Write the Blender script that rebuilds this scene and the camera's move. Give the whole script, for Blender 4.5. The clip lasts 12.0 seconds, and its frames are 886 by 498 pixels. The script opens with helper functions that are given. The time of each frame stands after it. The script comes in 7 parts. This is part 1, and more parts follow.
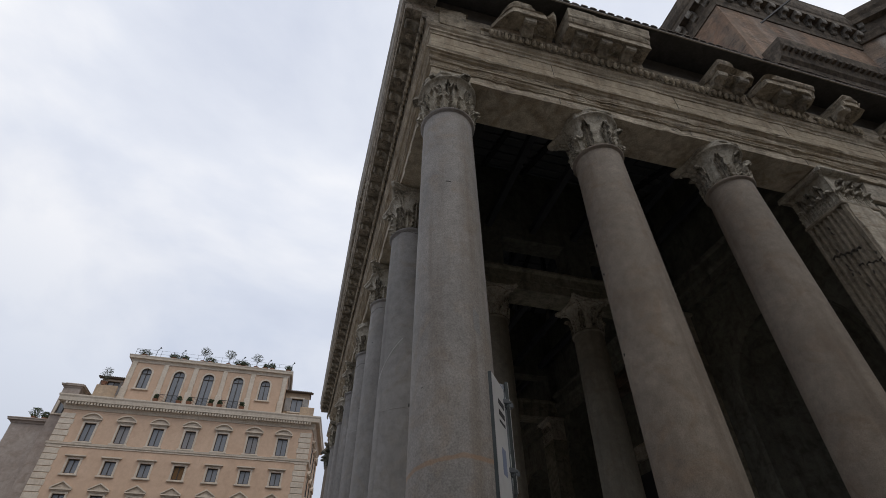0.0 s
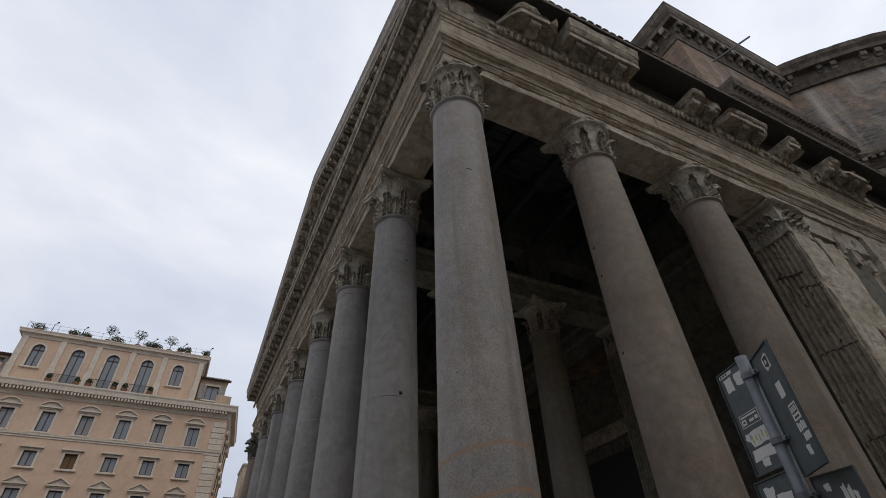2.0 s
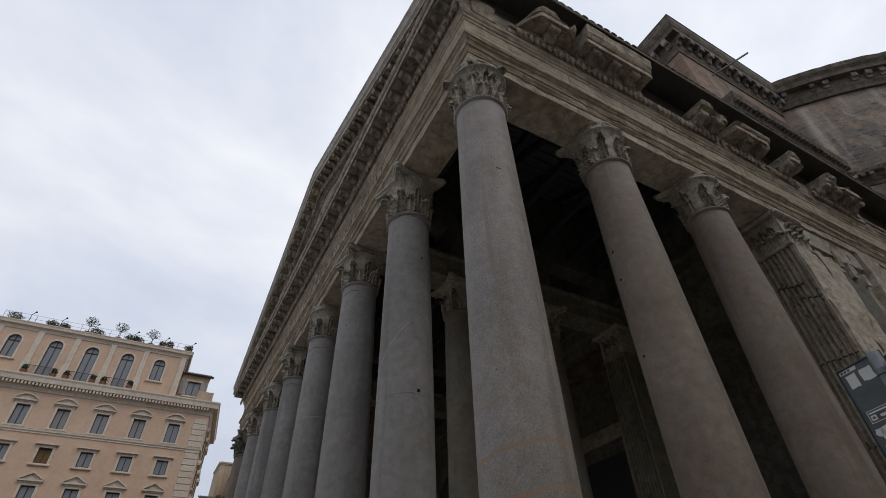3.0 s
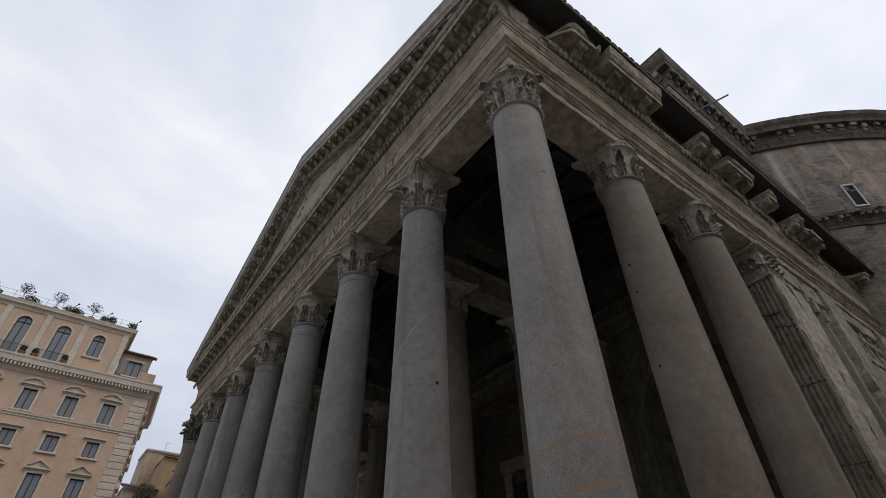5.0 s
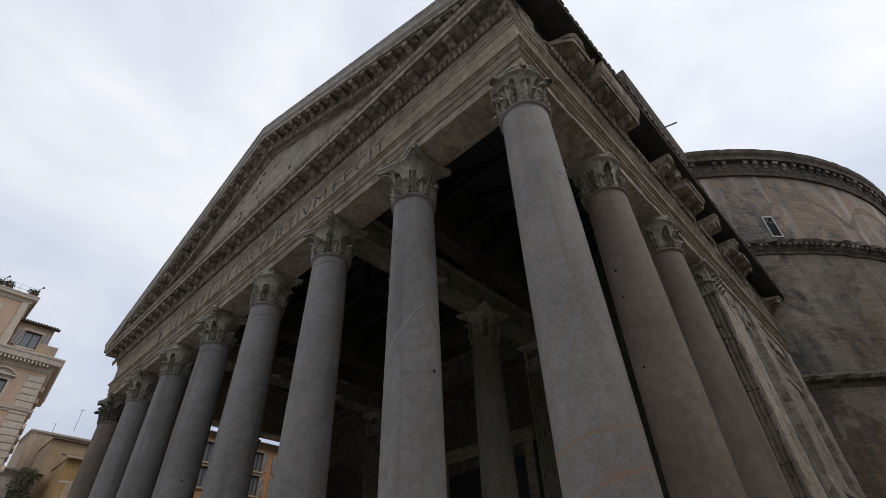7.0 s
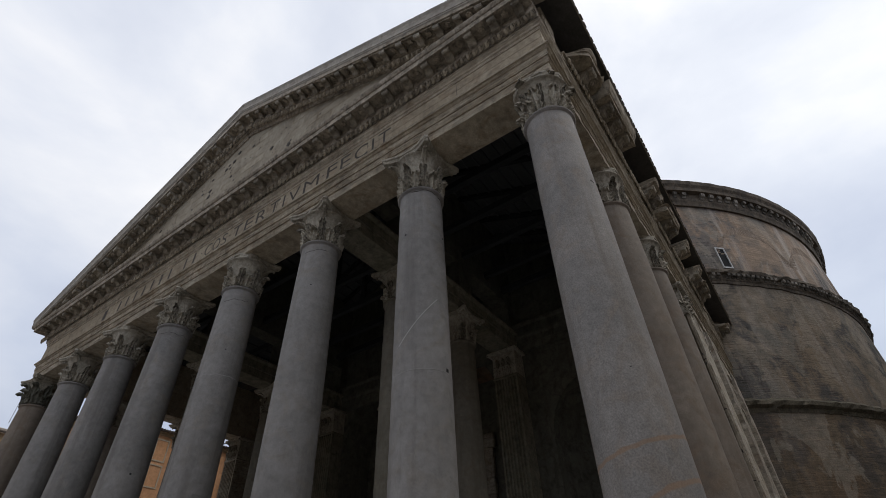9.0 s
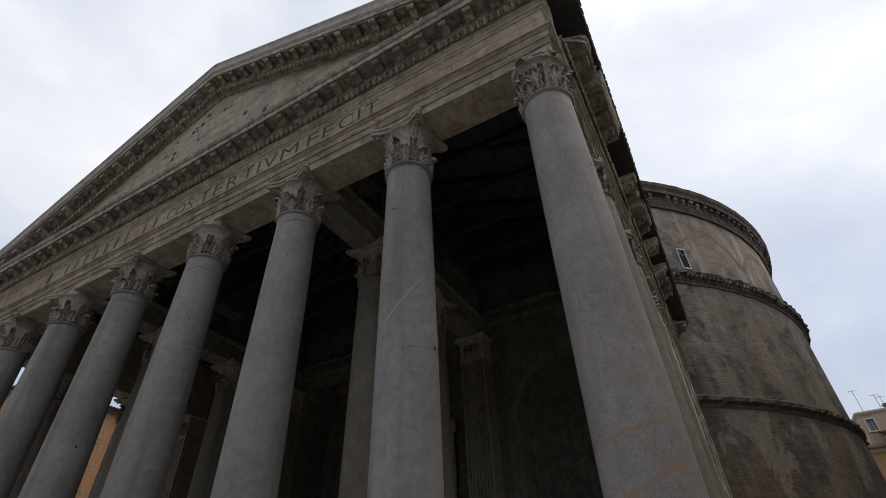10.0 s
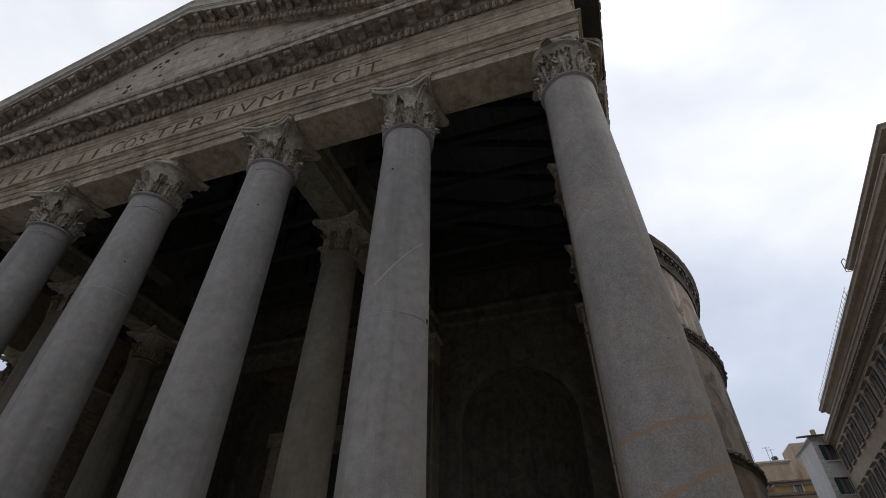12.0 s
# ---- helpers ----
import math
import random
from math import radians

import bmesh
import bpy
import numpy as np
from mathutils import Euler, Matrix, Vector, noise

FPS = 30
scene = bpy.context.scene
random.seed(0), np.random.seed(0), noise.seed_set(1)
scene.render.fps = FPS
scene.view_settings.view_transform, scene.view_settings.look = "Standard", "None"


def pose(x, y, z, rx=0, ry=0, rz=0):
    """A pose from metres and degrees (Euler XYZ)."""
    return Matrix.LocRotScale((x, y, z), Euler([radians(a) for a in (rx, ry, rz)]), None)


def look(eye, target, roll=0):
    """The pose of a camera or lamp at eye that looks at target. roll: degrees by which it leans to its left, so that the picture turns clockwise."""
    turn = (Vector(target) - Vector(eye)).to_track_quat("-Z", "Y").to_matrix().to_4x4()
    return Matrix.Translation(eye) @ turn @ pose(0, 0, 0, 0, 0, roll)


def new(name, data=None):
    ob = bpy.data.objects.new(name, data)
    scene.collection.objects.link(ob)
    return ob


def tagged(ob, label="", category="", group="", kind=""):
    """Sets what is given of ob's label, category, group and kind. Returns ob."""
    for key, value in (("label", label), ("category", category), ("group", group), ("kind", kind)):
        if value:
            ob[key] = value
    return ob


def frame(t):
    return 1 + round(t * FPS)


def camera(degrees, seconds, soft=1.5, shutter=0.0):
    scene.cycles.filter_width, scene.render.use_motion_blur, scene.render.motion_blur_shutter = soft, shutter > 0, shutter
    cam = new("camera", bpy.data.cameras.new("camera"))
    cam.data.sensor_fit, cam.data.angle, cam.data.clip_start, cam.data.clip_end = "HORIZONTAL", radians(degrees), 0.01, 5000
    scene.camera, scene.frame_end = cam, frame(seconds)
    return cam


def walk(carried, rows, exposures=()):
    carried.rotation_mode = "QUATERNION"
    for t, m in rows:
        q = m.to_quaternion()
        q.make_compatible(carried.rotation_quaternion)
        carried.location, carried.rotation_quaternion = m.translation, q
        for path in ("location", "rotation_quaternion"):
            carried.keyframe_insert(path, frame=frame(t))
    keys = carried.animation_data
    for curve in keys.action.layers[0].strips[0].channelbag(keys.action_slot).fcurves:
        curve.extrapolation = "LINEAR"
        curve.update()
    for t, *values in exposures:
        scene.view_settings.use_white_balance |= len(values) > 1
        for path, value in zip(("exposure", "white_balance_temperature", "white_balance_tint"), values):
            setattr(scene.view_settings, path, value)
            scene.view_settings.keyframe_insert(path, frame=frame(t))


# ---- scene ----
# The camera: carried along the flank of the temple's portico and round its corner.
cam = camera(84.34, 12.0, 0.5)
ROWS = [
    (0.0, -2.293, -7.708, 1.442, 129.99, 0.33, -15.23),
    (0.5, -2.746, -7.487, 1.429, 129.88, 0.69, -18.41),
    (1.0, -3.182, -7.261, 1.407, 129.73, 1.18, -21.25),
    (1.5, -3.614, -7.027, 1.388, 129.59, 1.63, -23.50),
    (2.0, -4.044, -6.780, 1.375, 129.57, 1.91, -25.39),
    (2.5, -4.461, -6.528, 1.349, 129.62, 1.90, -26.91),
    (3.0, -4.871, -6.274, 1.333, 129.77, 1.63, -28.21),
    (5.0, -6.461, -5.185, 1.136, 130.04, 0.67, -36.25),
    (5.5, -6.815, -4.846, 1.114, 129.75, 1.17, -39.42),
    (6.0, -7.166, -4.515, 1.091, 129.45, 1.74, -42.33),
    (6.5, -7.523, -4.186, 1.067, 129.18, 1.99, -44.51),
    (8.5, -8.654, -2.578, 1.161, 129.79, 1.62, -51.77),
    (9.0, -8.756, -2.114, 1.188, 129.53, 1.90, -54.61),
    (9.5, -8.797, -1.647, 1.201, 128.86, 2.07, -57.56),
    (10.0, -8.753, -1.176, 1.197, 128.04, 2.06, -60.54),
    (10.5, -8.620, -0.698, 1.184, 127.47, 1.81, -63.37),
    (11.0, -8.415, -0.200, 1.156, 127.54, 1.21, -66.03),
    (11.5, -8.184, 0.304, 1.132, 128.30, 0.41, -68.75),
    (12.0, -7.963, 0.794, 1.108, 129.51, -0.25, -71.75),
]
walk(cam, [(t, pose(*row)) for t, *row in ROWS])

# World: an overcast sky, and a weak veiled sun.
SUN_AZ, SUN_EL = radians(-70), radians(52)
world = bpy.data.worlds.new("world")
scene.world = world
world.use_nodes = True
wn, wl = world.node_tree.nodes, world.node_tree.links
wn.clear()
w_out = wn.new("ShaderNodeOutputWorld")
w_bg = wn.new("ShaderNodeBackground")
w_sky = wn.new("ShaderNodeTexSky")
w_sky.sky_type, w_sky.sun_disc = "NISHITA", False
w_sky.sun_elevation, w_sky.sun_rotation = SUN_EL, radians(90) - SUN_AZ
w_tc = wn.new("ShaderNodeTexCoord")
w_map = wn.new("ShaderNodeMapping")
w_map.inputs["Scale"].default_value = (1.0, 1.0, 1.7)
w_map.inputs["Location"].default_value = (0.35, 0.1, 0.0)
w_n1 = wn.new("ShaderNodeTexNoise")
w_n1.inputs["Scale"].default_value, w_n1.inputs["Detail"].default_value, w_n1.inputs["Roughness"].default_value = 1.7, 7.0, 0.52
w_n1.inputs["Distortion"].default_value = 0.25
w_ramp = wn.new("ShaderNodeValToRGB")
w_ramp.color_ramp.elements[0].position, w_ramp.color_ramp.elements[0].color = 0.28, (0.66, 0.72, 0.86, 1)
w_ramp.color_ramp.elements[1].position, w_ramp.color_ramp.elements[1].color = 0.64, (1.10, 1.11, 1.13, 1)
e_mid = w_ramp.color_ramp.elements.new(0.48)
e_mid.color = (0.85, 0.90, 1.0, 1)
w_scale = wn.new("ShaderNodeVectorMath")
w_scale.operation = "SCALE"
w_scale.inputs["Scale"].default_value = 0.1
w_mix = wn.new("ShaderNodeMix")
w_mix.data_type, w_mix.inputs["Factor"].default_value = "RGBA", 0.92
wl.new(w_tc.outputs["Generated"], w_map.inputs["Vector"])
wl.new(w_map.outputs["Vector"], w_n1.inputs["Vector"])
wl.new(w_n1.outputs["Fac"], w_ramp.inputs["Fac"])
wl.new(w_sky.outputs["Color"], w_scale.inputs["Vector"])
wl.new(w_scale.outputs["Vector"], w_mix.inputs["A"])
wl.new(w_ramp.outputs["Color"], w_mix.inputs["B"])
# an overcast sky is greyer towards the horizon
w_sep = wn.new("ShaderNodeSeparateXYZ")
w_low = wn.new("ShaderNodeValToRGB")
w_low.color_ramp.elements[0].position, w_low.color_ramp.elements[0].color = 0.02, (0.42, 0.46, 0.54, 1)
w_low.color_ramp.elements[1].position, w_low.color_ramp.elements[1].color = 0.66, (1.06, 1.045, 1.025, 1)
w_low_mid = w_low.color_ramp.elements.new(0.36)
w_low_mid.color = (0.74, 0.775, 0.84, 1)
# and brighter on the side where the sun stands behind the cloud
w_dot = wn.new("ShaderNodeVectorMath")
w_dot.operation = "DOT_PRODUCT"
w_dot.inputs[1].default_value = (0.82, -0.57, 0.0)
w_side = wn.new("ShaderNodeMapRange")
w_side.inputs["From Min"].default_value, w_side.inputs["From Max"].default_value = -0.8, 0.8
w_tone = wn.new("ShaderNodeMix")
w_tone.data_type = "RGBA"
w_tone.inputs["A"].default_value, w_tone.inputs["B"].default_value = (0.91, 0.91, 0.925, 1), (1.045, 1.04, 1.03, 1)
w_lift = wn.new("ShaderNodeVectorMath")
w_lift.operation = "MULTIPLY"
wl.new(w_tc.outputs["Generated"], w_dot.inputs[0])
wl.new(w_dot.outputs["Value"], w_side.inputs["Value"])
wl.new(w_side.outputs["Result"], w_tone.inputs["Factor"])
wl.new(w_low.outputs["Color"], w_lift.inputs[0])
wl.new(w_tone.outputs["Result"], w_lift.inputs[1])
w_grey = wn.new("ShaderNodeMix")
w_grey.data_type, w_grey.blend_type, w_grey.inputs["Factor"].default_value = "RGBA", "MULTIPLY", 1.0
wl.new(w_tc.outputs["Generated"], w_sep.inputs["Vector"])
wl.new(w_sep.outputs["Z"], w_low.inputs["Fac"])
wl.new(w_mix.outputs["Result"], w_grey.inputs["A"])
wl.new(w_lift.outputs["Vector"], w_grey.inputs["B"])
wl.new(w_grey.outputs["Result"], w_bg.inputs["Color"])
w_bg.inputs["Strength"].default_value = 1.0
wl.new(w_bg.outputs["Background"], w_out.inputs["Surface"])

sun = new("sun", bpy.data.lights.new("sun", "SUN"))
sun.data.energy, sun.data.angle, sun.data.color = 0.5, radians(25), (1.0, 0.96, 0.9)
sun_way = Vector((math.cos(SUN_AZ) * math.cos(SUN_EL), math.sin(SUN_AZ) * math.cos(SUN_EL), math.sin(SUN_EL)))
sun.matrix_world = look(sun_way * 80, (0, 0, 0))


# ---- materials ----
def surface(name, colours, scale=1.0, rough=0.85, bump=0.4, streak=0.0, streak_col=(0.05, 0.045, 0.04), speck=0.0, speck_scale=90.0,
            pits=0.0, metal=0.0, courses=None, tint=0.0, grime=0.0, mottle=0.5, bedding=0.0, stain=None, pale=0.0, plaster=0.0, ragged=0.0):
    """A weathered surface: two scales of colour noise, run-off streaks, grain, pits, thin brick courses and relief."""
    m = bpy.data.materials.new(name)
    m.use_nodes = True
    n, l = m.node_tree.nodes, m.node_tree.links
    bsdf = n["Principled BSDF"]
    bsdf.inputs["Metallic"].default_value = metal
    bsdf.inputs["Specular IOR Level"].default_value = 0.3
    tc = n.new("ShaderNodeNewGeometry")
    pos = tc.outputs["Position"]

    def tex(sc, detail, roughness=0.55, vec=None, distort=0.0):
        t = n.new("ShaderNodeTexNoise")
        t.inputs["Scale"].default_value, t.inputs["Detail"].default_value = sc, detail
        t.inputs["Roughness"].default_value, t.inputs["Distortion"].default_value = roughness, distort
        l.new(vec or pos, t.inputs["Vector"])
        return t.outputs["Fac"]

    def ramp(fac, a, b, ca=(0, 0, 0, 1), cb=(1, 1, 1, 1)):
        r = n.new("ShaderNodeValToRGB")
        r.color_ramp.elements[0].position, r.color_ramp.elements[0].color = a, ca
        r.color_ramp.elements[1].position, r.color_ramp.elements[1].color = b, cb
        l.new(fac, r.inputs["Fac"])
        return r.outputs["Color"]

    def mix(fac, a, b, blend="MIX"):
        x = n.new("ShaderNodeMix")
        x.data_type, x.blend_type = "RGBA", blend
        for sock, val in (("Factor", fac), ("A", a), ("B", b)):
            if isinstance(val, (int, float)):
                x.inputs[sock].default_value = val
            elif isinstance(val, tuple):
                x.inputs[sock].default_value = (*val[:3], 1)
            else:
                l.new(val, x.inputs[sock])
        return x.outputs["Result"]

    def math_node(op, a, b):
        x = n.new("ShaderNodeMath")
        x.operation = op
        for i, val in enumerate((a, b)):
            if isinstance(val, (int, float)):
                x.inputs[i].default_value = val
            else:
                l.new(val, x.inputs[i])
        return x.outputs[0]

    big, small = tex(0.55 * scale, 6, 0.6, distort=0.6), tex(6.0 * scale, 8, 0.65)
    c = mix(ramp(big, 0.36, 0.64), colours[0], colours[1])
    if len(colours) > 2:
        c = mix(ramp(tex(1.7 * scale, 7, 0.62, distort=1.0), 0.5, 0.72), c, colours[2])
    c = mix(mottle, c, mix(ramp(small, 0.25, 0.75), (0.45, 0.45, 0.45), (1.25, 1.25, 1.25)), "MULTIPLY")
    height = small
    if tint:
        info = n.new("ShaderNodeObjectInfo")
        shade = ramp(info.outputs["Random"], 0.0, 1.0, (1 - tint, 1 - tint, 1 - tint, 1), (1 + tint, 1 + tint, 1 + tint, 1))
        c = mix(1.0, c, shade, "MULTIPLY")
    if courses:
        bw, bh, mortar_col, axis = courses
        sep, com = n.new("ShaderNodeSeparateXYZ"), n.new("ShaderNodeCombineXYZ")
        l.new(pos, sep.inputs["Vector"])
        along = math_node("ADD", sep.outputs["X"], sep.outputs["Y"])
        l.new(sep.outputs["X"] if axis == "flat" else along, com.inputs["X"])
        l.new(sep.outputs["Y" if axis == "flat" else "Z"], com.inputs["Y"])
        br = n.new("ShaderNodeTexBrick")
        br.inputs["Scale"].default_value = 1.0
        br.inputs["Brick Width"].default_value, br.inputs["Row Height"].default_value = bw, bh
        br.inputs["Mortar Size"].default_value = bh * 0.12
        br.inputs["Color1"].default_value, br.inputs["Color2"].default_value = (0.75, 0.75, 0.75, 1), (1.2, 1.2, 1.2, 1)
        br.inputs["Mortar"].default_value = (*mortar_col, 1)
        l.new(com.outputs["Vector"], br.inputs["Vector"])
        c = mix(ramp(tex(0.8 * scale, 5), 0.42, 0.62), c, mix(1.0, c, br.outputs["Color"], "MULTIPLY"))
    if stain:
        amount, col = stain
        mp = n.new("ShaderNodeMapping")
        mp.inputs["Scale"].default_value = (0.16, 0.16, 0.11)
        l.new(pos, mp.inputs["Vector"])
        patch = math_node("MULTIPLY", tex(1.0, 9, 0.62, mp.outputs["Vector"], 1.2), math_node("ADD", tex(1.1, 8, 0.7), 0.5))
        c = mix(math_node("MULTIPLY", ramp(patch, 0.49, 0.60), amount), c, col)
        # ragged rows where the brick face has crumbled
        mp = n.new("ShaderNodeMapping")
        mp.inputs["Scale"].default_value = (0.9, 0.9, 7.0)
        l.new(pos, mp.inputs["Vector"])
        rows = math_node("MULTIPLY", ramp(tex(1.0, 6, 0.7, mp.outputs["Vector"], 0.5), 0.52, 0.60), ramp(patch, 0.46, 0.58))
        c = mix(math_node("MULTIPLY", rows, 0.8), c, (0.05, 0.045, 0.04))
        height = mix(0.6, height, ramp(rows, 0.0, 1.0, (1, 1, 1, 1), (0, 0, 0, 1)))
    if plaster:
        # remains of old plaster with ragged edges
        mp = n.new("ShaderNodeMapping")
        mp.inputs["Scale"].default_value = (0.33, 0.33, 0.2)
        mp.inputs["Location"].default_value = (3.7, 1.9, 5.2)
        l.new(pos, mp.inputs["Vector"])
        c = mix(math_node("MULTIPLY", ramp(tex(1.0, 10, 0.62, mp.outputs["Vector"], 0.8), 0.55, 0.575), plaster), c, mix(ramp(small, 0.3, 0.7), (0.29, 0.255, 0.205), (0.37, 0.33, 0.27)))
    if ragged:
        # broken lines of open brick joints, gathered in weathered areas
        mp = n.new("ShaderNodeMapping")
        mp.inputs["Scale"].default_value = (1.3, 1.3, 11.0)
        mp.inputs["Rotation"].default_value = (0.012, -0.015, 0.0)
        l.new(pos, mp.inputs["Vector"])
        lines = ramp(tex(1.0, 5, 0.6, mp.outputs["Vector"], 0.3), 0.54, 0.60)
        area = ramp(tex(0.22, 6, 0.6, distort=0.7), 0.42, 0.58, (0.25, 0.25, 0.25, 1), (1, 1, 1, 1))
        open_joint = math_node("MULTIPLY", lines, area)
        c = mix(math_node("MULTIPLY", open_joint, ragged), c, (0.045, 0.038, 0.032))
        # warmer and paler single rows between them
        mp = n.new("ShaderNodeMapping")
        mp.inputs["Scale"].default_value = (0.8, 0.8, 8.0)
        mp.inputs["Location"].default_value = (7.0, 2.0, 3.0)
        l.new(pos, mp.inputs["Vector"])
        c = mix(math_node("MULTIPLY", ramp(tex(1.0, 5, 0.65, mp.outputs["Vector"], 0.3), 0.56, 0.66), ragged * 0.6), c, (0.40, 0.27, 0.175))
        height = mix(0.6, height, ramp(open_joint, 0.0, 1.0, (1, 1, 1, 1), (0, 0, 0, 1)))
    if pale:
        mp = n.new("ShaderNodeMapping")
        mp.inputs["Scale"].default_value = (0.5, 0.5, 0.05)
        l.new(pos, mp.inputs["Vector"])
        c = mix(math_node("MULTIPLY", ramp(tex(1.2, 7, 0.6, mp.outputs["Vector"], 0.3), 0.52, 0.70), pale), c, (0.46, 0.41, 0.36))
    if streak:
        mp = n.new("ShaderNodeMapping")
        mp.inputs["Scale"].default_value = (1.6, 1.6, 0.09)
        l.new(pos, mp.inputs["Vector"])
        s = tex(1.5 * scale, 6, 0.6, mp.outputs["Vector"])
        c = mix(math_node("MULTIPLY", ramp(s, 0.5, 0.68), streak), c, streak_col)
    if bedding:
        # beds show on upright faces only
        up = n.new("ShaderNodeSeparateXYZ")
        l.new(tc.outputs["True Normal"], up.inputs["Vector"])
        bedding = math_node("MULTIPLY", math_node("SUBTRACT", 1.0, math_node("ABSOLUTE", up.outputs["Z"], 0.0)), bedding)
        mp = n.new("ShaderNodeMapping")
        mp.inputs["Scale"].default_value = (0.55, 0.55, 5.0)
        l.new(pos, mp.inputs["Vector"])
        s = tex(1.6, 8, 0.7, mp.outputs["Vector"], 0.4)
        c = mix(math_node("MULTIPLY", ramp(s, 0.42, 0.6, (1, 1, 1, 1), (0, 0, 0, 1)), bedding), c, (0.075, 0.064, 0.052))
        c = mix(math_node("MULTIPLY", ramp(s, 0.55, 0.7), bedding), c, (0.56, 0.52, 0.46))
        # thin flakes and cracks running along the beds
        mp = n.new("ShaderNodeMapping")
        mp.inputs["Scale"].default_value = (0.9, 0.9, 9.0)
        mp.inputs["Rotation"].default_value = (0.05, -0.05, 0.0)
        l.new(pos, mp.inputs["Vector"])
        flake = ramp(tex(1.5, 6, 0.6, mp.outputs["Vector"], 0.8), 0.585, 0.64)
        c = mix(math_node("MULTIPLY", flake, math_node("MULTIPLY", bedding, 1.7)), c, (0.05, 0.042, 0.034))
        height = mix(0.5, height, ramp(flake, 0.0, 1.0, (1, 1, 1, 1), (0, 0, 0, 1)))
    if grime:
        g = tex(2.6 * scale, 9, 0.7, distort=0.8)
        c = mix(math_node("MULTIPLY", ramp(g, 0.47, 0.63), grime), c, (0.045, 0.04, 0.034))
    if speck:
        g = tex(speck_scale, 2, 0.7)
        c = mix(speck, c, mix(ramp(g, 0.3, 0.7), (0.25, 0.25, 0.26), (1.6, 1.6, 1.58)), "MULTIPLY")
    if pits:
        v = n.new("ShaderNodeTexVoronoi")
        v.inputs["Scale"].default_value = 2.2 * scale
        l.new(pos, v.inputs["Vector"])
        hole = ramp(v.outputs["Distance"], 0.05, 0.13, (1, 1, 1, 1), (0, 0, 0, 1))
        c = mix(math_node("MULTIPLY", hole, pits), c, (0.03, 0.027, 0.024))
    l.new(c, bsdf.inputs["Base Color"])
    bsdf.inputs["Roughness"].default_value = rough
    if bump:
        b = n.new("ShaderNodeBump")
        b.inputs["Strength"].default_value, b.inputs["Distance"].default_value = bump, 0.03
        l.new(mix(0.5, height, tex(24 * scale, 6, 0.7)), b.inputs["Height"])
        l.new(b.outputs["Normal"], bsdf.inputs["Normal"])
    return m


def band_stain(mat, z, lean_x, lean_y, half, colour, amount):
    """A soft rust-brown stain running round a shaft in a tilted plane."""
    n, l = mat.node_tree.nodes, mat.node_tree.links
    bsdf = n["Principled BSDF"]
    old = bsdf.inputs["Base Color"].links[0].from_socket
    geo = n.new("ShaderNodeNewGeometry")
    dot = n.new("ShaderNodeVectorMath")
    dot.operation = "DOT_PRODUCT"
    dot.inputs[1].default_value = (-lean_x, -lean_y, 1.0)
    l.new(geo.outputs["Position"], dot.inputs[0])
    wob = n.new("ShaderNodeTexNoise")
    wob.inputs["Scale"].default_value, wob.inputs["Detail"].default_value = 3.5, 6.0
    l.new(geo.outputs["Position"], wob.inputs["Vector"])
    steps = [n.new("ShaderNodeMath"), n.new("ShaderNodeMath")]
    steps[0].operation, steps[1].operation = "MULTIPLY_ADD", "SUBTRACT"
    l.new(wob.outputs["Fac"], steps[0].inputs[0])
    steps[0].inputs[1].default_value = 0.11
    l.new(dot.outputs["Value"], steps[0].inputs[2])
    l.new(steps[0].outputs[0], steps[1].inputs[0])
    steps[1].inputs[1].default_value = z + 0.055
    ab = n.new("ShaderNodeMath")
    ab.operation = "ABSOLUTE"
    l.new(steps[1].outputs[0], ab.inputs[0])
    soft = n.new("ShaderNodeMapRange")
    soft.inputs["From Min"].default_value, soft.inputs["From Max"].default_value = half * 1.25, half * 0.6
    soft.inputs["To Min"].default_value, soft.inputs["To Max"].default_value = 0.0, amount
    l.new(ab.outputs[0], soft.inputs["Value"])
    mx = n.new("ShaderNodeMix")
    mx.data_type = "RGBA"
    l.new(soft.outputs["Result"], mx.inputs["Factor"])
    l.new(old, mx.inputs["A"])
    mx.inputs["B"].default_value = (*colour, 1)
    l.new(mx.outputs["Result"], bsdf.inputs["Base Color"])


def plain(name, colour, rough=0.6, metal=0.0):
    m = bpy.data.materials.new(name)
    m.use_nodes = True
    n, l = m.node_tree.nodes, m.node_tree.links
    b = n["Principled BSDF"]
    b.inputs["Roughness"].default_value, b.inputs["Metallic"].default_value = rough, metal
    t = n.new("ShaderNodeTexNoise")
    t.inputs["Scale"].default_value, t.inputs["Detail"].default_value = 9.0, 5.0
    geo = n.new("ShaderNodeNewGeometry")
    l.new(geo.outputs["Position"], t.inputs["Vector"])
    x = n.new("ShaderNodeMix")
    x.data_type = "RGBA"
    x.inputs["A"].default_value = (*[v * 0.8 for v in colour], 1)
    x.inputs["B"].default_value = (*[min(1, v * 1.15) for v in colour], 1)
    l.new(t.outputs["Fac"], x.inputs["Factor"])
    l.new(x.outputs["Result"], b.inputs["Base Color"])
    return m


def window_glass(name, colour):
    m = plain(name, colour, 0.06)
    m.node_tree.nodes["Principled BSDF"].inputs["Specular IOR Level"].default_value = 0.6
    return m


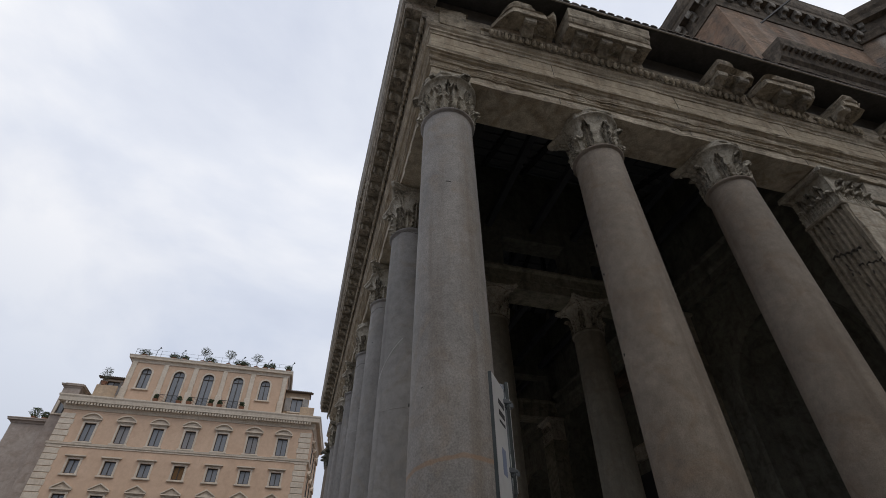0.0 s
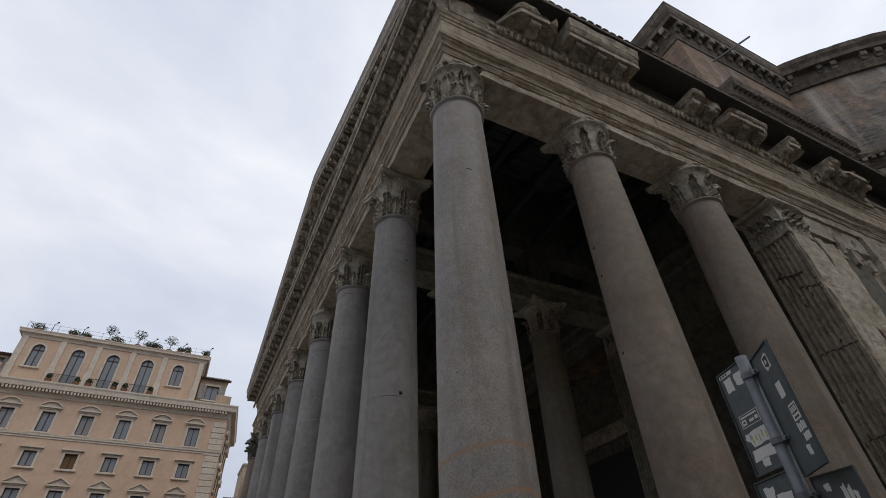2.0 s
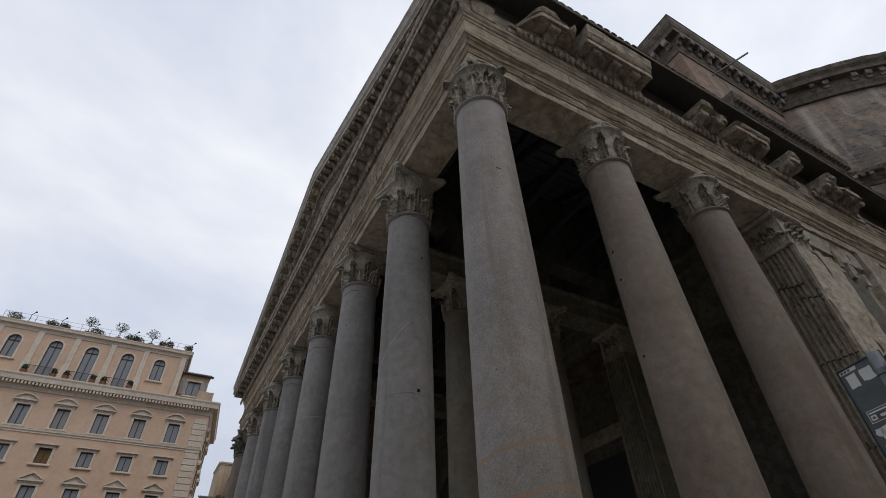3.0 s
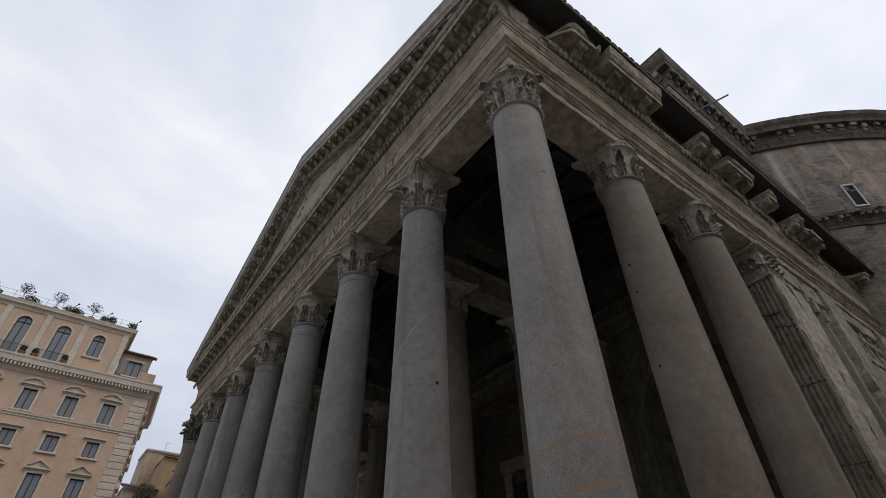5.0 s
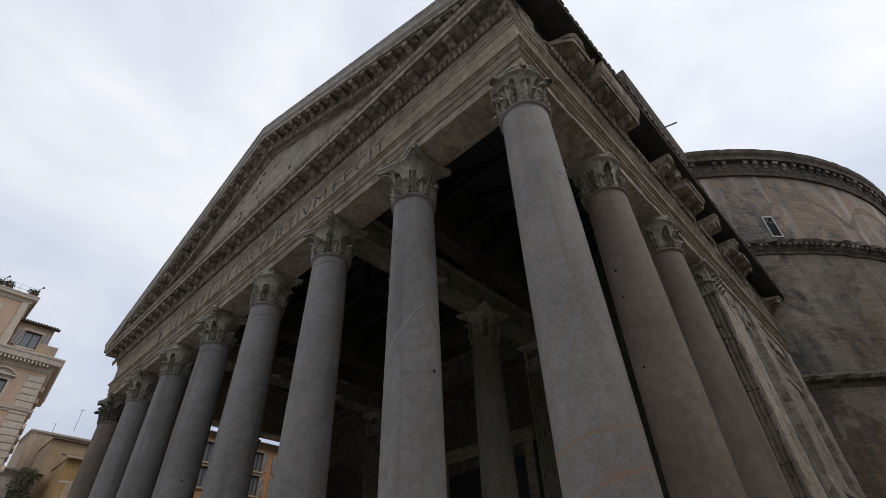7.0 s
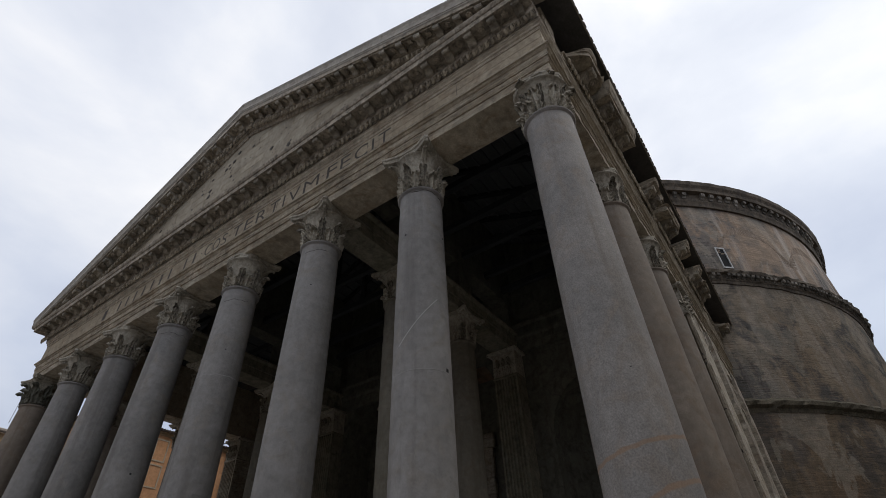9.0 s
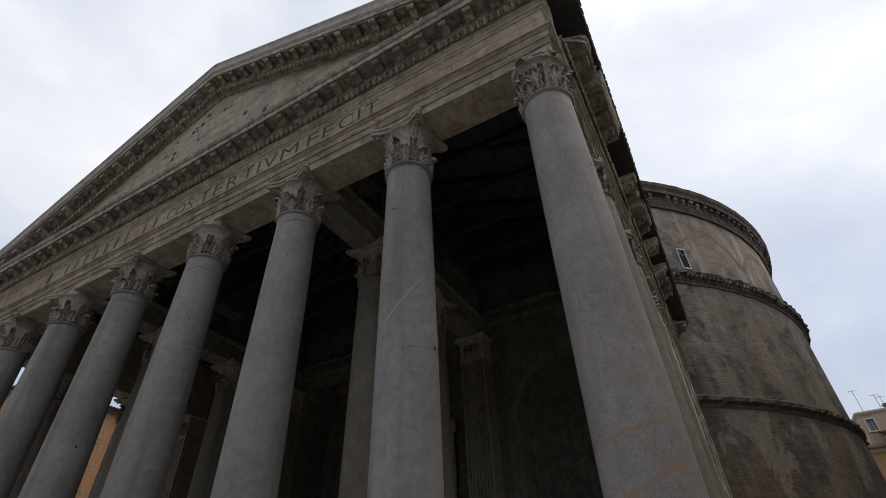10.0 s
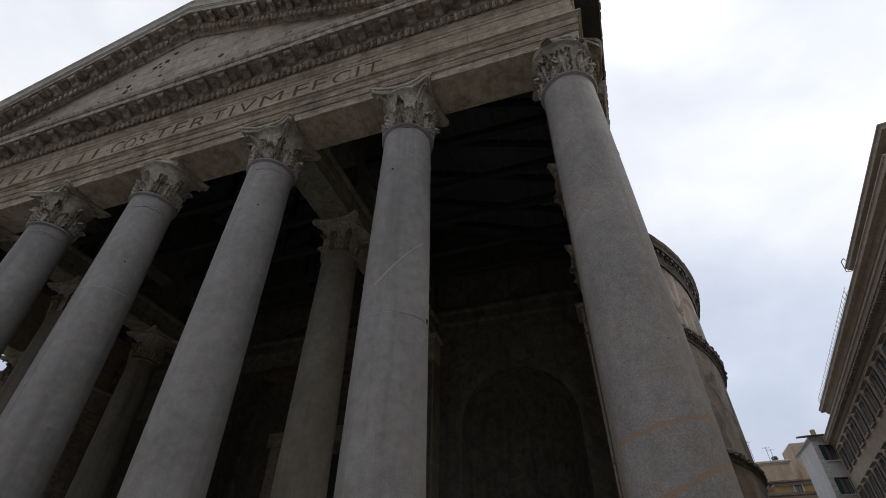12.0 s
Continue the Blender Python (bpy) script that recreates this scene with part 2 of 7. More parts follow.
M_GRANITE = surface("grey_granite", ((0.239, 0.23, 0.222), (0.317, 0.304, 0.294), (0.272, 0.247, 0.22)), 0.8, 0.72, 0.12, 0.6, (0.128, 0.119, 0.111), 0.3, 60.0, mottle=0.48)
M_CORNER = surface("corner_granite", ((0.245, 0.234, 0.224), (0.329, 0.307, 0.288), (0.282, 0.241, 0.205)), 0.8, 0.7, 0.16, 0.6, (0.157, 0.122, 0.089), 0.34, 34.0, mottle=0.42)
band_stain(M_CORNER, 3.53, 0.02, -0.20, 0.036, (0.33, 0.19, 0.10), 0.52)
band_stain(M_CORNER, 2.76, 0.05, -0.40, 0.045, (0.33, 0.19, 0.10), 0.52)
M_ROSE = surface("rose_granite", ((0.202, 0.169, 0.136), (0.274, 0.233, 0.19), (0.217, 0.164, 0.12)), 0.8, 0.72, 0.14, 0.6, (0.127, 0.099, 0.077), 0.3, 50.0, mottle=0.5)
M_MARBLE = surface("weathered_marble", ((0.435, 0.368, 0.27), (0.60, 0.52, 0.40), (0.335, 0.255, 0.168)), 0.9, 0.85, 0.7, 0.3, (0.103, 0.085, 0.066), 0.3, 30.0, 0.2, grime=0.3, bedding=0.45)
M_FRIEZE = surface("smooth_frieze_marble", ((0.405, 0.335, 0.24), (0.505, 0.43, 0.32), (0.32, 0.245, 0.165)), 0.9, 0.85, 0.6, 0.3, (0.15, 0.12, 0.09), 0.25, 30.0, 0.25, grime=0.25, bedding=0.06)
M_CAPITAL = surface("capital_marble", ((0.42, 0.385, 0.315), (0.57, 0.525, 0.435), (0.31, 0.265, 0.205)), 2.2, 0.85, 0.9, 0.2, (0.093, 0.080, 0.061), 0.3, 40.0, grime=0.4)
M_CRUST = surface("crusted_capital_marble", ((0.30, 0.27, 0.215), (0.47, 0.425, 0.345), (0.10, 0.085, 0.065)), 3.0, 0.88, 0.9, 0.2, (0.06, 0.05, 0.04), 0.3, 40.0, grime=0.85)
M_DARKCAP = surface("dark_mossy_marble", ((0.15, 0.15, 0.12), (0.24, 0.235, 0.19), (0.09, 0.085, 0.065)), 2.2, 0.9, 0.9, grime=0.5)
M_CORNICE = surface("sooty_cornice_marble", ((0.385, 0.33, 0.255), (0.56, 0.49, 0.395), (0.22, 0.183, 0.14)), 1.6, 0.88, 0.8, 0.4, (0.062, 0.052, 0.041), 0.3, 40.0, tint=0.2, grime=0.6)
M_EGG = surface("worn_egg_marble", ((0.347, 0.29, 0.211), (0.493, 0.42, 0.31), (0.221, 0.18, 0.131)), 1.6, 0.88, 0.6, grime=0.5, tint=0.25)
M_SIMA = surface("pale_gutter_marble", ((0.396, 0.363, 0.314), (0.506, 0.468, 0.407), (0.319, 0.281, 0.231)), 1.0, 0.88, 0.4, grime=0.22)
M_TYMPANUM = surface("tympanum_stone", ((0.37, 0.32, 0.243), (0.475, 0.42, 0.328), (0.30, 0.25, 0.182)), 1.0, 0.9, 0.6, 0.25, (0.144, 0.120, 0.094), 0.2, 30.0, 0.8, courses=(1.9, 0.62, (0.72, 0.68, 0.62), "x"))
M_FLANK = surface("pale_flank_marble", ((0.41, 0.355, 0.28), (0.54, 0.49, 0.405), (0.30, 0.225, 0.155)), 1.1, 0.85, 0.7, 0.4, (0.11, 0.09, 0.07), 0.2, 40.0, 0.3, grime=0.4, bedding=0.25)
# Stone kept very dark: the portico's gloom is put into its colour.
M_DARKWALL = surface("shade_toned_portico_stone", ((0.138, 0.133, 0.106), (0.175, 0.168, 0.136), (0.10, 0.098, 0.08)), 0.9, 0.92, 0.6, 0.4, (0.042, 0.036, 0.030), grime=0.5)
M_BRICK = surface("upper_rotunda_brick", ((0.295, 0.195, 0.13), (0.29, 0.225, 0.165), (0.17, 0.14, 0.115)), 0.3, 0.93, 0.9, 0.35, (0.13, 0.11, 0.095), 0.3, 14.0, 0.15, courses=(0.45, 0.09, (0.8, 0.77, 0.73), "x"), grime=0.15, plaster=0.35, stain=(0.8, (0.115, 0.11, 0.105)), pale=0.8, ragged=0.16)
M_BRICK_MID = surface("middle_rotunda_brick", ((0.25, 0.19, 0.13), (0.315, 0.265, 0.205), (0.14, 0.128, 0.108)), 0.3, 0.93, 0.9, 0.3, (0.118, 0.108, 0.093), 0.3, 14.0, 0.15, courses=(0.45, 0.09, (0.62, 0.58, 0.53), "x"), grime=0.2, plaster=0.4, stain=(0.95, (0.085, 0.083, 0.078)), pale=0.35, ragged=0.32)
M_BRICK_LOW = surface("lower_rotunda_brick", ((0.19, 0.132, 0.082), (0.24, 0.188, 0.13), (0.10, 0.088, 0.065)), 0.35, 0.93, 1.0, 0.3, (0.088, 0.078, 0.064), 0.3, 14.0, 0.3, courses=(0.45, 0.09, (0.55, 0.51, 0.46), "x"), grime=0.3, plaster=0.55, stain=(0.75, (0.085, 0.08, 0.075)), pale=0.2, ragged=0.45)
M_FLANKCORN = surface("ochre_cornice_marble", ((0.385, 0.325, 0.24), (0.52, 0.45, 0.345), (0.23, 0.185, 0.13)), 1.3, 0.88, 0.8, 0.35, (0.09, 0.075, 0.055), 0.3, 40.0, grime=0.6)
# Separate bracket tone, chosen for how lit the scroll faces look.
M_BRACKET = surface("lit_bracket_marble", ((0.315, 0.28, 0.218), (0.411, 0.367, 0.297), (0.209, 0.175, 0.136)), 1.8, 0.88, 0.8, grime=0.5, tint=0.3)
# Paler than the cornice behind, so colour stands for the shaded gaps.
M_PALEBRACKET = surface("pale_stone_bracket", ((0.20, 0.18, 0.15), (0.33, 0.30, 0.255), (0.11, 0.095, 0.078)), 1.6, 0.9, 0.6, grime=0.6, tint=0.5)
M_ANTA = surface("brown_fluted_marble", ((0.30, 0.255, 0.19), (0.39, 0.34, 0.265), (0.21, 0.175, 0.125)), 1.2, 0.88, 0.6, 0.45, (0.085, 0.07, 0.053), 0.25, 40.0, grime=0.4)
# Darker copy of the brown fluted marble, with the interior shade in its colour.
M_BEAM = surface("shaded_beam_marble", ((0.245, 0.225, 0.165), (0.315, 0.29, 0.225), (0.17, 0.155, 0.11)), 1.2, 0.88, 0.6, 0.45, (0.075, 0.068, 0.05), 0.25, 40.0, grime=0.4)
M_INNER = surface("dusty_inner_granite", ((0.19, 0.172, 0.135), (0.25, 0.23, 0.185), (0.185, 0.155, 0.115)), 0.8, 0.75, 0.14, 0.6, (0.11, 0.095, 0.072), 0.3, 50.0, mottle=0.5)
M_PALESIDE = surface("pale_spalled_marble", ((0.50, 0.435, 0.34), (0.66, 0.60, 0.50), (0.36, 0.28, 0.19)), 1.3, 0.87, 0.9, 0.3, (0.13, 0.105, 0.08), 0.2, 40.0, 0.4, grime=0.35, bedding=0.2)
M_VOID = plain("dark_window_void", (0.012, 0.012, 0.013), 0.95)
M_BLOCKBRICK = surface("block_brick_plaster", ((0.29, 0.18, 0.12), (0.34, 0.235, 0.165), (0.23, 0.185, 0.145)), 0.6, 0.93, 0.7, 0.4, (0.13, 0.11, 0.09), 0.3, 25.0, courses=(0.45, 0.09, (0.5, 0.46, 0.42), "x"), grime=0.3, stain=(0.5, (0.14, 0.12, 0.10)), pale=0.45)
M_DRUMCORNICE = surface("rotunda_cornice_stone", ((0.11, 0.087, 0.065), (0.208, 0.171, 0.13), (0.065, 0.054, 0.044)), 1.2, 0.93, 0.8, 0.5, (0.06, 0.052, 0.045), grime=0.6)
M_RINGLOW = surface("mossy_stone_band", ((0.105, 0.092, 0.062), (0.18, 0.155, 0.115), (0.06, 0.055, 0.04)), 1.5, 0.95, 0.9, 0.4, (0.05, 0.045, 0.03), grime=0.5)
M_TILE = surface("roof_tile", ((0.09, 0.07, 0.058), (0.16, 0.115, 0.085), (0.07, 0.066, 0.06)), 2.0, 0.95, 0.6, tint=0.25, grime=0.4)
M_TIMBER = surface("dark_timber", ((0.085, 0.078, 0.070), (0.125, 0.115, 0.104)), 2.0, 0.9, 0.5, grime=0.3)
M_EAVES = surface("weathered_eaves_board", ((0.36, 0.31, 0.25), (0.45, 0.40, 0.33), (0.27, 0.22, 0.175)), 1.5, 0.9, 0.4, 0.3, (0.09, 0.08, 0.065), grime=0.3)
# Truss colour darkened to cancel the ground light on the beams' undersides.
M_TRUSS = surface("toned_down_truss_timber", ((0.040, 0.042, 0.044), (0.050, 0.052, 0.054)), 2.0, 0.92, 0.5)
# Boards coloured lighter to make up for the deep shade above the trusses.
M_BOARDS = surface("lightened_roof_boards", ((0.125, 0.129, 0.133), (0.145, 0.149, 0.153)), 2.0, 0.92, 0.5)
M_SCAR = surface("pale_scar", ((0.42, 0.41, 0.40), (0.50, 0.49, 0.48)), 3.0, 0.85, 0.3)
M_PATCHPALE = surface("pale_mortar", ((0.33, 0.32, 0.31), (0.40, 0.39, 0.38)), 3.0, 0.85, 0.3)
M_PATCH = surface("granite_inlay", ((0.22, 0.215, 0.21), (0.28, 0.27, 0.265)), 2.0, 0.75, 0.3, speck=0.5)
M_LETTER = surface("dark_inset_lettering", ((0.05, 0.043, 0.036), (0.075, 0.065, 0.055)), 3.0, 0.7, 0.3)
M_GROUND = surface("basalt_setts", ((0.191, 0.184, 0.177), (0.285, 0.275, 0.262)), 1.0, 0.8, 0.5, courses=(0.12, 0.12, (0.45, 0.44, 0.42), "flat"))
M_FLOOR = surface("portico_floor_marble", ((0.352, 0.33, 0.303), (0.462, 0.435, 0.407)), 1.0, 0.7, 0.3)
M_STUCCO = surface("peach_stucco", ((0.56, 0.395, 0.28), (0.60, 0.43, 0.312), (0.525, 0.366, 0.257)), 0.5, 0.9, 0.15, 0.15, (0.45, 0.31, 0.22), mottle=0.2)
M_TRIM = surface("travertine_trim", ((0.57, 0.485, 0.39), (0.64, 0.555, 0.455), (0.50, 0.415, 0.325)), 1.0, 0.88, 0.3, 0.2, (0.34, 0.28, 0.22), mottle=0.3)
# Trim darkened by colour for the street palazzo's front lying in shade.
M_TRIM_DARK = surface("darkened_stone_trim", ((0.33, 0.28, 0.225), (0.40, 0.345, 0.285), (0.29, 0.24, 0.19)), 1.0, 0.88, 0.3, 0.3, (0.2, 0.17, 0.14))
M_GREYPLASTER = surface("grey_plaster", ((0.35, 0.29, 0.25), (0.42, 0.36, 0.315), (0.30, 0.24, 0.20)), 0.5, 0.92, 0.4, 0.5, (0.24, 0.2, 0.17))
M_OCHRE = surface("ochre_plaster", ((0.374, 0.234, 0.086), (0.437, 0.289, 0.125), (0.328, 0.226, 0.117)), 0.6, 0.92, 0.3, 0.5, (0.27, 0.2, 0.13))
M_PEACHOLD = surface("old_peach_plaster", ((0.44, 0.32, 0.215), (0.52, 0.39, 0.27), (0.37, 0.29, 0.22)), 0.6, 0.92, 0.3, 0.5, (0.25, 0.2, 0.16))
M_BROWNOCHRE = surface("brown_ochre_plaster", ((0.36, 0.25, 0.14), (0.43, 0.31, 0.185), (0.30, 0.225, 0.15)), 0.6, 0.92, 0.3, 0.6, (0.2, 0.16, 0.12))
M_ORANGE = surface("orange_plaster", ((0.52, 0.27, 0.13), (0.58, 0.32, 0.17)), 0.6, 0.92, 0.3, 0.3, (0.32, 0.18, 0.1))
M_PALEFRAME = surface("pale_ochre_frame", ((0.42, 0.33, 0.23), (0.50, 0.41, 0.30)), 0.8, 0.9, 0.3)
M_WHITE = surface("white_rusticated_plaster", ((0.60, 0.59, 0.57), (0.68, 0.67, 0.65)), 0.8, 0.9, 0.3, 0.3, (0.4, 0.38, 0.36))
M_BEIGE = surface("beige_palazzo_stucco", ((0.42, 0.34, 0.26), (0.475, 0.39, 0.30), (0.38, 0.305, 0.235)), 0.6, 0.9, 0.3, 0.3, (0.218, 0.177, 0.139))
# Pale blue-grey base colour makes up for weak sky reflection in the panes.
M_GLASS = window_glass("window_glass", (0.19, 0.20, 0.215))
M_CURTAIN = plain("grey_curtain", (0.26, 0.255, 0.26), 0.8)
M_WOODFRAME = plain("dark_window_frame", (0.045, 0.035, 0.028), 0.6)
M_SHUTTER = plain("grey_shutter", (0.30, 0.28, 0.26), 0.7)
M_GREENSHUTTER = plain("green_shutter", (0.035, 0.06, 0.045), 0.7)
# Warm pane colour standing in for lamplight inside the room.
M_LAMPROOM = plain("lamplit_room_pane", (0.16, 0.085, 0.03), 0.8)
M_IRON = plain("dark_iron", (0.04, 0.04, 0.042), 0.5, 0.6)
M_POLE = surface("galvanised_pole", ((0.122, 0.137, 0.151), (0.166, 0.18, 0.198)), 4.0, 0.5, 0.1, metal=0.3)
M_SIGNBACK = surface("sign_back_metal", ((0.055, 0.068, 0.072), (0.08, 0.095, 0.10)), 3.0, 0.5, 0.1, 0.3, (0.04, 0.05, 0.05))
M_SIGNFRONT = plain("white_sign_face", (0.6, 0.6, 0.6), 0.4)
M_STICKER = plain("worn_white_sticker", (0.50, 0.50, 0.49), 0.7)
M_STICKERDARK = plain("black_sticker_print", (0.03, 0.03, 0.032), 0.7)
M_STICKERYELLOW = plain("yellow_sticker_scrawl", (0.36, 0.33, 0.12), 0.7)
M_BLUE = plain("blue_sign_stripe", (0.22, 0.26, 0.38), 0.5)
M_LEAF = plain("shrub_leaf", (0.055, 0.075, 0.03), 0.7)
M_LEAF2 = plain("olive_leaf", (0.10, 0.11, 0.075), 0.7)
M_MOSS = plain("creeper_leaf", (0.075, 0.075, 0.035), 0.8)
M_BARK = plain("bark", (0.09, 0.07, 0.05), 0.9)
M_POT = plain("terracotta_pot", (0.25, 0.12, 0.07), 0.9)


# ---- building helpers ----
def mesh_from(bm, name, mat, smooth=False):
    bmesh.ops.recalc_face_normals(bm, faces=bm.faces)
    me = bpy.data.meshes.new(name)
    bm.to_mesh(me)
    bm.free()
    me.materials.append(mat)
    if smooth:
        me.polygons.foreach_set("use_smooth", [True] * len(me.polygons))
    return me


def place(name, me, parent=None, m=None, label=""):
    ob = new(name, me)
    ob.parent = parent
    if m is not None:
        ob.matrix_basis = m
    return tagged(ob, label) if label else ob


def part(name, bm, mat, parent=None, label="", smooth=False, m=None):
    return place(name, mesh_from(bm, name, mat, smooth), parent, m, label)


def thing(name, label, category, m=None, group="", kind=""):
    ob = new(name)
    if m is not None:
        ob.matrix_basis = m
    return tagged(ob, label, category, group, kind)


def structure(name, bm, mat, label, smooth=False):
    return tagged(part(name, bm, mat, None, "", smooth), label, "", "", "structure")


def box(bm, x0, x1, y0, y1, z0, z1):
    v = [bm.verts.new((x, y, z)) for z in (z0, z1) for x, y in ((x0, y0), (x1, y0), (x1, y1), (x0, y1))]
    for f in ((3, 2, 1, 0), (4, 5, 6, 7), (0, 1, 5, 4), (1, 2, 6, 5), (2, 3, 7, 6), (3, 0, 4, 7)):
        bm.faces.new([v[i] for i in f])
    return v


def box_bm(*a):
    bm = bmesh.new()
    box(bm, *a)
    return bm


def bevelled(bm, w, seg=1):
    bmesh.ops.bevel(bm, geom=bm.edges[:], offset=w, segments=seg, affect="EDGES")
    return bm


def rough_bm(x0, x1, y0, y1, z0, z1, amount=0.05, cuts=3, freq=1.7):
    """A block whose faces are cut up and pushed about, as broken stone is."""
    bm = box_bm(x0, x1, y0, y1, z0, z1)
    bmesh.ops.subdivide_edges(bm, edges=bm.edges[:], cuts=cuts, use_grid_fill=True)
    for v in bm.verts:
        v.co += Vector([noise.noise(v.co * freq + Vector((k * 11.3, 0, 0))) for k in range(3)]) * amount
    return bm


def lathe(bm, prof, seg=32, ox=0.0, oy=0.0, cap=True):
    rings = []
    for r, z in prof:
        rings.append([bm.verts.new((ox + r * math.cos(2 * math.pi * i / seg), oy + r * math.sin(2 * math.pi * i / seg), z)) for i in range(seg)])
    for a, b in zip(rings, rings[1:]):
        for i in range(seg):
            bm.faces.new((a[i], a[(i + 1) % seg], b[(i + 1) % seg], b[i]))
    if cap:
        bm.faces.new(rings[0][::-1])
        bm.faces.new(rings[-1])
    return rings


def sweep(bm, prof, path):
    """A closed profile of (outward offset, z) along a plan path, mitred; outward is to the path's left."""
    pts = [Vector(p) for p in path]
    rows = []
    for i, p in enumerate(pts):
        ns = []
        if i > 0:
            d = (p - pts[i - 1]).normalized()
            ns.append(Vector((-d.y, d.x)))
        if i < len(pts) - 1:
            d = (pts[i + 1] - p).normalized()
            ns.append(Vector((-d.y, d.x)))
        nrm = ns[0] if len(ns) == 1 else (ns[0] + ns[1]) / (1 + ns[0].dot(ns[1]))
        rows.append([bm.verts.new((p.x + nrm.x * o, p.y + nrm.y * o, z)) for o, z in prof])
    k = len(prof)
    for a, b in zip(rows, rows[1:]):
        for j in range(k):
            bm.faces.new((a[j], a[(j + 1) % k], b[(j + 1) % k], b[j]))
    bm.faces.new(rows[0])
    bm.faces.new(rows[-1][::-1])


def tube(bm, pts, r, seg=8):
    """A round rod along points, with ends closed."""
    rings = []
    for i, p in enumerate(pts):
        p = Vector(p)
        d = (Vector(pts[min(i + 1, len(pts) - 1)]) - Vector(pts[max(i - 1, 0)])).normalized()
        u = d.orthogonal().normalized()
        w = d.cross(u)
        rr = r[i] if isinstance(r, (list, tuple)) else r
        rings.append([bm.verts.new(p + (u * math.cos(2 * math.pi * k / seg) + w * math.sin(2 * math.pi * k / seg)) * rr) for k in range(seg)])
    for a, b in zip(rings, rings[1:]):
        j = min(range(seg), key=lambda s: (b[s].co - a[0].co).length)
        for k in range(seg):
            bm.faces.new((a[k], a[(k + 1) % seg], b[(k + 1 + j) % seg], b[(k + j) % seg]))
    bm.faces.new(rings[0][::-1])
    bm.faces.new(rings[-1])


# ---- plan of the temple: corner column at the origin, front along y, flanks along x ----
BAY = 4.51
WIDTH = 7 * BAY
MID = WIDTH / 2
TOP = 13.94         # top of the columns
BACK = 14.3         # rear wall of the portico
FLANK_END = 26.7    # where the flank meets the rotunda
DRUM = Vector((48.5, MID))
DRUM_R = 27.25

# ---- ground and floor ----
bm = bmesh.new()
g = [bm.verts.new((x, y, -0.45)) for x, y in ((-1500, -1500), (1500, -1500), (1500, 1500), (-1500, 1500))]
bm.faces.new(g)
structure("ground", bm, M_GROUND, "piazza paved with dark basalt setts")
floor_bm = bevelled(box_bm(-1.6, BACK + 0.3, -1.5, WIDTH + 1.5, -0.446, 0.0), 0.03)
structure("floor", floor_bm, M_FLOOR, "worn marble floor of the portico")

# ---- entablature: architrave and frieze round three sides ----
ARCH = [(-0.62, TOP), (0.62, TOP), (0.625, 14.275), (0.61, 14.28), (0.67, 14.29), (0.675, 14.575), (0.655, 14.58), (0.715, 14.59), (0.715, 14.845), (0.69, 14.85), (0.755, 14.89), (0.785, 14.95), (0.80, 14.96), (0.84, 14.97), (0.84, 15.08),
        (0.70, 15.11), (0.68, 15.15), (0.68, 15.655), (0.672, 15.66), (0.672, 15.675), (0.68, 15.68), (0.68, 16.08), (0.705, 16.10), (0.71, 16.22), (0.75, 16.26), (0.76, 16.34), (0.81, 16.40), (0.83, 16.48), (0.84, 16.50), (0.84, 16.54), (0.78, 16.56), (0.78, 17.45), (-0.62, 17.45)]


def bedded(prof, z0, z1, step):
    """Splits the upright parts of an outer profile into thin beds, some of them worn back."""
    out = [prof[0]]
    for (oa, za), (ob, zb) in zip(prof, prof[1:]):
        count = int((zb - za) / step) if oa > 0.5 and ob > 0.5 and zb > za and z0 <= za and zb <= z1 else 0
        for i in range(1, count):
            f = i / count
            back = 0.012 * (0.5 + noise.noise(Vector((7.1, 3.3, (za + f * (zb - za)) * 9.0))))
            z = za + f * (zb - za)
            out += [(oa + f * (ob - oa) - back, z), (oa + f * (ob - oa) + 0.004 - back * 0.4, z + 0.006)]
        out.append((ob, zb))
    return out


ARCH = bedded(ARCH, 14.2, 15.12, 0.045)
entab = bmesh.new()
run = [(FLANK_END * (1 - i / 180), 0) for i in range(180)] + [(0, 0)] + [(0, WIDTH * i / 260) for i in range(1, 260)] + [(0, WIDTH)] + [(FLANK_END * (i + 1) / 8, WIDTH) for i in range(8)]
sweep(entab, ARCH, run)
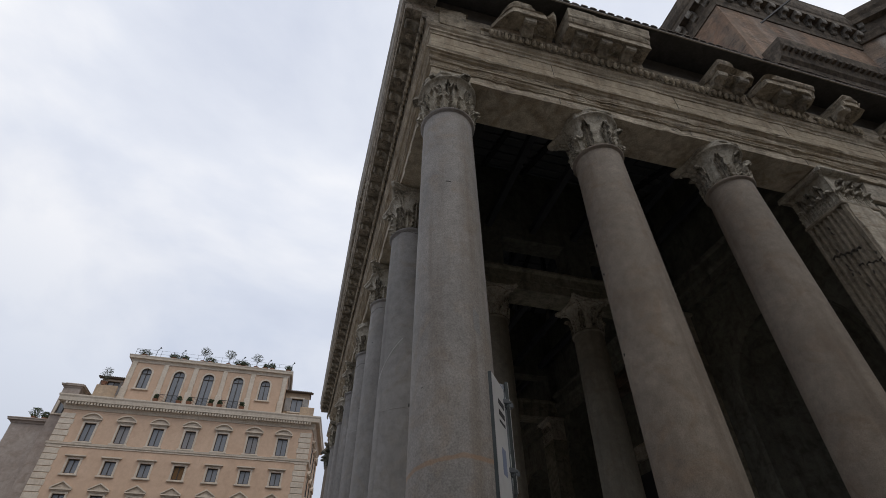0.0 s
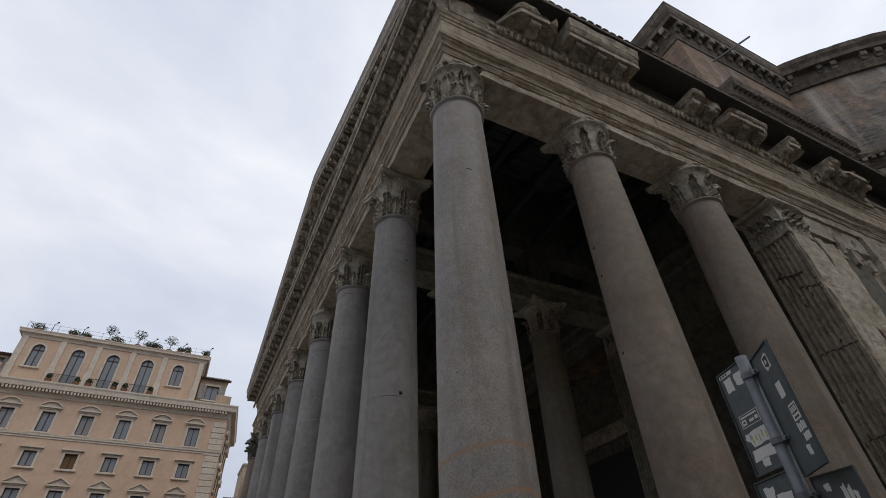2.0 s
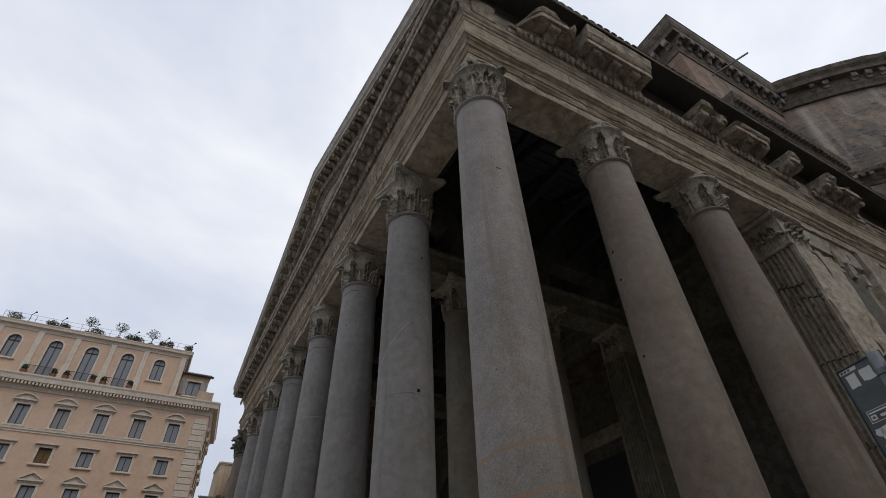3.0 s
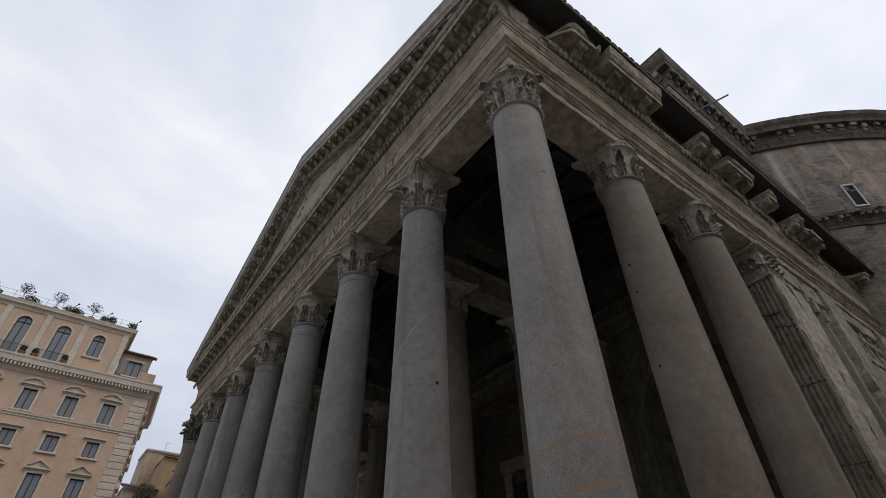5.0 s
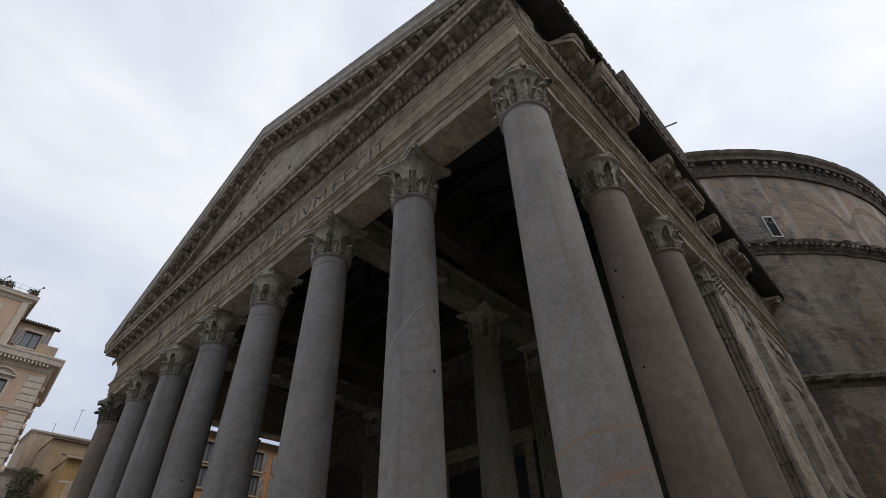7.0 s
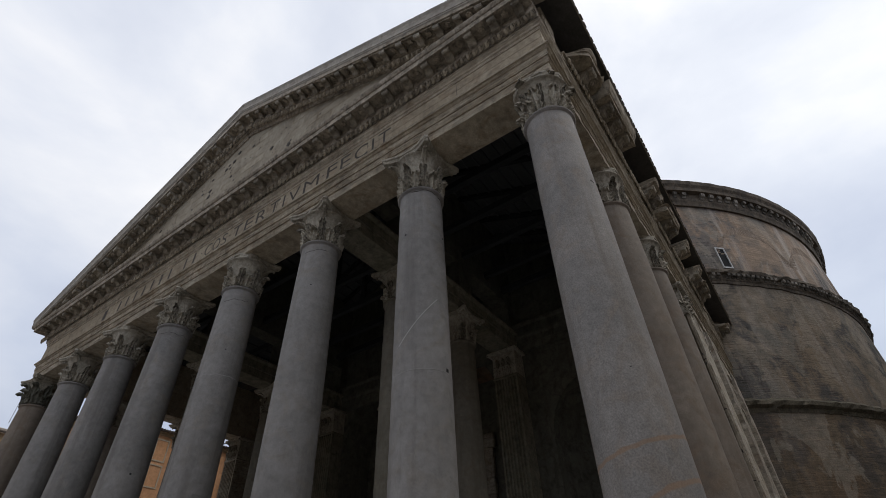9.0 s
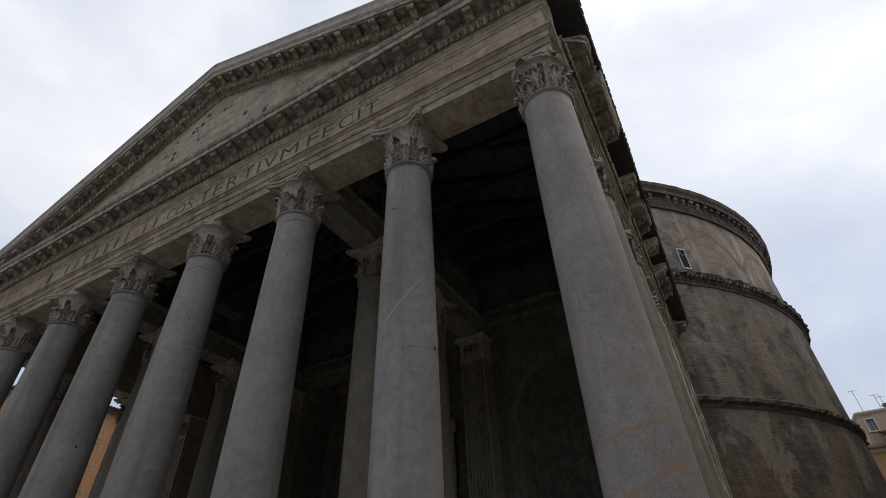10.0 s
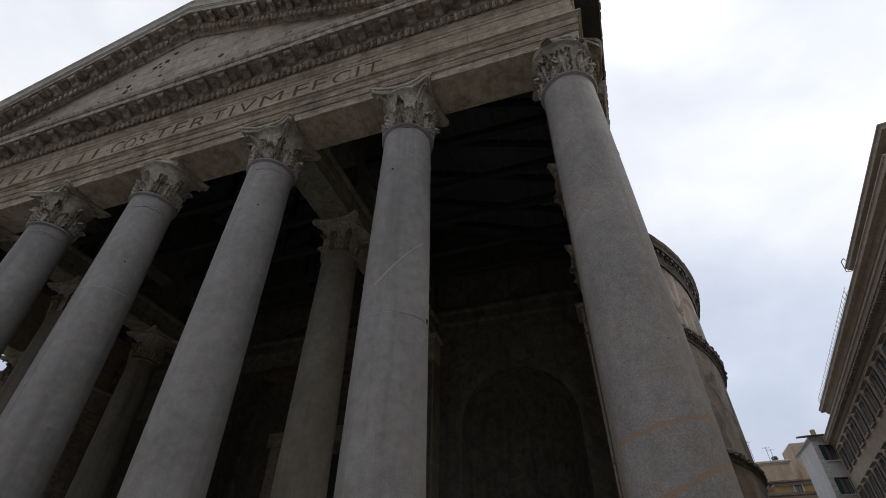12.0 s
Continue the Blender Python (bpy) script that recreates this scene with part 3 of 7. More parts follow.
for v in entab.verts:
    edge = 1.0 if v.co.z < 15.05 else 0.45
    wear = max(0.0, noise.noise(v.co * 1.4) + 0.6 * noise.noise(v.co * 5.0) - 0.42) * 0.06 * edge
    if v.co.x < -0.5 and v.co.y > -0.9 and v.co.z < 17:
        bed = max(0.0, noise.noise(Vector((v.co.y * 0.6, 2.4, v.co.z * 14.0))) + 0.5 * noise.noise(Vector((v.co.y * 4.0, 6.0, v.co.z * 14.0))) - 0.1)
        v.co.x += wear + (0.045 * bed if v.co.z < 15.12 else 0.0)
    if v.co.y < -0.5 and v.co.z < 17:
        chip = max(0.0, noise.noise(Vector((v.co.x * 0.9, 1.7, v.co.z * 3.0))) + 0.7 * noise.noise(Vector((v.co.x * 3.3, 5.0, v.co.z * 6.0))) - 0.1)
        bed = max(0.0, noise.noise(Vector((v.co.x * 0.7, 4.4, v.co.z * 14.0))) + 0.5 * noise.noise(Vector((v.co.x * 4.0, 9.0, v.co.z * 14.0))))
        v.co.y += wear + (0.05 * chip + 0.085 * bed) * edge
        v.co.z += 0.012 * noise.noise(Vector((v.co.x * 1.3, 8.0, v.co.z * 2.0)))
    if v.co.z < 14.1 and (v.co.x < -0.5 or v.co.y < -0.5):
        v.co.z += wear * 0.9
    if v.co.z < 14.1 and v.co.x < -0.5:
        # the lower front arris has flaked off between the columns
        flake = max(0.0, noise.noise(Vector((v.co.y * 0.8, 3.1, v.co.z * 2))) + 0.6 * noise.noise(Vector((v.co.y * 3.7, 7.7, 0))))
        v.co.x += 0.12 * flake
        v.co.z += 0.14 * flake
entablature = structure("entablature", entab, M_MARBLE, "weathered marble architrave and frieze with stepped mouldings")

# the frieze is smoother and browner than the flaking beds below it
entablature.data.materials.append(M_FRIEZE)
for face in entablature.data.polygons:
    if 15.1 < face.center.z < 16.12:
        face.material_index = 1

# blocks of the frieze and architrave: thin upright joints, a hair proud
joint_me = mesh_from(box_bm(-0.006, 0.006, -0.004, 0.004, -0.5, 0.5), "joint", M_LETTER)
for k in range(1, 8):
    for z, h, o in ((15.65, 1.1, 0.681), (14.12, 0.3, 0.632)):
        y = k * BAY - (BAY / 2 if z > 15 else 0) + 0.3 * math.sin(k * 2.3)
        place("joint", joint_me, entablature, pose(-o, y, z, 0, 0, 90) @ Matrix.Diagonal((1, 1, h, 1)))
        if k < 6:
            place("joint", joint_me, entablature, pose(k * BAY - 1.2, -o, z) @ Matrix.Diagonal((1, 1, h, 1)))

# lettering of the frieze: words as letters, the builder's name as plain bars
TEXT_TURN = Matrix(((0, 0, -1, 0), (-1, 0, 0, 0), (0, 1, 0, 0), (0, 0, 0, 1)))
letter_cache = {}


def letter(ch, y0, y1, z0=15.32, h=0.66):
    """One letter standing on the frieze between two places along the front."""
    if ch not in letter_cache:
        cu = bpy.data.curves.new("letter", "FONT")
        cu.body, cu.size, cu.extrude, cu.offset = ch, 1.0, 0.012, -0.008
        tmp = bpy.data.objects.new("letter", cu)
        scene.collection.objects.link(tmp)
        bpy.context.view_layer.update()
        me = bpy.data.meshes.new_from_object(tmp.evaluated_get(bpy.context.evaluated_depsgraph_get()))
        bpy.data.objects.remove(tmp)
        xs = [v.co.x for v in me.vertices]
        ys = [v.co.y for v in me.vertices]
        for v in me.vertices:
            v.co.x = (v.co.x - min(xs)) / (max(xs) - min(xs))
            v.co.y = (v.co.y - min(ys)) / (max(ys) - min(ys))
        me.materials.clear()
        me.materials.append(M_LETTER)
        letter_cache[ch] = me
    place("letter", letter_cache[ch], entablature, Matrix.Translation((-0.675, y0, z0)) @ TEXT_TURN @ Matrix.Diagonal((y0 - y1, h, 1, 1)))


def word(text, y0, y1):
    wide = {"I": 0.13, "M": 1.25, "V": 1.0, "O": 1.1, "C": 1.0, "F": 0.8, "E": 0.8, "S": 0.8, "T": 0.9, "R": 0.9}
    gap = 0.32
    total = sum(wide[c] for c in text) + gap * (len(text) - 1)
    unit, y = (y0 - y1) / total, y0
    for c in text:
        letter(c, y, y - wide[c] * unit)
        y -= (wide[c] + gap) * unit


word("COS", 16.35, 14.75)
word("TERTIVM", 14.35, 9.0)
word("FECIT", 8.55, 5.35)
dot_bm = bmesh.new()
lathe(dot_bm, [(0.05, -0.008), (0.05, 0.008)], 3)
dot_me = mesh_from(dot_bm, "word_point", M_LETTER)
for y in (14.55, 8.78, 16.62):
    place("word_point", dot_me, entablature, pose(-0.676, y, 15.66, 0, 90, 0))
bar_me = mesh_from(box_bm(-0.5, 0.5, -0.5, 0.5, -0.5, 0.5), "name_bar", M_LETTER)
for y0, y1 in ((25.4, 24.35), (23.95, 18.6), (18.1, 17.75), (17.4, 16.95)):
    count = max(1, round((y0 - y1) / 0.8))
    for i in range(count):
        a = y0 + (y1 - y0) * i / count
        place("name_bar", bar_me, entablature, Matrix.LocRotScale((-0.678, a - 0.22, 15.65), None, (0.016, 0.13 if count > 1 else 0.3 * (y0 - y1), 0.66)))

# ---- cornice of the front ----
CORN = [(0.6, 16.56), (0.85, 16.56), (0.845, 16.60), (0.86, 16.78), (0.97, 16.80), (1.0, 16.84), (1.0, 17.16), (1.48, 17.16), (1.48, 17.12), (1.53, 17.12), (1.54, 17.36), (1.58, 17.38), (1.62, 17.46), (1.64, 17.52), (1.64, 17.56), (0.6, 17.62)]
NEAR_CUT = -0.78
corn = bmesh.new()
sweep(corn, CORN, [(0, NEAR_CUT), (0, WIDTH), (FLANK_END, WIDTH)])
cornice_front = structure("cornice_front", corn, M_CORNICE, "sooty marble cornice on scrolled brackets")


def bracket_bm(shear=0.0, depth=0.46, wide=0.29, high=0.30):
    """A scrolled bracket: deep at the wall, curling up to its front; local x outward, y along, top at zero."""
    bm = bmesh.new()
    prof = [(0, 0), (depth, 0), (depth, -high * 0.25), (depth - 0.02, -high * 0.52), (depth - 0.07, -high * 0.64), (depth - 0.13, -high * 0.56), (depth * 0.58, -high * 0.46), (depth * 0.4, -high * 0.6), (depth * 0.24, -high * 0.95), (0.06, -high), (0, -high)]
    rows = []
    for y in (-wide / 2, -wide * 0.4, wide * 0.4, wide / 2):
        inner = 0.02 if abs(y) < wide * 0.45 else 0.0
        rows.append([bm.verts.new((x, y, z - (inner if z < -0.08 else 0) + shear * y)) for x, z in prof])
    for a, b in zip(rows, rows[1:]):
        for j in range(len(prof)):
            bm.faces.new((a[j], a[(j + 1) % len(prof)], b[(j + 1) % len(prof)], b[j]))
    bm.faces.new(rows[0])
    bm.faces.new(rows[-1][::-1])
    return bm


def coffer_bm(shear=0.0):
    """The sunk field between two brackets with a worn rosette in it; top at zero."""
    bm = bmesh.new()
    for x0, x1, y0, y1 in ((0.0, 0.05, -0.28, 0.28), (0.43, 0.47, -0.28, 0.28)):
        box(bm, x0, x1, y0, y1, -0.035, 0.0)
    for k in range(6):
        a = k * math.pi / 3
        lathe(bm, [(0.02, -0.06), (0.055, -0.045), (0.06, 0.0)], 6, 0.24 + 0.075 * math.cos(a), 0.075 * math.sin(a))
    lathe(bm, [(0.02, -0.09), (0.05, -0.07), (0.06, 0.0)], 8, 0.24, 0.0)
    for v in bm.verts:
        v.co.z += shear * v.co.y
    return bm


SLOPE = 0.409
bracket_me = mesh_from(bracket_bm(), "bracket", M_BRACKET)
coffer_me = mesh_from(coffer_bm(), "coffer", M_CORNICE)
STEP = BAY / 5
for i in range(39):
    y = -0.34 + i * STEP
    if y > WIDTH + 1.3:
        break
    place("bracket", bracket_me, cornice_front, pose(-1.0, y, 17.17, 0, 0, 180))
    place("coffer", coffer_me, cornice_front, pose(-1.0, y + STEP / 2, 17.17, 0, 0, 180))

egg_bm = bmesh.new()
lathe(egg_bm, [(0.012, -0.15), (0.036, -0.13), (0.060, -0.06), (0.064, 0.03), (0.045, 0.11)], 10, 0.05)
tube(egg_bm, [(0.045 + 0.02 * abs(math.sin(b)), 0.104 * math.sin(b), -0.165 * math.cos(b) + 0.01) for b in (math.pi * (k / 5 - 1) * 0.86 for k in range(11))], 0.015, 5)
egg_me = mesh_from(egg_bm, "egg_ornament", M_EGG, True)
EGG_STEP = 0.243
n_egg = int((WIDTH + 1.6 - NEAR_CUT) / EGG_STEP)
for i in range(n_egg):
    place("egg_ornament", egg_me, cornice_front, pose(-0.9, NEAR_CUT + 0.12 + i * EGG_STEP, 16.67, 0, 10, 180))

# ---- cornice of the near flank: only broken lengths are left ----
cornice_flank = thing("cornice_flank", "broken remains of a marble cornice along the flank", "cornice", None, "", "structure")


CROWN = [(1.64, 17.56), (1.66, 17.60), (1.68, 17.80), (1.72, 17.93), (1.72, 17.98), (0.6, 18.0)]


def broken_length(x0, x1, seed, rough, near=0.0, far=0.0, crown=False):
    """A length of cornice with worn edges; rough: how much of its front has broken off."""
    bm = bmesh.new()
    prof = CORN[:-1] + CROWN if crown else CORN
    count = max(3, int((x1 - x0) / 0.12))
    rows = []
    for i in range(count + 1):
        x = x0 + (x1 - x0) * i / count
        row = []
        grown = min(1.0, (x - x0) / near) if near else 1.0
        grown = min(grown, 0.45 + (x1 - x) / far) if far else grown
        grown = math.sin(grown * math.pi / 2)
        for j, (o, z) in enumerate(prof):
            o += max(0.0, o - 0.97) * 0.10
            o = min(o, 0.86 + (o - 0.86) * grown) if o > 0.86 else o
            z = 16.86 + (z - 16.86) * (0.72 + 0.28 * grown) if z > 17.2 else z
            nz = noise.noise(Vector((x * 1.1 + seed, j * 0.31, seed * 3.7)))
            eat = max(0.0, nz + (0.25 if i in (0, count) else 0)) * rough * max(0, o - 0.9) * 1.6
            wob = noise.noise(Vector((x * 4.0, j * 1.3, seed))) * 0.03 * rough
            row.append(bm.verts.new((x + wob, -(o - eat) + wob, z + (eat * -0.25 if j > 9 else 0) + wob)))
        rows.append(row)
    for a, b in zip(rows, rows[1:]):
        for j in range(len(prof)):
            bm.faces.new((a[j], a[(j + 1) % len(prof)], b[(j + 1) % len(prof)], b[j]))
    bm.faces.new(rows[0])
    bm.faces.new(rows[-1][::-1])
    return part("cornice_length", bm, M_FLANKCORN, cornice_flank)


for x0, x1, seed, rough, near, far, crown in ((1.3, 3.4, 2, 0.7, 0.6, 0.5, False), (3.7, 6.75, 7, 0.05, 0.0, 0.0, True), (9.3, 11.0, 11, 0.9, 0.15, 0.3, False), (11.35, 13.75, 15, 0.9, 0.15, 0.3, False),
                                              (14.8, 16.0, 19, 0.8, 0.15, 0.3, False), (17.5, 20.9, 29, 0.9, 0.15, 0.3, False), (25.0, 26.4, 23, 1.0, 0.0, 0.0, False)):
    block = broken_length(x0, x1, seed, rough, near, far, crown)
    k = math.ceil((x0 + 0.15 + 0.5 * near - 1.5) / STEP)
    while 1.5 + k * STEP < x1 - 0.1:
        x = 1.5 + k * STEP
        place("bracket", bracket_me, block, pose(x, -1.0, 17.17, random.uniform(-3, 3), 0, -90) @ Matrix.Diagonal((0.85 if near and x - x0 < near else 1.08, 1.35, 1.2, 1)))
        if rough < 2.2 and x + STEP / 2 < x1 - 0.1:
            place("coffer", coffer_me, block, pose(x + STEP / 2, -1.0, 17.17, 0, 0, -90))
        k += 1
for i in range(int((FLANK_END - 1.2) / EGG_STEP)):
    x = 1.25 + i * EGG_STEP
    if 10.85 < x < 11.5 or 13.4 < x < 14.0 or 16.2 < x < 17.2 or x > 20:
        continue
    place("egg_ornament", egg_me, cornice_flank, pose(x, -0.9 + random.uniform(0, 0.012), 16.68, 0, random.uniform(7, 13), -90))
for x0, x1 in ((0.9, 10.85), (11.5, 13.4), (14.0, 16.2), (17.2, 24.0)):
    bm = bmesh.new()
    sweep(bm, [(0.7, 16.56), (0.84, 16.56), (0.845, 16.62), (0.86, 16.78), (0.93, 16.80), (0.94, 16.86), (0.7, 16.88)], [(x1, 0), (x0, 0)])
    part("bed_moulding", bm, M_FLANKCORN, cornice_flank)
for x, w, d, h in ((0.0, 0.85, 0.86, 1.0), (8.2, 0.9, 0.80, 0.5), (13.8, 0.7, 0.85, 0.5), (20.8, 1.2, 0.9, 0.6), (22.9, 1.2, 0.86, 0.6)):
    part("rubble_block", rough_bm(x - w / 2, x + w / 2, -d, -0.5, 16.57, 16.57 + h, 0.05), M_FLANKCORN, cornice_flank)

# ---- pediment ----
APEX = 25.45


def rake_z(y):
    return APEX - SLOPE * abs(y - MID)


bm = bmesh.new()
tri = [(-0.9, 17.5), (WIDTH + 0.9, 17.5), (MID, 17.5 + 0.409 * (MID + 0.9) + 0.05)]
va = [bm.verts.new((-0.6, y, z)) for y, z in tri]
vb = [bm.verts.new((0.5, y, z)) for y, z in tri]
bm.faces.new(va)
bm.faces.new(vb[::-1])
for i in range(3):
    bm.faces.new((va[i], va[(i + 1) % 3], vb[(i + 1) % 3], vb[i]))
tympanum = structure("tympanum", bm, M_TYMPANUM, "pitted pale stone tympanum of the pediment")
hole_me = mesh_from(rough_bm(-0.02, 0.02, -0.07, 0.07, -0.09, 0.09, 0.04, 1, 6.0), "cramp_hole", M_LETTER)
for k in range(150):
    y = MID + random.gauss(0, 3.6 if k % 2 else 6.5)
    zmax = rake_z(y) - 2.1
    if zmax < 18.4:
        continue
    z = random.uniform(18.2, zmax)
    place("cramp_hole", hole_me, tympanum, pose(-0.596, y, z, random.uniform(0, 90)) @ Matrix.Scale(random.choice((0.25, 0.35, 0.45, 0.6, 0.9, 1.25)), 4))

RAKE = [(0.55, -1.66), (0.66, -1.66), (0.70, -1.60), (0.74, -1.48), (0.82, -1.46), (0.84, -1.42), (0.90, -1.24), (0.97, -1.22), (1.0, -1.18), (1.0, -0.86), (1.46, -0.86), (1.46, -0.90), (1.52, -0.90), (1.53, -0.602), (0.55, -0.602)]
SIMA = [(0.55, -0.60), (1.53, -0.60), (1.57, -0.56), (1.575, -0.50), (1.60, -0.49), (1.61, -0.30), (1.64, -0.16), (1.69, -0.06), (1.69, 0.0), (0.55, 0.0)]
raking_cornice = thing("raking_cornice", "sooty marble cornice sloping up both sides of the pediment", "cornice", None, "", "structure")
for side, y_end in ((-1, -1.75), (1, WIDTH + 2.15)):
    bm = bmesh.new()
    rows = []
    for y in (y_end, MID):
        rows.append([bm.verts.new((-o, y, max(rake_z(y) + h, 17.53))) for o, h in RAKE])
    for j in range(len(RAKE)):
        bm.faces.new((rows[0][j], rows[0][(j + 1) % len(RAKE)], rows[1][(j + 1) % len(RAKE)], rows[1][j]))
    bm.faces.new(rows[0])
    run = part("slope", bm, M_CORNICE, raking_cornice)
    bm = bmesh.new()
    rows = [[bm.verts.new((-o, y, max(rake_z(y) + h, 17.535))) for o, h in SIMA] for y in (y_end, MID)]
    for j in range(len(SIMA)):
        bm.faces.new((rows[0][j], rows[0][(j + 1) % len(SIMA)], rows[1][(j + 1) % len(SIMA)], rows[1][j]))
    bm.faces.new(rows[0])
    part("sima", bm, M_SIMA, raking_cornice, "paler smooth gutter moulding")
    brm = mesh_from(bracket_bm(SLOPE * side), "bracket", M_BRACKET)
    cfm = mesh_from(coffer_bm(SLOPE * side), "coffer", M_CORNICE)
    for i in range(20):
        y = MID + side * (0.45 + i * STEP)
        if rake_z(y) - 1.2 < 17.6:
            break
        place("bracket", brm, run, pose(-1.0, y, rake_z(y) - 0.85, 0, 0, 180))
        place("coffer", cfm, run, pose(-1.0, y + side * STEP / 2, rake_z(y + side * STEP / 2) - 0.85, 0, 0, 180))
    n = int(16.2 / 0.25)
    for i in range(n):
        y = MID + side * (0.12 + i * 0.25)
        if rake_z(y) - 1.5 < 17.6:
            break
        place("egg_ornament", egg_me, run, pose(-0.91, y, rake_z(y) - 1.33, 0, 12, 180))

# ---- roof over the portico ----
roof = thing("roof", "tiled gable roof over the portico with dark timber eaves", "roof", None, "", "structure")
for side in (-1, 1):
    y_e = -1.85 if side < 0 else WIDTH + 2.0
    bm = bmesh.new()
    rows = []
    for x in (-1.5, FLANK_END + 1.0):
        rows.append([bm.verts.new((x, y, rake_z(y) + dz)) for y, dz in ((y_e, -0.03), (y_e, 0.06), (MID, 0.06), (MID, -0.25), (0.6 if side < 0 else WIDTH - 0.6, -0.25))])
    k = 5
    for j in range(k):
        bm.faces.new((rows[0][j], rows[0][(j + 1) % k], rows[1][(j + 1) % k], rows[1][j]))
    bm.faces.new(rows[0])
    bm.faces.new(rows[1][::-1])
    slab = part("roof_slope", bm, M_TIMBER, roof)
    bm = bmesh.new()
    seg = 6
    prof = [(math.cos(math.pi * i / seg) * 0.13, math.sin(math.pi * i / seg) * 0.085) for i in range(seg + 1)]
    ra = [bm.verts.new((px, 0.0, pz)) for px, pz in prof]
    rb = [bm.verts.new((px * 0.85, 0.7, pz + 0.7 * SLOPE)) for px, pz in prof]
    for i in range(seg):
        bm.faces.new((ra[i], ra[i + 1], rb[i + 1], rb[i]))
    bm.faces.new(ra)
    bm.faces.new(rb[::-1])
    bm.faces.new((ra[0], rb[0], rb[-1], ra[-1]))
    tile_me = mesh_from(bm, "roof_tile", M_TILE)
    for i in range(84):
        x = -1.35 + i * 0.335
        place("roof_tile", tile_me, slab, pose(x, y_e + side * random.uniform(0.01, 0.045), rake_z(y_e) + 0.05, 0, 0, 0 if side < 0 else 180))
    rim_me = mesh_from(bevelled(box_bm(-0.035, 0.3, -0.245, 0.245, -0.03, 0.012), 0.008), "verge_tile", M_TILE)
    for i in range(38):
        y = MID + side * (0.25 + i * 0.47)
        place("verge_tile", rim_me, slab, pose(-1.66, y, rake_z(y) + 0.02, math.degrees(math.atan(SLOPE)) * -side + random.uniform(-1.5, 1.5), 0, random.uniform(-1, 1)))
for y_e in (-1.85, WIDTH + 2.0):
    part("eaves_board", bevelled(box_bm(-1.45, FLANK_END + 0.9, y_e + 0.005, y_e + 0.05, rake_z(y_e) - 0.075, rake_z(y_e) + 0.03), 0.006), M_EAVES, roof, "pale weathered board along the eaves")
wall_plate = part("wall_plate", box_bm(-0.6, FLANK_END, -0.72, 0.4, 17.46, 18.35), M_TIMBER, roof)

# ---- columns ----
def leaf_bm(h, w, curl, lean, seed=0, broken=0.0):
    """An acanthus leaf: a thick ribbed blade with notched sides and a tip that rolls outward; local z up, x outward."""
    bm = bmesh.new()
    nv, nu = 15, 11
    stem = 0.74
    rc = curl * 0.55
    fronts, backs = [], []
    for j in range(nv):
        v = j / (nv - 1) * (1.0 - broken)
        if v <= stem:
            t = v / stem
            x, z, tilt = lean * t ** 2, h * 0.9 * t, 0.0
        else:
            a = (v - stem) / (1 - stem) * 2.7
            x, z, tilt = lean + rc * (1 - math.cos(a)), h * 0.9 + rc * math.sin(a), a
        spread = 0.80 + 0.24 * math.sin(math.pi * min(1.0, v / 0.85)) if v < 0.7 else 1.0 - 1.9 * (v - 0.7)
        notch = (0.5 + 0.5 * math.cos(2 * math.pi * (v * 3.6 + 0.1))) ** 2 if v < 0.85 else 0.0
        half = w / 2 * spread * (1 - 0.34 * notch)
        fr, bk = [], []
        for i in range(nu):
            u = -1 + 2 * i / (nu - 1)
            rib = 0.036 * math.cos(u * 2 * math.pi) + (0.02 if i in (0, nu // 2, nu - 1) else 0.0)
            wear = 0.02 * noise.noise(Vector((u * 2.3 + seed * 5.1, v * 6.0, seed * 2.7)))
            dx, dz = math.cos(tilt) * (rib + wear), -math.sin(tilt) * (rib + wear)
            y = u * half + 0.012 * noise.noise(Vector((v * 7, u * 3, seed + 9.0)))
            fr.append(bm.verts.new((x + dx, y, z + dz)))
            bk.append(bm.verts.new((x + dx - 0.06 * math.cos(tilt), y * 0.92, z + dz + 0.06 * math.sin(tilt))))
        fronts.append(fr)
        backs.append(bk)
    for a, b, flip in [(p, q, False) for p, q in zip(fronts, fronts[1:])] + [(p, q, True) for p, q in zip(backs, backs[1:])]:
        for i in range(nu - 1):
            quad = (a[i], a[i + 1], b[i + 1], b[i])
            bm.faces.new(quad[::-1] if flip else quad)
    for j in range(nv - 1):
        for i in (0, nu - 1):
            bm.faces.new((fronts[j][i], fronts[j + 1][i], backs[j + 1][i], backs[j][i]))
    for j in (0, nv - 1):
        for i in range(nu - 1):
            bm.faces.new((fronts[j][i], fronts[j][i + 1], backs[j][i + 1], backs[j][i]))
    return bm


def volute_bm():
    """A slender worn scroll springing from the bell and ending under the abacus corner; x outward along the diagonal."""
    bm = bmesh.new()
    pts = [(0.0, 0, 0.0), (0.02, 0, 0.15), (0.07, 0, 0.28), (0.16, 0, 0.39), (0.28, 0, 0.455), (0.40, 0, 0.475), (0.46, 0, 0.45), (0.455, 0, 0.405), (0.42, 0, 0.40)]
    tube(bm, pts, [0.03, 0.038, 0.042, 0.045, 0.045, 0.042, 0.036, 0.03, 0.02], 8)
    for v in bm.verts:
        v.co.y *= 1.15
    return bm


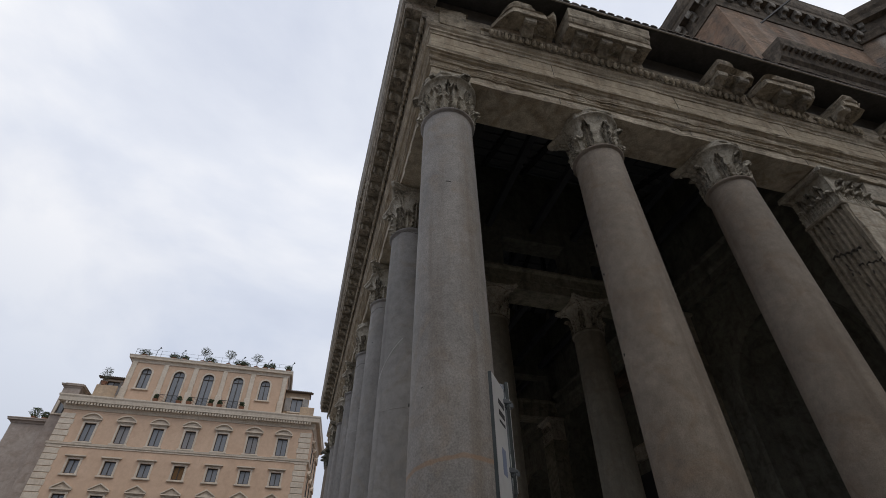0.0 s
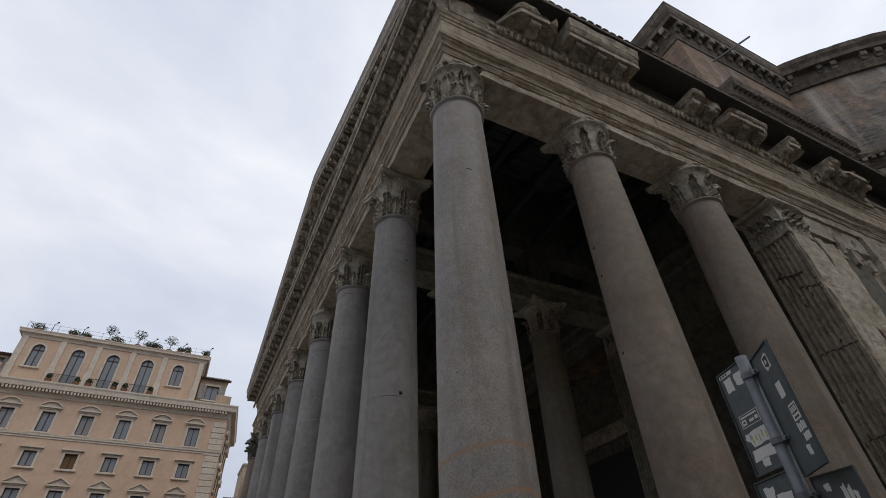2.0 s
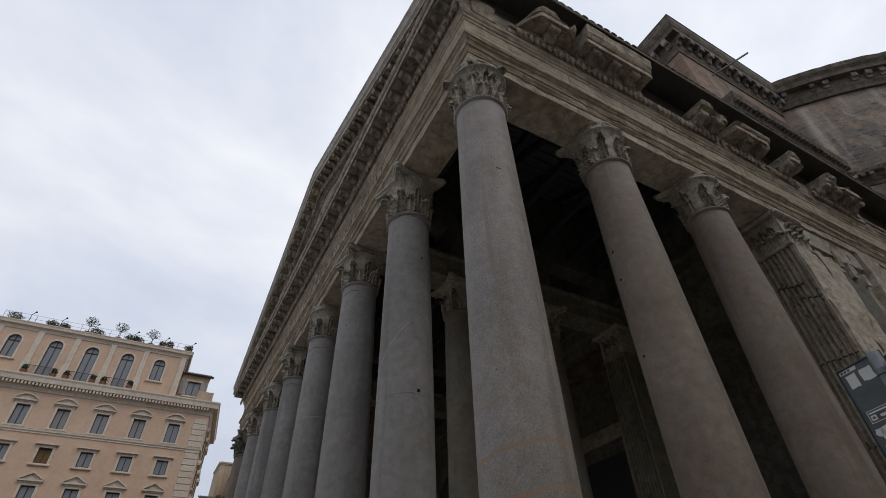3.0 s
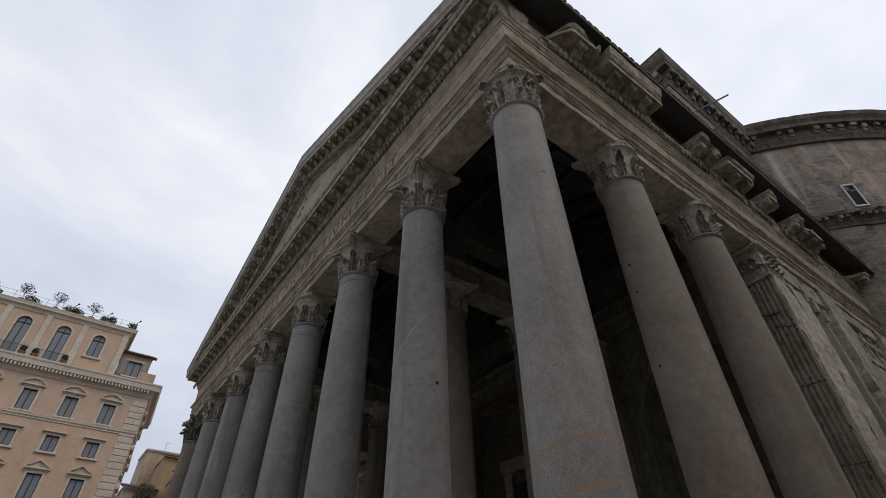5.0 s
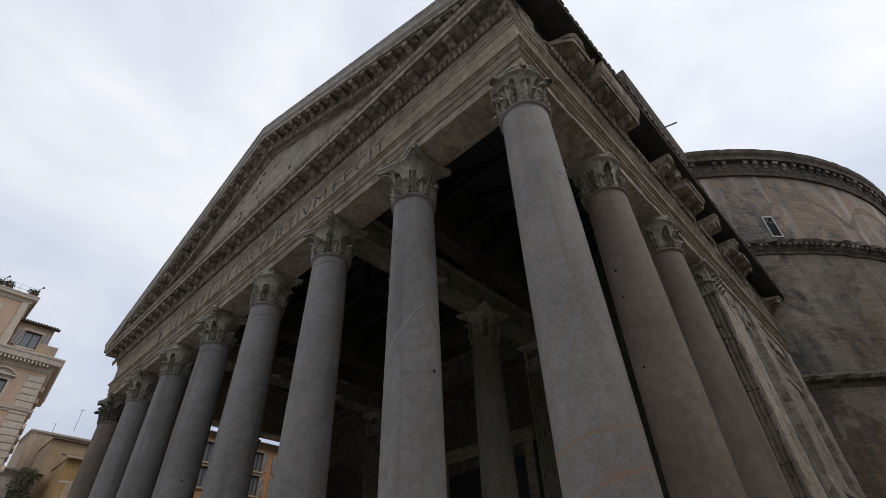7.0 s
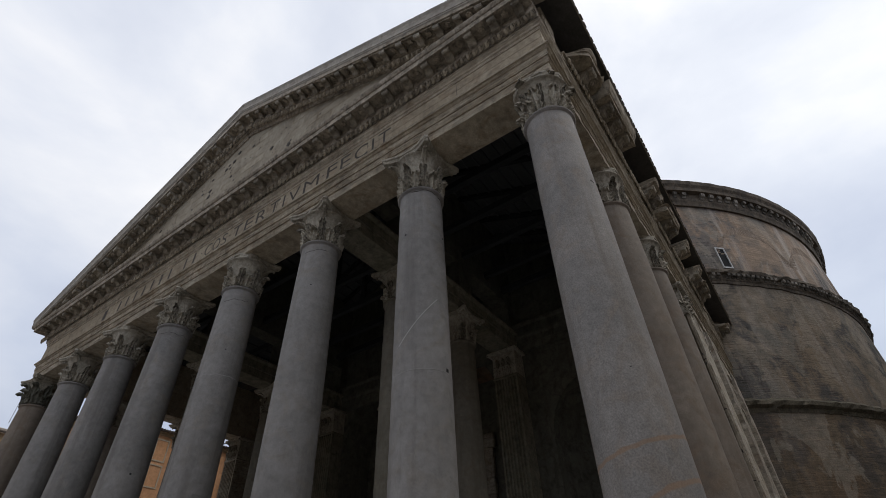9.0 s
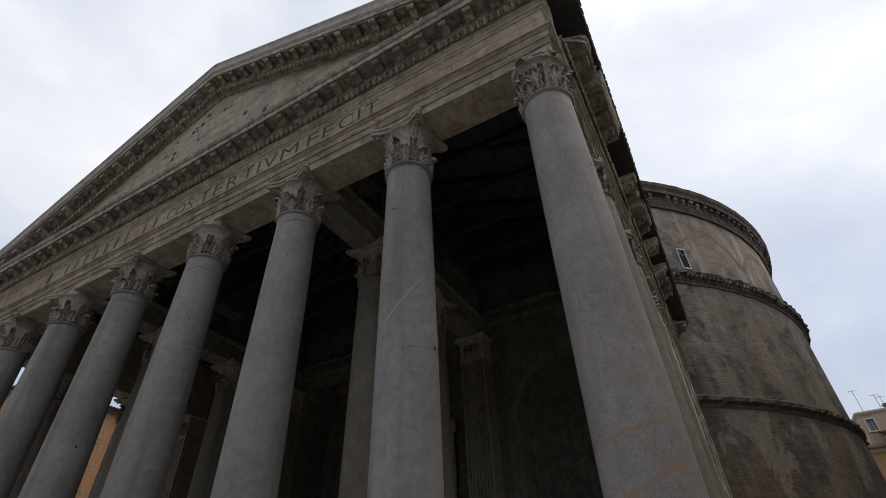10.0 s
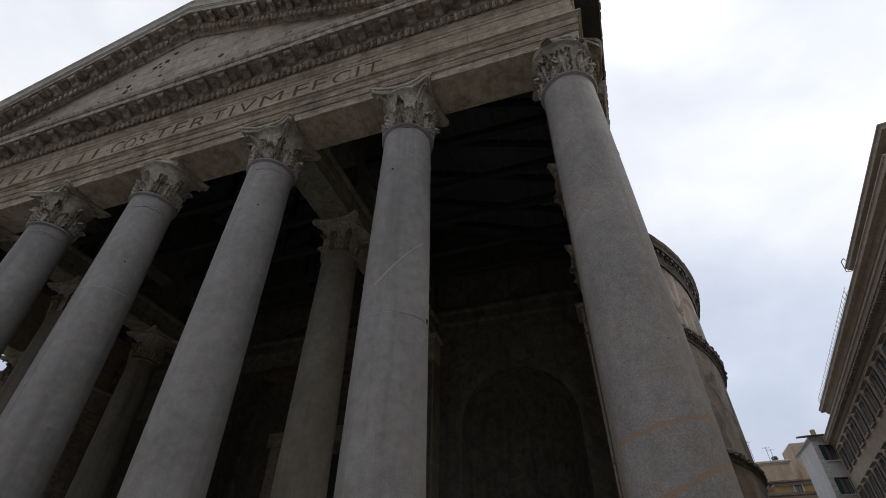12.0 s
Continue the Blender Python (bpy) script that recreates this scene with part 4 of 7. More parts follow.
def abacus_bm(half=1.05, sag=0.27, z0=0.0, z1=0.193):
    bm = bmesh.new()
    rings = []
    for z, grow in ((z0, -0.09), (z0 + 0.09, -0.05), (z0 + 0.10, -0.015), (z0 + 0.12, 0.0), (z1 - 0.02, 0.0), (z1 - 0.003, -0.02)):
        ring = []
        for s in range(4):
            for i in range(9):
                u = -1 + 2 * (i + 0.5) / 9 * 1.0
                d = half + grow - sag * (1 - u * u)
                p = Vector((d, u * (half + grow) * 0.97, 0))
                p.rotate(Euler((0, 0, s * math.pi / 2)))
                ring.append(bm.verts.new((p.x, p.y, z)))
        rings.append(ring)
    k = len(rings[0])
    for a, b in zip(rings, rings[1:]):
        for i in range(k):
            bm.faces.new((a[i], a[(i + 1) % k], b[(i + 1) % k], b[i]))
    bm.faces.new(rings[0][::-1])
    bm.faces.new(rings[-1])
    return bm


SHAFT_TOP = 12.44
shaft_prof = [(0.80, 0.72), (0.80, 0.80), (0.755, 0.90)]
for i in range(15):
    t = i / 14
    shaft_prof.append((0.752 - 0.105 * t ** 1.6, 0.95 + (12.27 - 0.95) * t))
shaft_prof += [(0.645, 12.30), (0.70, 12.325), (0.725, 12.365), (0.70, 12.405), (0.63, SHAFT_TOP)]


def shaft_r(z):
    return 0.752 - 0.105 * ((z - 0.95) / 11.32) ** 1.6


def shaft_me(mat, seed):
    bm = bmesh.new()
    lathe(bm, shaft_prof, 56)
    for v in bm.verts:
        if 1.0 < v.co.z < 12.2:
            a = noise.noise(Vector((v.co.x * 1.5 + seed * 7.1, v.co.y * 1.5, v.co.z * 0.55)))
            v.co.x *= 1 + 0.006 * a
            v.co.y *= 1 + 0.006 * a
    return mesh_from(bm, "shaft", mat, True)


bm = bmesh.new()
box(bm, -1.06, 1.06, -1.06, 1.06, 0.0, 0.26)
lathe(bm, [(1.04, 0.26), (1.06, 0.33), (1.03, 0.42), (0.93, 0.45), (0.90, 0.52), (0.94, 0.57), (0.97, 0.63), (0.93, 0.69), (0.82, 0.73)], 40)
base_me = mesh_from(bm, "base", M_MARBLE)
bm = bmesh.new()
lathe(bm, [(0.60, 0.0), (0.585, 0.3), (0.60, 0.6), (0.64, 0.9), (0.69, 1.10), (0.75, 1.22), (0.80, 1.245), (0.83, 1.27), (0.82, 1.31), (0.76, 1.325)], 48)
bell_me = mesh_from(bm, "bell", M_CAPITAL, True)
LOW_LEAVES = [mesh_from(leaf_bm(0.46, 0.37, c, 0.05, k, b), "leaf", M_CAPITAL) for k, c, b in ((1, 0.12, 0.0), (3, 0.10, 0.0), (4, 0.08, 0.2), (5, 0.11, 0.1))]
HIGH_LEAVES = [mesh_from(leaf_bm(0.84, 0.27, c, 0.09, k, b), "leaf", M_CRUST) for k, c, b in ((2, 0.15, 0.0), (6, 0.13, 0.0), (7, 0.10, 0.2), (8, 0.14, 0.1))]
leaf_low, leaf_high = LOW_LEAVES[0], HIGH_LEAVES[0]
DARK_LOW = [mesh_from(leaf_bm(0.52, 0.50, 0.28, 0.09, 9), "leaf", M_DARKCAP, True)]
DARK_HIGH = [mesh_from(leaf_bm(0.92, 0.46, 0.32, 0.12, 10), "leaf", M_DARKCAP, True)]
WIDE_LOW = [mesh_from(leaf_bm(0.42, 0.45, c * 0.8, 0.04, k, b), "leaf", M_CAPITAL) for k, c, b in ((11, 0.13, 0.0), (12, 0.10, 0.1), (13, 0.12, 0.0), (14, 0.09, 0.15))]
WIDE_HIGH = [mesh_from(leaf_bm(0.86, 0.37, c * 0.7, 0.06, k, b), "leaf", M_CAPITAL) for k, c, b in ((15, 0.15, 0.0), (16, 0.13, 0.05), (17, 0.11, 0.15), (18, 0.14, 0.0))]
STEM_LEAVES = [mesh_from(leaf_bm(1.04, 0.17, c * 0.6, 0.09, k, b), "leaf", M_CRUST) for k, c, b in ((19, 0.13, 0.0), (20, 0.11, 0.1), (21, 0.09, 0.2))]
volute_me = mesh_from(volute_bm(), "volute", M_CAPITAL, True)
def worn_abacus(lost, seed):
    """An abacus with some corners broken back to the lip of the bell (angles in degrees)."""
    bm = abacus_bm()
    for v in bm.verts:
        for a in (45, 135, 225, 315):
            d = Vector((math.cos(radians(a)), math.sin(radians(a)), 0))
            s = v.co.dot(d)
            lim = (0.80 if a in lost else 1.31) + 0.05 * noise.noise(v.co * 5 + Vector((seed, 0, 0)))
            if s > lim:
                v.co -= d * (s - lim)
        v.co += Vector((noise.noise(v.co * 6), noise.noise(v.co * 6 + Vector((5, 0, seed))), 0)) * 0.015
    return mesh_from(bm, "abacus", M_CAPITAL)


bm = bmesh.new()
lathe(bm, [(0.03, 0.0), (0.09, 0.02), (0.10, 0.05), (0.05, 0.09)], 9)
fleuron_me = mesh_from(bm, "fleuron", M_CAPITAL, True)


def column(x, y, mat, label, turn=0.0, seed=0, damage=0, lost_corners=(), leaves=None, drop=0.0, stems=False):
    """A granite column with its base and leafy capital; damage: leaves lost; lost_corners: abacus corners broken off."""
    col = thing("column", label, "column", pose(x, y, 0), "portico columns")
    place("base", base_me, col, None, "worn marble base")
    place("shaft", shaft_me(mat, seed), col, pose(0, 0, 0.95 * drop / SHAFT_TOP, 0, 0, turn) @ Matrix.Diagonal((1, 1, 1 - drop / (SHAFT_TOP - 0.95), 1)) if drop else pose(0, 0, 0, 0, 0, turn))
    cap = place("capital", bell_me, col, pose(0, 0, SHAFT_TOP - drop) @ Matrix.Diagonal((1, 1, 1 + drop / 1.5, 1)), "weathered marble capital with two tiers of worn leaves")
    rng = random.Random(seed)
    lost = set(rng.sample(range(16), damage))
    low, high = leaves or (LOW_LEAVES, HIGH_LEAVES)
    for i in range(8):
        a, b = i * math.pi / 4 + math.pi / 8, i * math.pi / 4
        if i not in lost:
            place("leaf", rng.choice(low), cap, pose(0.665 * math.cos(a), 0.665 * math.sin(a), 0.01, rng.uniform(-2, 2), rng.uniform(-2, 2), i * 45 + 22.5))
        if i + 8 not in lost:
            place("leaf", rng.choice(high), cap, pose(0.635 * math.cos(b), 0.635 * math.sin(b), 0.03, rng.uniform(-2, 2), rng.uniform(-2, 2), i * 45))
    if stems:
        for i in range(16):
            a = (i + 0.5) * math.pi / 8
            if rng.random() < 0.8:
                place("leaf", rng.choice(STEM_LEAVES), cap, pose(0.605 * math.cos(a), 0.605 * math.sin(a), 0.05, rng.uniform(-4, 4), rng.uniform(-2, 2), (i + 0.5) * 22.5))
    for i in range(4):
        a = math.pi / 4 + i * math.pi / 2
        for da in (() if 45 + 90 * i in lost_corners else (-5, 5)):
            place("volute", volute_me, cap, Matrix.Translation((0.60 * math.cos(a), 0.60 * math.sin(a), 0.80)) @ pose(0, 0, 0, 0, 0, math.degrees(a)) @ pose(0, da * 0.011, 0, 0, 0, -da))
        b = i * math.pi / 2
        for da in (-13, 13):
            if rng.random() < 0.6:
                place("volute", volute_me, cap, Matrix.Translation((0.60 * math.cos(b + radians(da)), 0.60 * math.sin(b + radians(da)), 0.82)) @ pose(0, 0, 0, 0, 0, math.degrees(b) - da * 3) @ Matrix.Diagonal((0.3, 0.7, 0.72, 1)))
        if rng.random() < 0.8:
            place("fleuron", fleuron_me, cap, Matrix.Rotation(b, 4, "Z") @ pose(0.70, 0, 1.41, 0, 90, 0))
    place("abacus", worn_abacus(lost_corners, seed), cap, pose(0, 0, 1.305))
    return col


GREY = "grey granite column with a leafy marble capital"
ROSE = "brownish granite column with a leafy marble capital"
front_columns = []
for k in range(8):
    if k == 0:
        lab = "speckled grey granite corner column with rust-brown stained rings"
    elif k == 7:
        lab = "reddish-grey granite corner column with a jagged dark capital"
    else:
        lab = GREY
    front_columns.append(column(0, k * BAY, M_CORNER if k == 0 else M_ROSE if k == 7 else M_GRANITE, lab, k * 37, k + 1, (1, 0, 0, 0, 1, 0, 1, 1)[k], ((225, 315, 135), (), (), (225, 135), (), (225,), (), ())[k], (DARK_LOW, DARK_HIGH) if k == 7 else (WIDE_LOW, WIDE_HIGH) if k == 0 else None, (0, 0.24, 0.03, 0, 0, 0, 0, 0)[k], k == 0))
# broken corners of the abacus left on the lip of the corner capital
for a, r, w in ((160, 0.86, 0.24), (290, 0.86, 0.2), (225, 0.80, 0.12), (20, 0.86, 0.24)):
    bm = rough_bm(-0.14, 0.10, -w / 2, w / 2, 0.0, 0.14, 0.07, 2, 5.0)
    part("abacus_stump", bm, M_CRUST, front_columns[0], "", False, pose(r * math.cos(radians(a)), r * math.sin(radians(a)), SHAFT_TOP + 1.31, 0, 0, a))
flank_2 = column(BAY, 0, M_ROSE, ROSE, 20, 21, 1, (225, 315), (WIDE_LOW, HIGH_LEAVES))
column(2 * BAY, 0, M_ROSE, ROSE, 70, 22, 2, (225, 315))
for x in (BAY, 2 * BAY):
    for k in (2, 5, 7):
        column(x, k * BAY, M_ROSE if k == 7 else M_INNER, "brown granite column standing inside the shaded portico" if k < 7 else ROSE, k * 20 + x, int(30 + k + x), 3)


def ring_part(parent, name, mat, r, z, h, tilt, label, a0=0.0, a1=360.0, wob=0.02, lift=0.004):
    """A thin band of mortar laid round a shaft, wavering up and down."""
    bm = bmesh.new()
    n = 64
    rows = []
    for i in range(n + 1):
        a = radians(a0 + (a1 - a0) * i / n)
        dz = tilt * math.cos(a - 4.4) + wob * noise.noise(Vector((math.cos(a) * 3, math.sin(a) * 3, z)))
        hh = h * (1 + 0.6 * noise.noise(Vector((math.cos(a) * 5, math.sin(a) * 5, z + 3))))
        rows.append([bm.verts.new((rr * math.cos(a), rr * math.sin(a), z + dz + s * hh / 2)) for rr, s in ((r - 0.02, -1), (r + lift, -0.97), (r + lift, 0.97), (r - 0.02, 1))])
    for p, q in zip(rows, rows[1:]):
        for j in range(4):
            bm.faces.new((p[j], p[(j + 1) % 4], q[(j + 1) % 4], q[j]))
    return part(name, bm, mat, parent, label, True)


def curved_patch(parent, mat, r, a0, a1, z0, z1, name, label, lift=0.008, slant=0.0, facing=None):
    """A thin piece following the shaft between two angles and two heights; slant: its rise, straight as seen from the facing angle."""
    bm = bmesh.new()
    n = max(4, round((a1 - a0) / 2.5))
    rows = []
    for i in range(n + 1):
        t = i / n
        a = radians(a0 + (a1 - a0) * t)
        if facing is not None:
            f = [math.sin(radians(k - facing)) for k in (a0, math.degrees(a), a1)]
            t = (f[1] - f[0]) / (f[2] - f[0])
        rows.append([bm.verts.new((rr * math.cos(a), rr * math.sin(a), z + slant * t)) for rr, z in ((r - 0.03, z0), (r + lift, z0 + 0.006), (r + lift, z1 - 0.006), (r - 0.03, z1))])
    for p, q in zip(rows, rows[1:]):
        for j in range(4):
            bm.faces.new((p[j], p[(j + 1) % 4], q[(j + 1) % 4], q[j]))
    bm.faces.new(rows[0])
    bm.faces.new(rows[-1][::-1])
    return part(name, bm, mat, parent, label)


curved_patch(front_columns[1], M_SCAR, shaft_r(7.3), 166, 251, 6.83, 6.875, "scar", "pale slanting scar", 0.005, 1.25, 214)
curved_patch(front_columns[3], M_PATCH, shaft_r(4.7), 254, 286, 4.42, 5.02, "inlay", "rectangular granite inlay", 0.005)
curved_patch(front_columns[4], M_PATCH, shaft_r(5.2), 250, 276, 4.92, 5.5, "inlay", "rectangular granite inlay", 0.005)
curved_patch(front_columns[4], M_PATCH, shaft_r(11.5), 206, 240, 11.0, 11.85, "inlay", "rounded granite inlay", 0.005)
curved_patch(front_columns[0], M_PATCH, shaft_r(6.1), 286, 297, 5.85, 6.3, "inlay", "narrow slanting granite inlay", 0.004, -0.12)
ring_part(front_columns[3], "joint_line", M_PATCHPALE, shaft_r(8.7), 8.7, 0.02, 0.06, "thin pale joint", wob=0.05)
ring_part(front_columns[1], "joint_line", M_PATCHPALE, shaft_r(6.13), 6.13, 0.012, 0.03, "thin pale joint", wob=0.04, lift=0.003)

# cracks below the necking and small round holes in the shafts
for k, z, a0, a1, tilt in ((1, 12.0, 190, 262, 0.05), (1, 11.84, 268, 320, 0.10), (2, 11.9, 180, 250, 0.08), (3, 11.7, 190, 270, 0.12), (0, 9.3, 248, 258, 0.3), (4, 11.95, 190, 300, 0.04)):
    ring_part(front_columns[k], "crack", M_LETTER, shaft_r(z), z, 0.014, tilt, "thin dark crack", a0, a1, 0.10, 0.003)
for ob, a, z, w in ((front_columns[1], 282, 10.39, 2.4), (front_columns[1], 176, 10.36, 2.4), (front_columns[1], 272, 6.24, 3.4), (front_columns[2], 219, 10.5, 2.0), (flank_2, 162, 6.3, 2.6),
                    (flank_2, 165, 9.26, 3.2), (flank_2, 164, 8.38, 2.8), (front_columns[3], 240, 9.7, 2.0), (front_columns[0], 211, 4.81, 1.0), (front_columns[4], 262, 6.4, 2.6)):
    curved_patch(ob, M_VOID, shaft_r(z), a - w, a + w, z - 0.013 * w, z + 0.013 * w, "cramp_hole", "small dark hole", 0.003)

# ---- rear wall, pilasters and flank of the portico ----
def fluted_bm(w, d, h, flutes):
    """A fluted pilaster shaft: front towards -x, width along y, depth along x."""
    bm = bmesh.new()
    pts = [(d, -w / 2), (0.0, -w / 2)]
    edge = 0.07
    step = (w - 2 * edge) / flutes
    for i in range(flutes):
        y0 = -w / 2 + edge + i * step
        for a in range(6):
            t = a / 5
            pts.append((0.11 * math.sin(math.pi * t) ** 0.6 if 0 < t < 1 else 0.0, y0 + step * (0.12 + 0.76 * t)))
    pts += [(0.0, w / 2), (d, w / 2)]
    lo = [bm.verts.new((x, y, 0)) for x, y in pts]
    hi = [bm.verts.new((x, y, h)) for x, y in pts]
    for i in range(len(pts)):
        j = (i + 1) % len(pts)
        bm.faces.new((lo[i], lo[j], hi[j], hi[i]))
    bm.faces.new(lo[::-1])
    bm.faces.new(hi)
    return bm


def slab_bm(x0, x1, y0, y1, z0, z1, seed, bite=0.12, step=0.34):
    """An upright marble facing with chipped, ragged side edges and a flaked face; its back at y1."""
    bm = bmesh.new()
    nz = max(2, int((z1 - z0) / step))
    nx = max(3, int((x1 - x0) / step))
    fr, bk = [], []
    for j in range(nz + 1):
        z = z0 + (z1 - z0) * j / nz
        eat = [bite * max(0.0, noise.noise(Vector((seed + 3.1 * k, z * 0.9, 0.7))) + 0.7 * noise.noise(Vector((seed * 2 + k, z * 3.1, 4.0))) + 0.15) for k in (0, 1)]
        a, b = x0 + eat[0], x1 - eat[1]
        f, g = [], []
        for i in range(nx + 1):
            x = a + (b - a) * i / nx
            hollow = max(0.0, noise.noise(Vector((x * 1.1, z * 0.8, seed))) + 0.5 * noise.noise(Vector((x * 3, z * 2.4, seed + 5))) - 0.18) * 0.22
            f.append(bm.verts.new((x, y0 + min(hollow, (y1 - y0) * 0.7), z)))
            g.append(bm.verts.new((x, y1, z)))
        fr.append(f)
        bk.append(g)
    for j in range(nz):
        for i in range(nx):
            bm.faces.new((fr[j][i], fr[j][i + 1], fr[j + 1][i + 1], fr[j + 1][i]))
        for i in (0, nx):
            bm.faces.new((fr[j][i], bk[j][i], bk[j + 1][i], fr[j + 1][i]))
    for j in (0, nz):
        for i in range(nx):
            bm.faces.new((fr[j][i], fr[j][i + 1], bk[j][i + 1], bk[j][i]))
    return bm


def pilaster(x, y, w, d, label, both=False, mat=None, flutes=7):
    mat = mat or M_FLANK
    p = thing("pilaster", label, "pilaster", pose(x, y, 0), "portico pilasters")
    part("base", bevelled(box_bm(-0.12, d, -w / 2 - 0.12, w / 2 + 0.12, 0, 0.72), 0.04), mat, p)
    part("shaft", fluted_bm(w, d, 11.6, flutes), mat, p, m=pose(0, 0, 0.74))
    part("necking", bevelled(box_bm(-0.05, d, -w / 2 - 0.05, w / 2 + 0.05, 12.34, 12.46), 0.03), mat, p)
    cap = part("capital", box_bm(0.02, d, -w / 2, w / 2, 12.47, 13.74), M_CAPITAL, p, "weathered pilaster capital with leaves")
    for i in range(4):
        yy = -w / 2 + w * (i + 0.5) / 4
        place("leaf", leaf_low, cap, pose(0.06, yy, 12.48, 0, 0, 180))
        if i < 3:
            place("leaf", leaf_high, cap, pose(0.05, yy + w / 8, 12.5, 0, 0, 180))
    if both:
        for i in range(4):
            xx = d * (i + 0.5) / 4
            place("leaf", leaf_low, cap, pose(xx, -w / 2 + 0.05, 12.48, 0, 0, -90))
            if i < 3:
                place("leaf", leaf_high, cap, pose(xx + d / 8, -w / 2 + 0.05, 12.5, 0, 0, -90))
    for sy, tu in ((-1, 215), (1, 145)):
        place("volute", volute_me, cap, pose(0.1, sy * (w / 2 - 0.1), 13.28, 0, 0, tu))
    part("abacus", bevelled(box_bm(-0.24, d, -w / 2 - 0.22, w / 2 + 0.22, 13.74, TOP - 0.01), 0.05), M_CAPITAL, p)
    return p


pilaster(12.75, 0.13, 1.36, 1.5, "weathered brown marble corner pilaster with fluted front", True, M_ANTA)
anta = bpy.data.objects["pilaster"]
part("side_facing", slab_bm(0.10, 1.49, -0.745, -0.66, 0.75, 12.33, 11, 0.16, 0.2), M_PALESIDE, anta, "pale worn marble side")
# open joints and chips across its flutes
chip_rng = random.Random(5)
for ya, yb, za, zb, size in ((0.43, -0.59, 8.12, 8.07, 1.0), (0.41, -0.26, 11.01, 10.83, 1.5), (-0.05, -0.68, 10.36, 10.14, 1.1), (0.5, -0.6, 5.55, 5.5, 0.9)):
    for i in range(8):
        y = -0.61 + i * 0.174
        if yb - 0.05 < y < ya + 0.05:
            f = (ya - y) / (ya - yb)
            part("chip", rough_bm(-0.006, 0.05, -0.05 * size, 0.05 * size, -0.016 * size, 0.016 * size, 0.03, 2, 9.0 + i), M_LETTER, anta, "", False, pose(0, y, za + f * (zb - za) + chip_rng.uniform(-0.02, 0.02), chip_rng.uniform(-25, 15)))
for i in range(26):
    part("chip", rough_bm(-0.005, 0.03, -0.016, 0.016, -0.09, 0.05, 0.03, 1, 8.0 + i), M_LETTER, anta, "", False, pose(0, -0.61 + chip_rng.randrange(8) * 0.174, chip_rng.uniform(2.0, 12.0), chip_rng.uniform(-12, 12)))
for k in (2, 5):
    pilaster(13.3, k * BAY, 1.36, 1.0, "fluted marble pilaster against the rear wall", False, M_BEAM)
pilaster(12.75, WIDTH, 1.36, 1.5, "fluted marble corner pilaster")

# rear wall with two great niches and the doorway bay
bm = bmesh.new()
y_cuts = [-0.4, 1.75, 7.25, 2 * BAY + 0.7, 5 * BAY - 0.7, WIDTH - 7.25, WIDTH - 1.75, WIDTH + 0.4]
for y0, y1 in ((y_cuts[0], y_cuts[1]), (y_cuts[2], y_cuts[3]), (y_cuts[4], y_cuts[5]), (y_cuts[6], y_cuts[7])):
    box(bm, BACK, BACK + 3.2, y0, y1, 0, 18.2)


def arch_fill(bm, x0, x1, ya, yb, zs, ztop, n=14):
    """The wall over a round arch between ya and yb."""
    r, c = (yb - ya) / 2, (ya + yb) / 2
    for x in (x0, x1):
        prev = None
        for i in range(n + 1):
            a = math.pi * i / n
            lo, hi = bm.verts.new((x, c - r * math.cos(a), zs + r * math.sin(a))), bm.verts.new((x, c - r * math.cos(a), ztop))
            if prev:
                bm.faces.new((prev[0], lo, hi, prev[1]))
            prev = (lo, hi)
    prev = None
    for i in range(n + 1):
        a = math.pi * i / n
        p = bm.verts.new((x0, c - r * math.cos(a), zs + r * math.sin(a))), bm.verts.new((x1, c - r * math.cos(a), zs + r * math.sin(a)))
        if prev:
            bm.faces.new((prev[0], prev[1], p[1], p[0]))
        prev = p


for ya, yb, zs in ((y_cuts[1], y_cuts[2], 9.2), (y_cuts[5], y_cuts[6], 9.2), (y_cuts[3], y_cuts[4], 10.6)):
    arch_fill(bm, BACK, BACK + 3.2, ya, yb, zs, 18.2)
# curved backs of the niches
for ya, yb in ((y_cuts[1], y_cuts[2]), (y_cuts[5], y_cuts[6])):
    c, r = (ya + yb) / 2, (yb - ya) / 2
    prev = None
    for i in range(17):
        a = math.pi * i / 16
        p = [bm.verts.new((BACK + 0.1 + r * math.sin(a) * math.cos(e), c - r * math.cos(a) * math.cos(e), z)) for e, z in ((0, 0), (0, 9.2), (0.4, 9.2 + r * math.sin(0.4)), (0.8, 9.2 + r * math.sin(0.8)), (1.2, 9.2 + r * math.sin(1.2)), (1.55, 9.2 + r))]
        if prev:
            for j in range(5):
                bm.faces.new((prev[j], p[j], p[j + 1], prev[j + 1]))
        prev = p
rear = structure("wall_rear", bm, M_DARKWALL, "stone rear wall of the portico with two arched niches, coloured for shade")
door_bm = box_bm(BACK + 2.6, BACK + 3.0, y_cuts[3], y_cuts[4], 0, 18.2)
structure("wall_doorway", door_bm, M_DARKWALL, "stone wall round the doorway, coloured for shade")
door = tagged(part("door_1", box_bm(BACK + 2.4, BACK + 2.58, MID - 3.0, MID + 3.0, 0, 9.5), M_IRON), "tall dark bronze double door, shut", "door", "", "structure")
for s in (-1, 1):
    part("door_frame", bevelled(box_bm(BACK + 2.3, BACK + 2.59, MID + s * 3.35 - 0.35, MID + s * 3.35 + 0.35, 0, 10.2), 0.05), M_FLANK, door)
part("door_lintel", bevelled(box_bm(BACK + 2.2, BACK + 2.59, MID - 3.9, MID + 3.9, 10.2, 11.0), 0.05), M_FLANK, door)

# entablature carried across the rear wall over its pilasters
bm = bmesh.new()
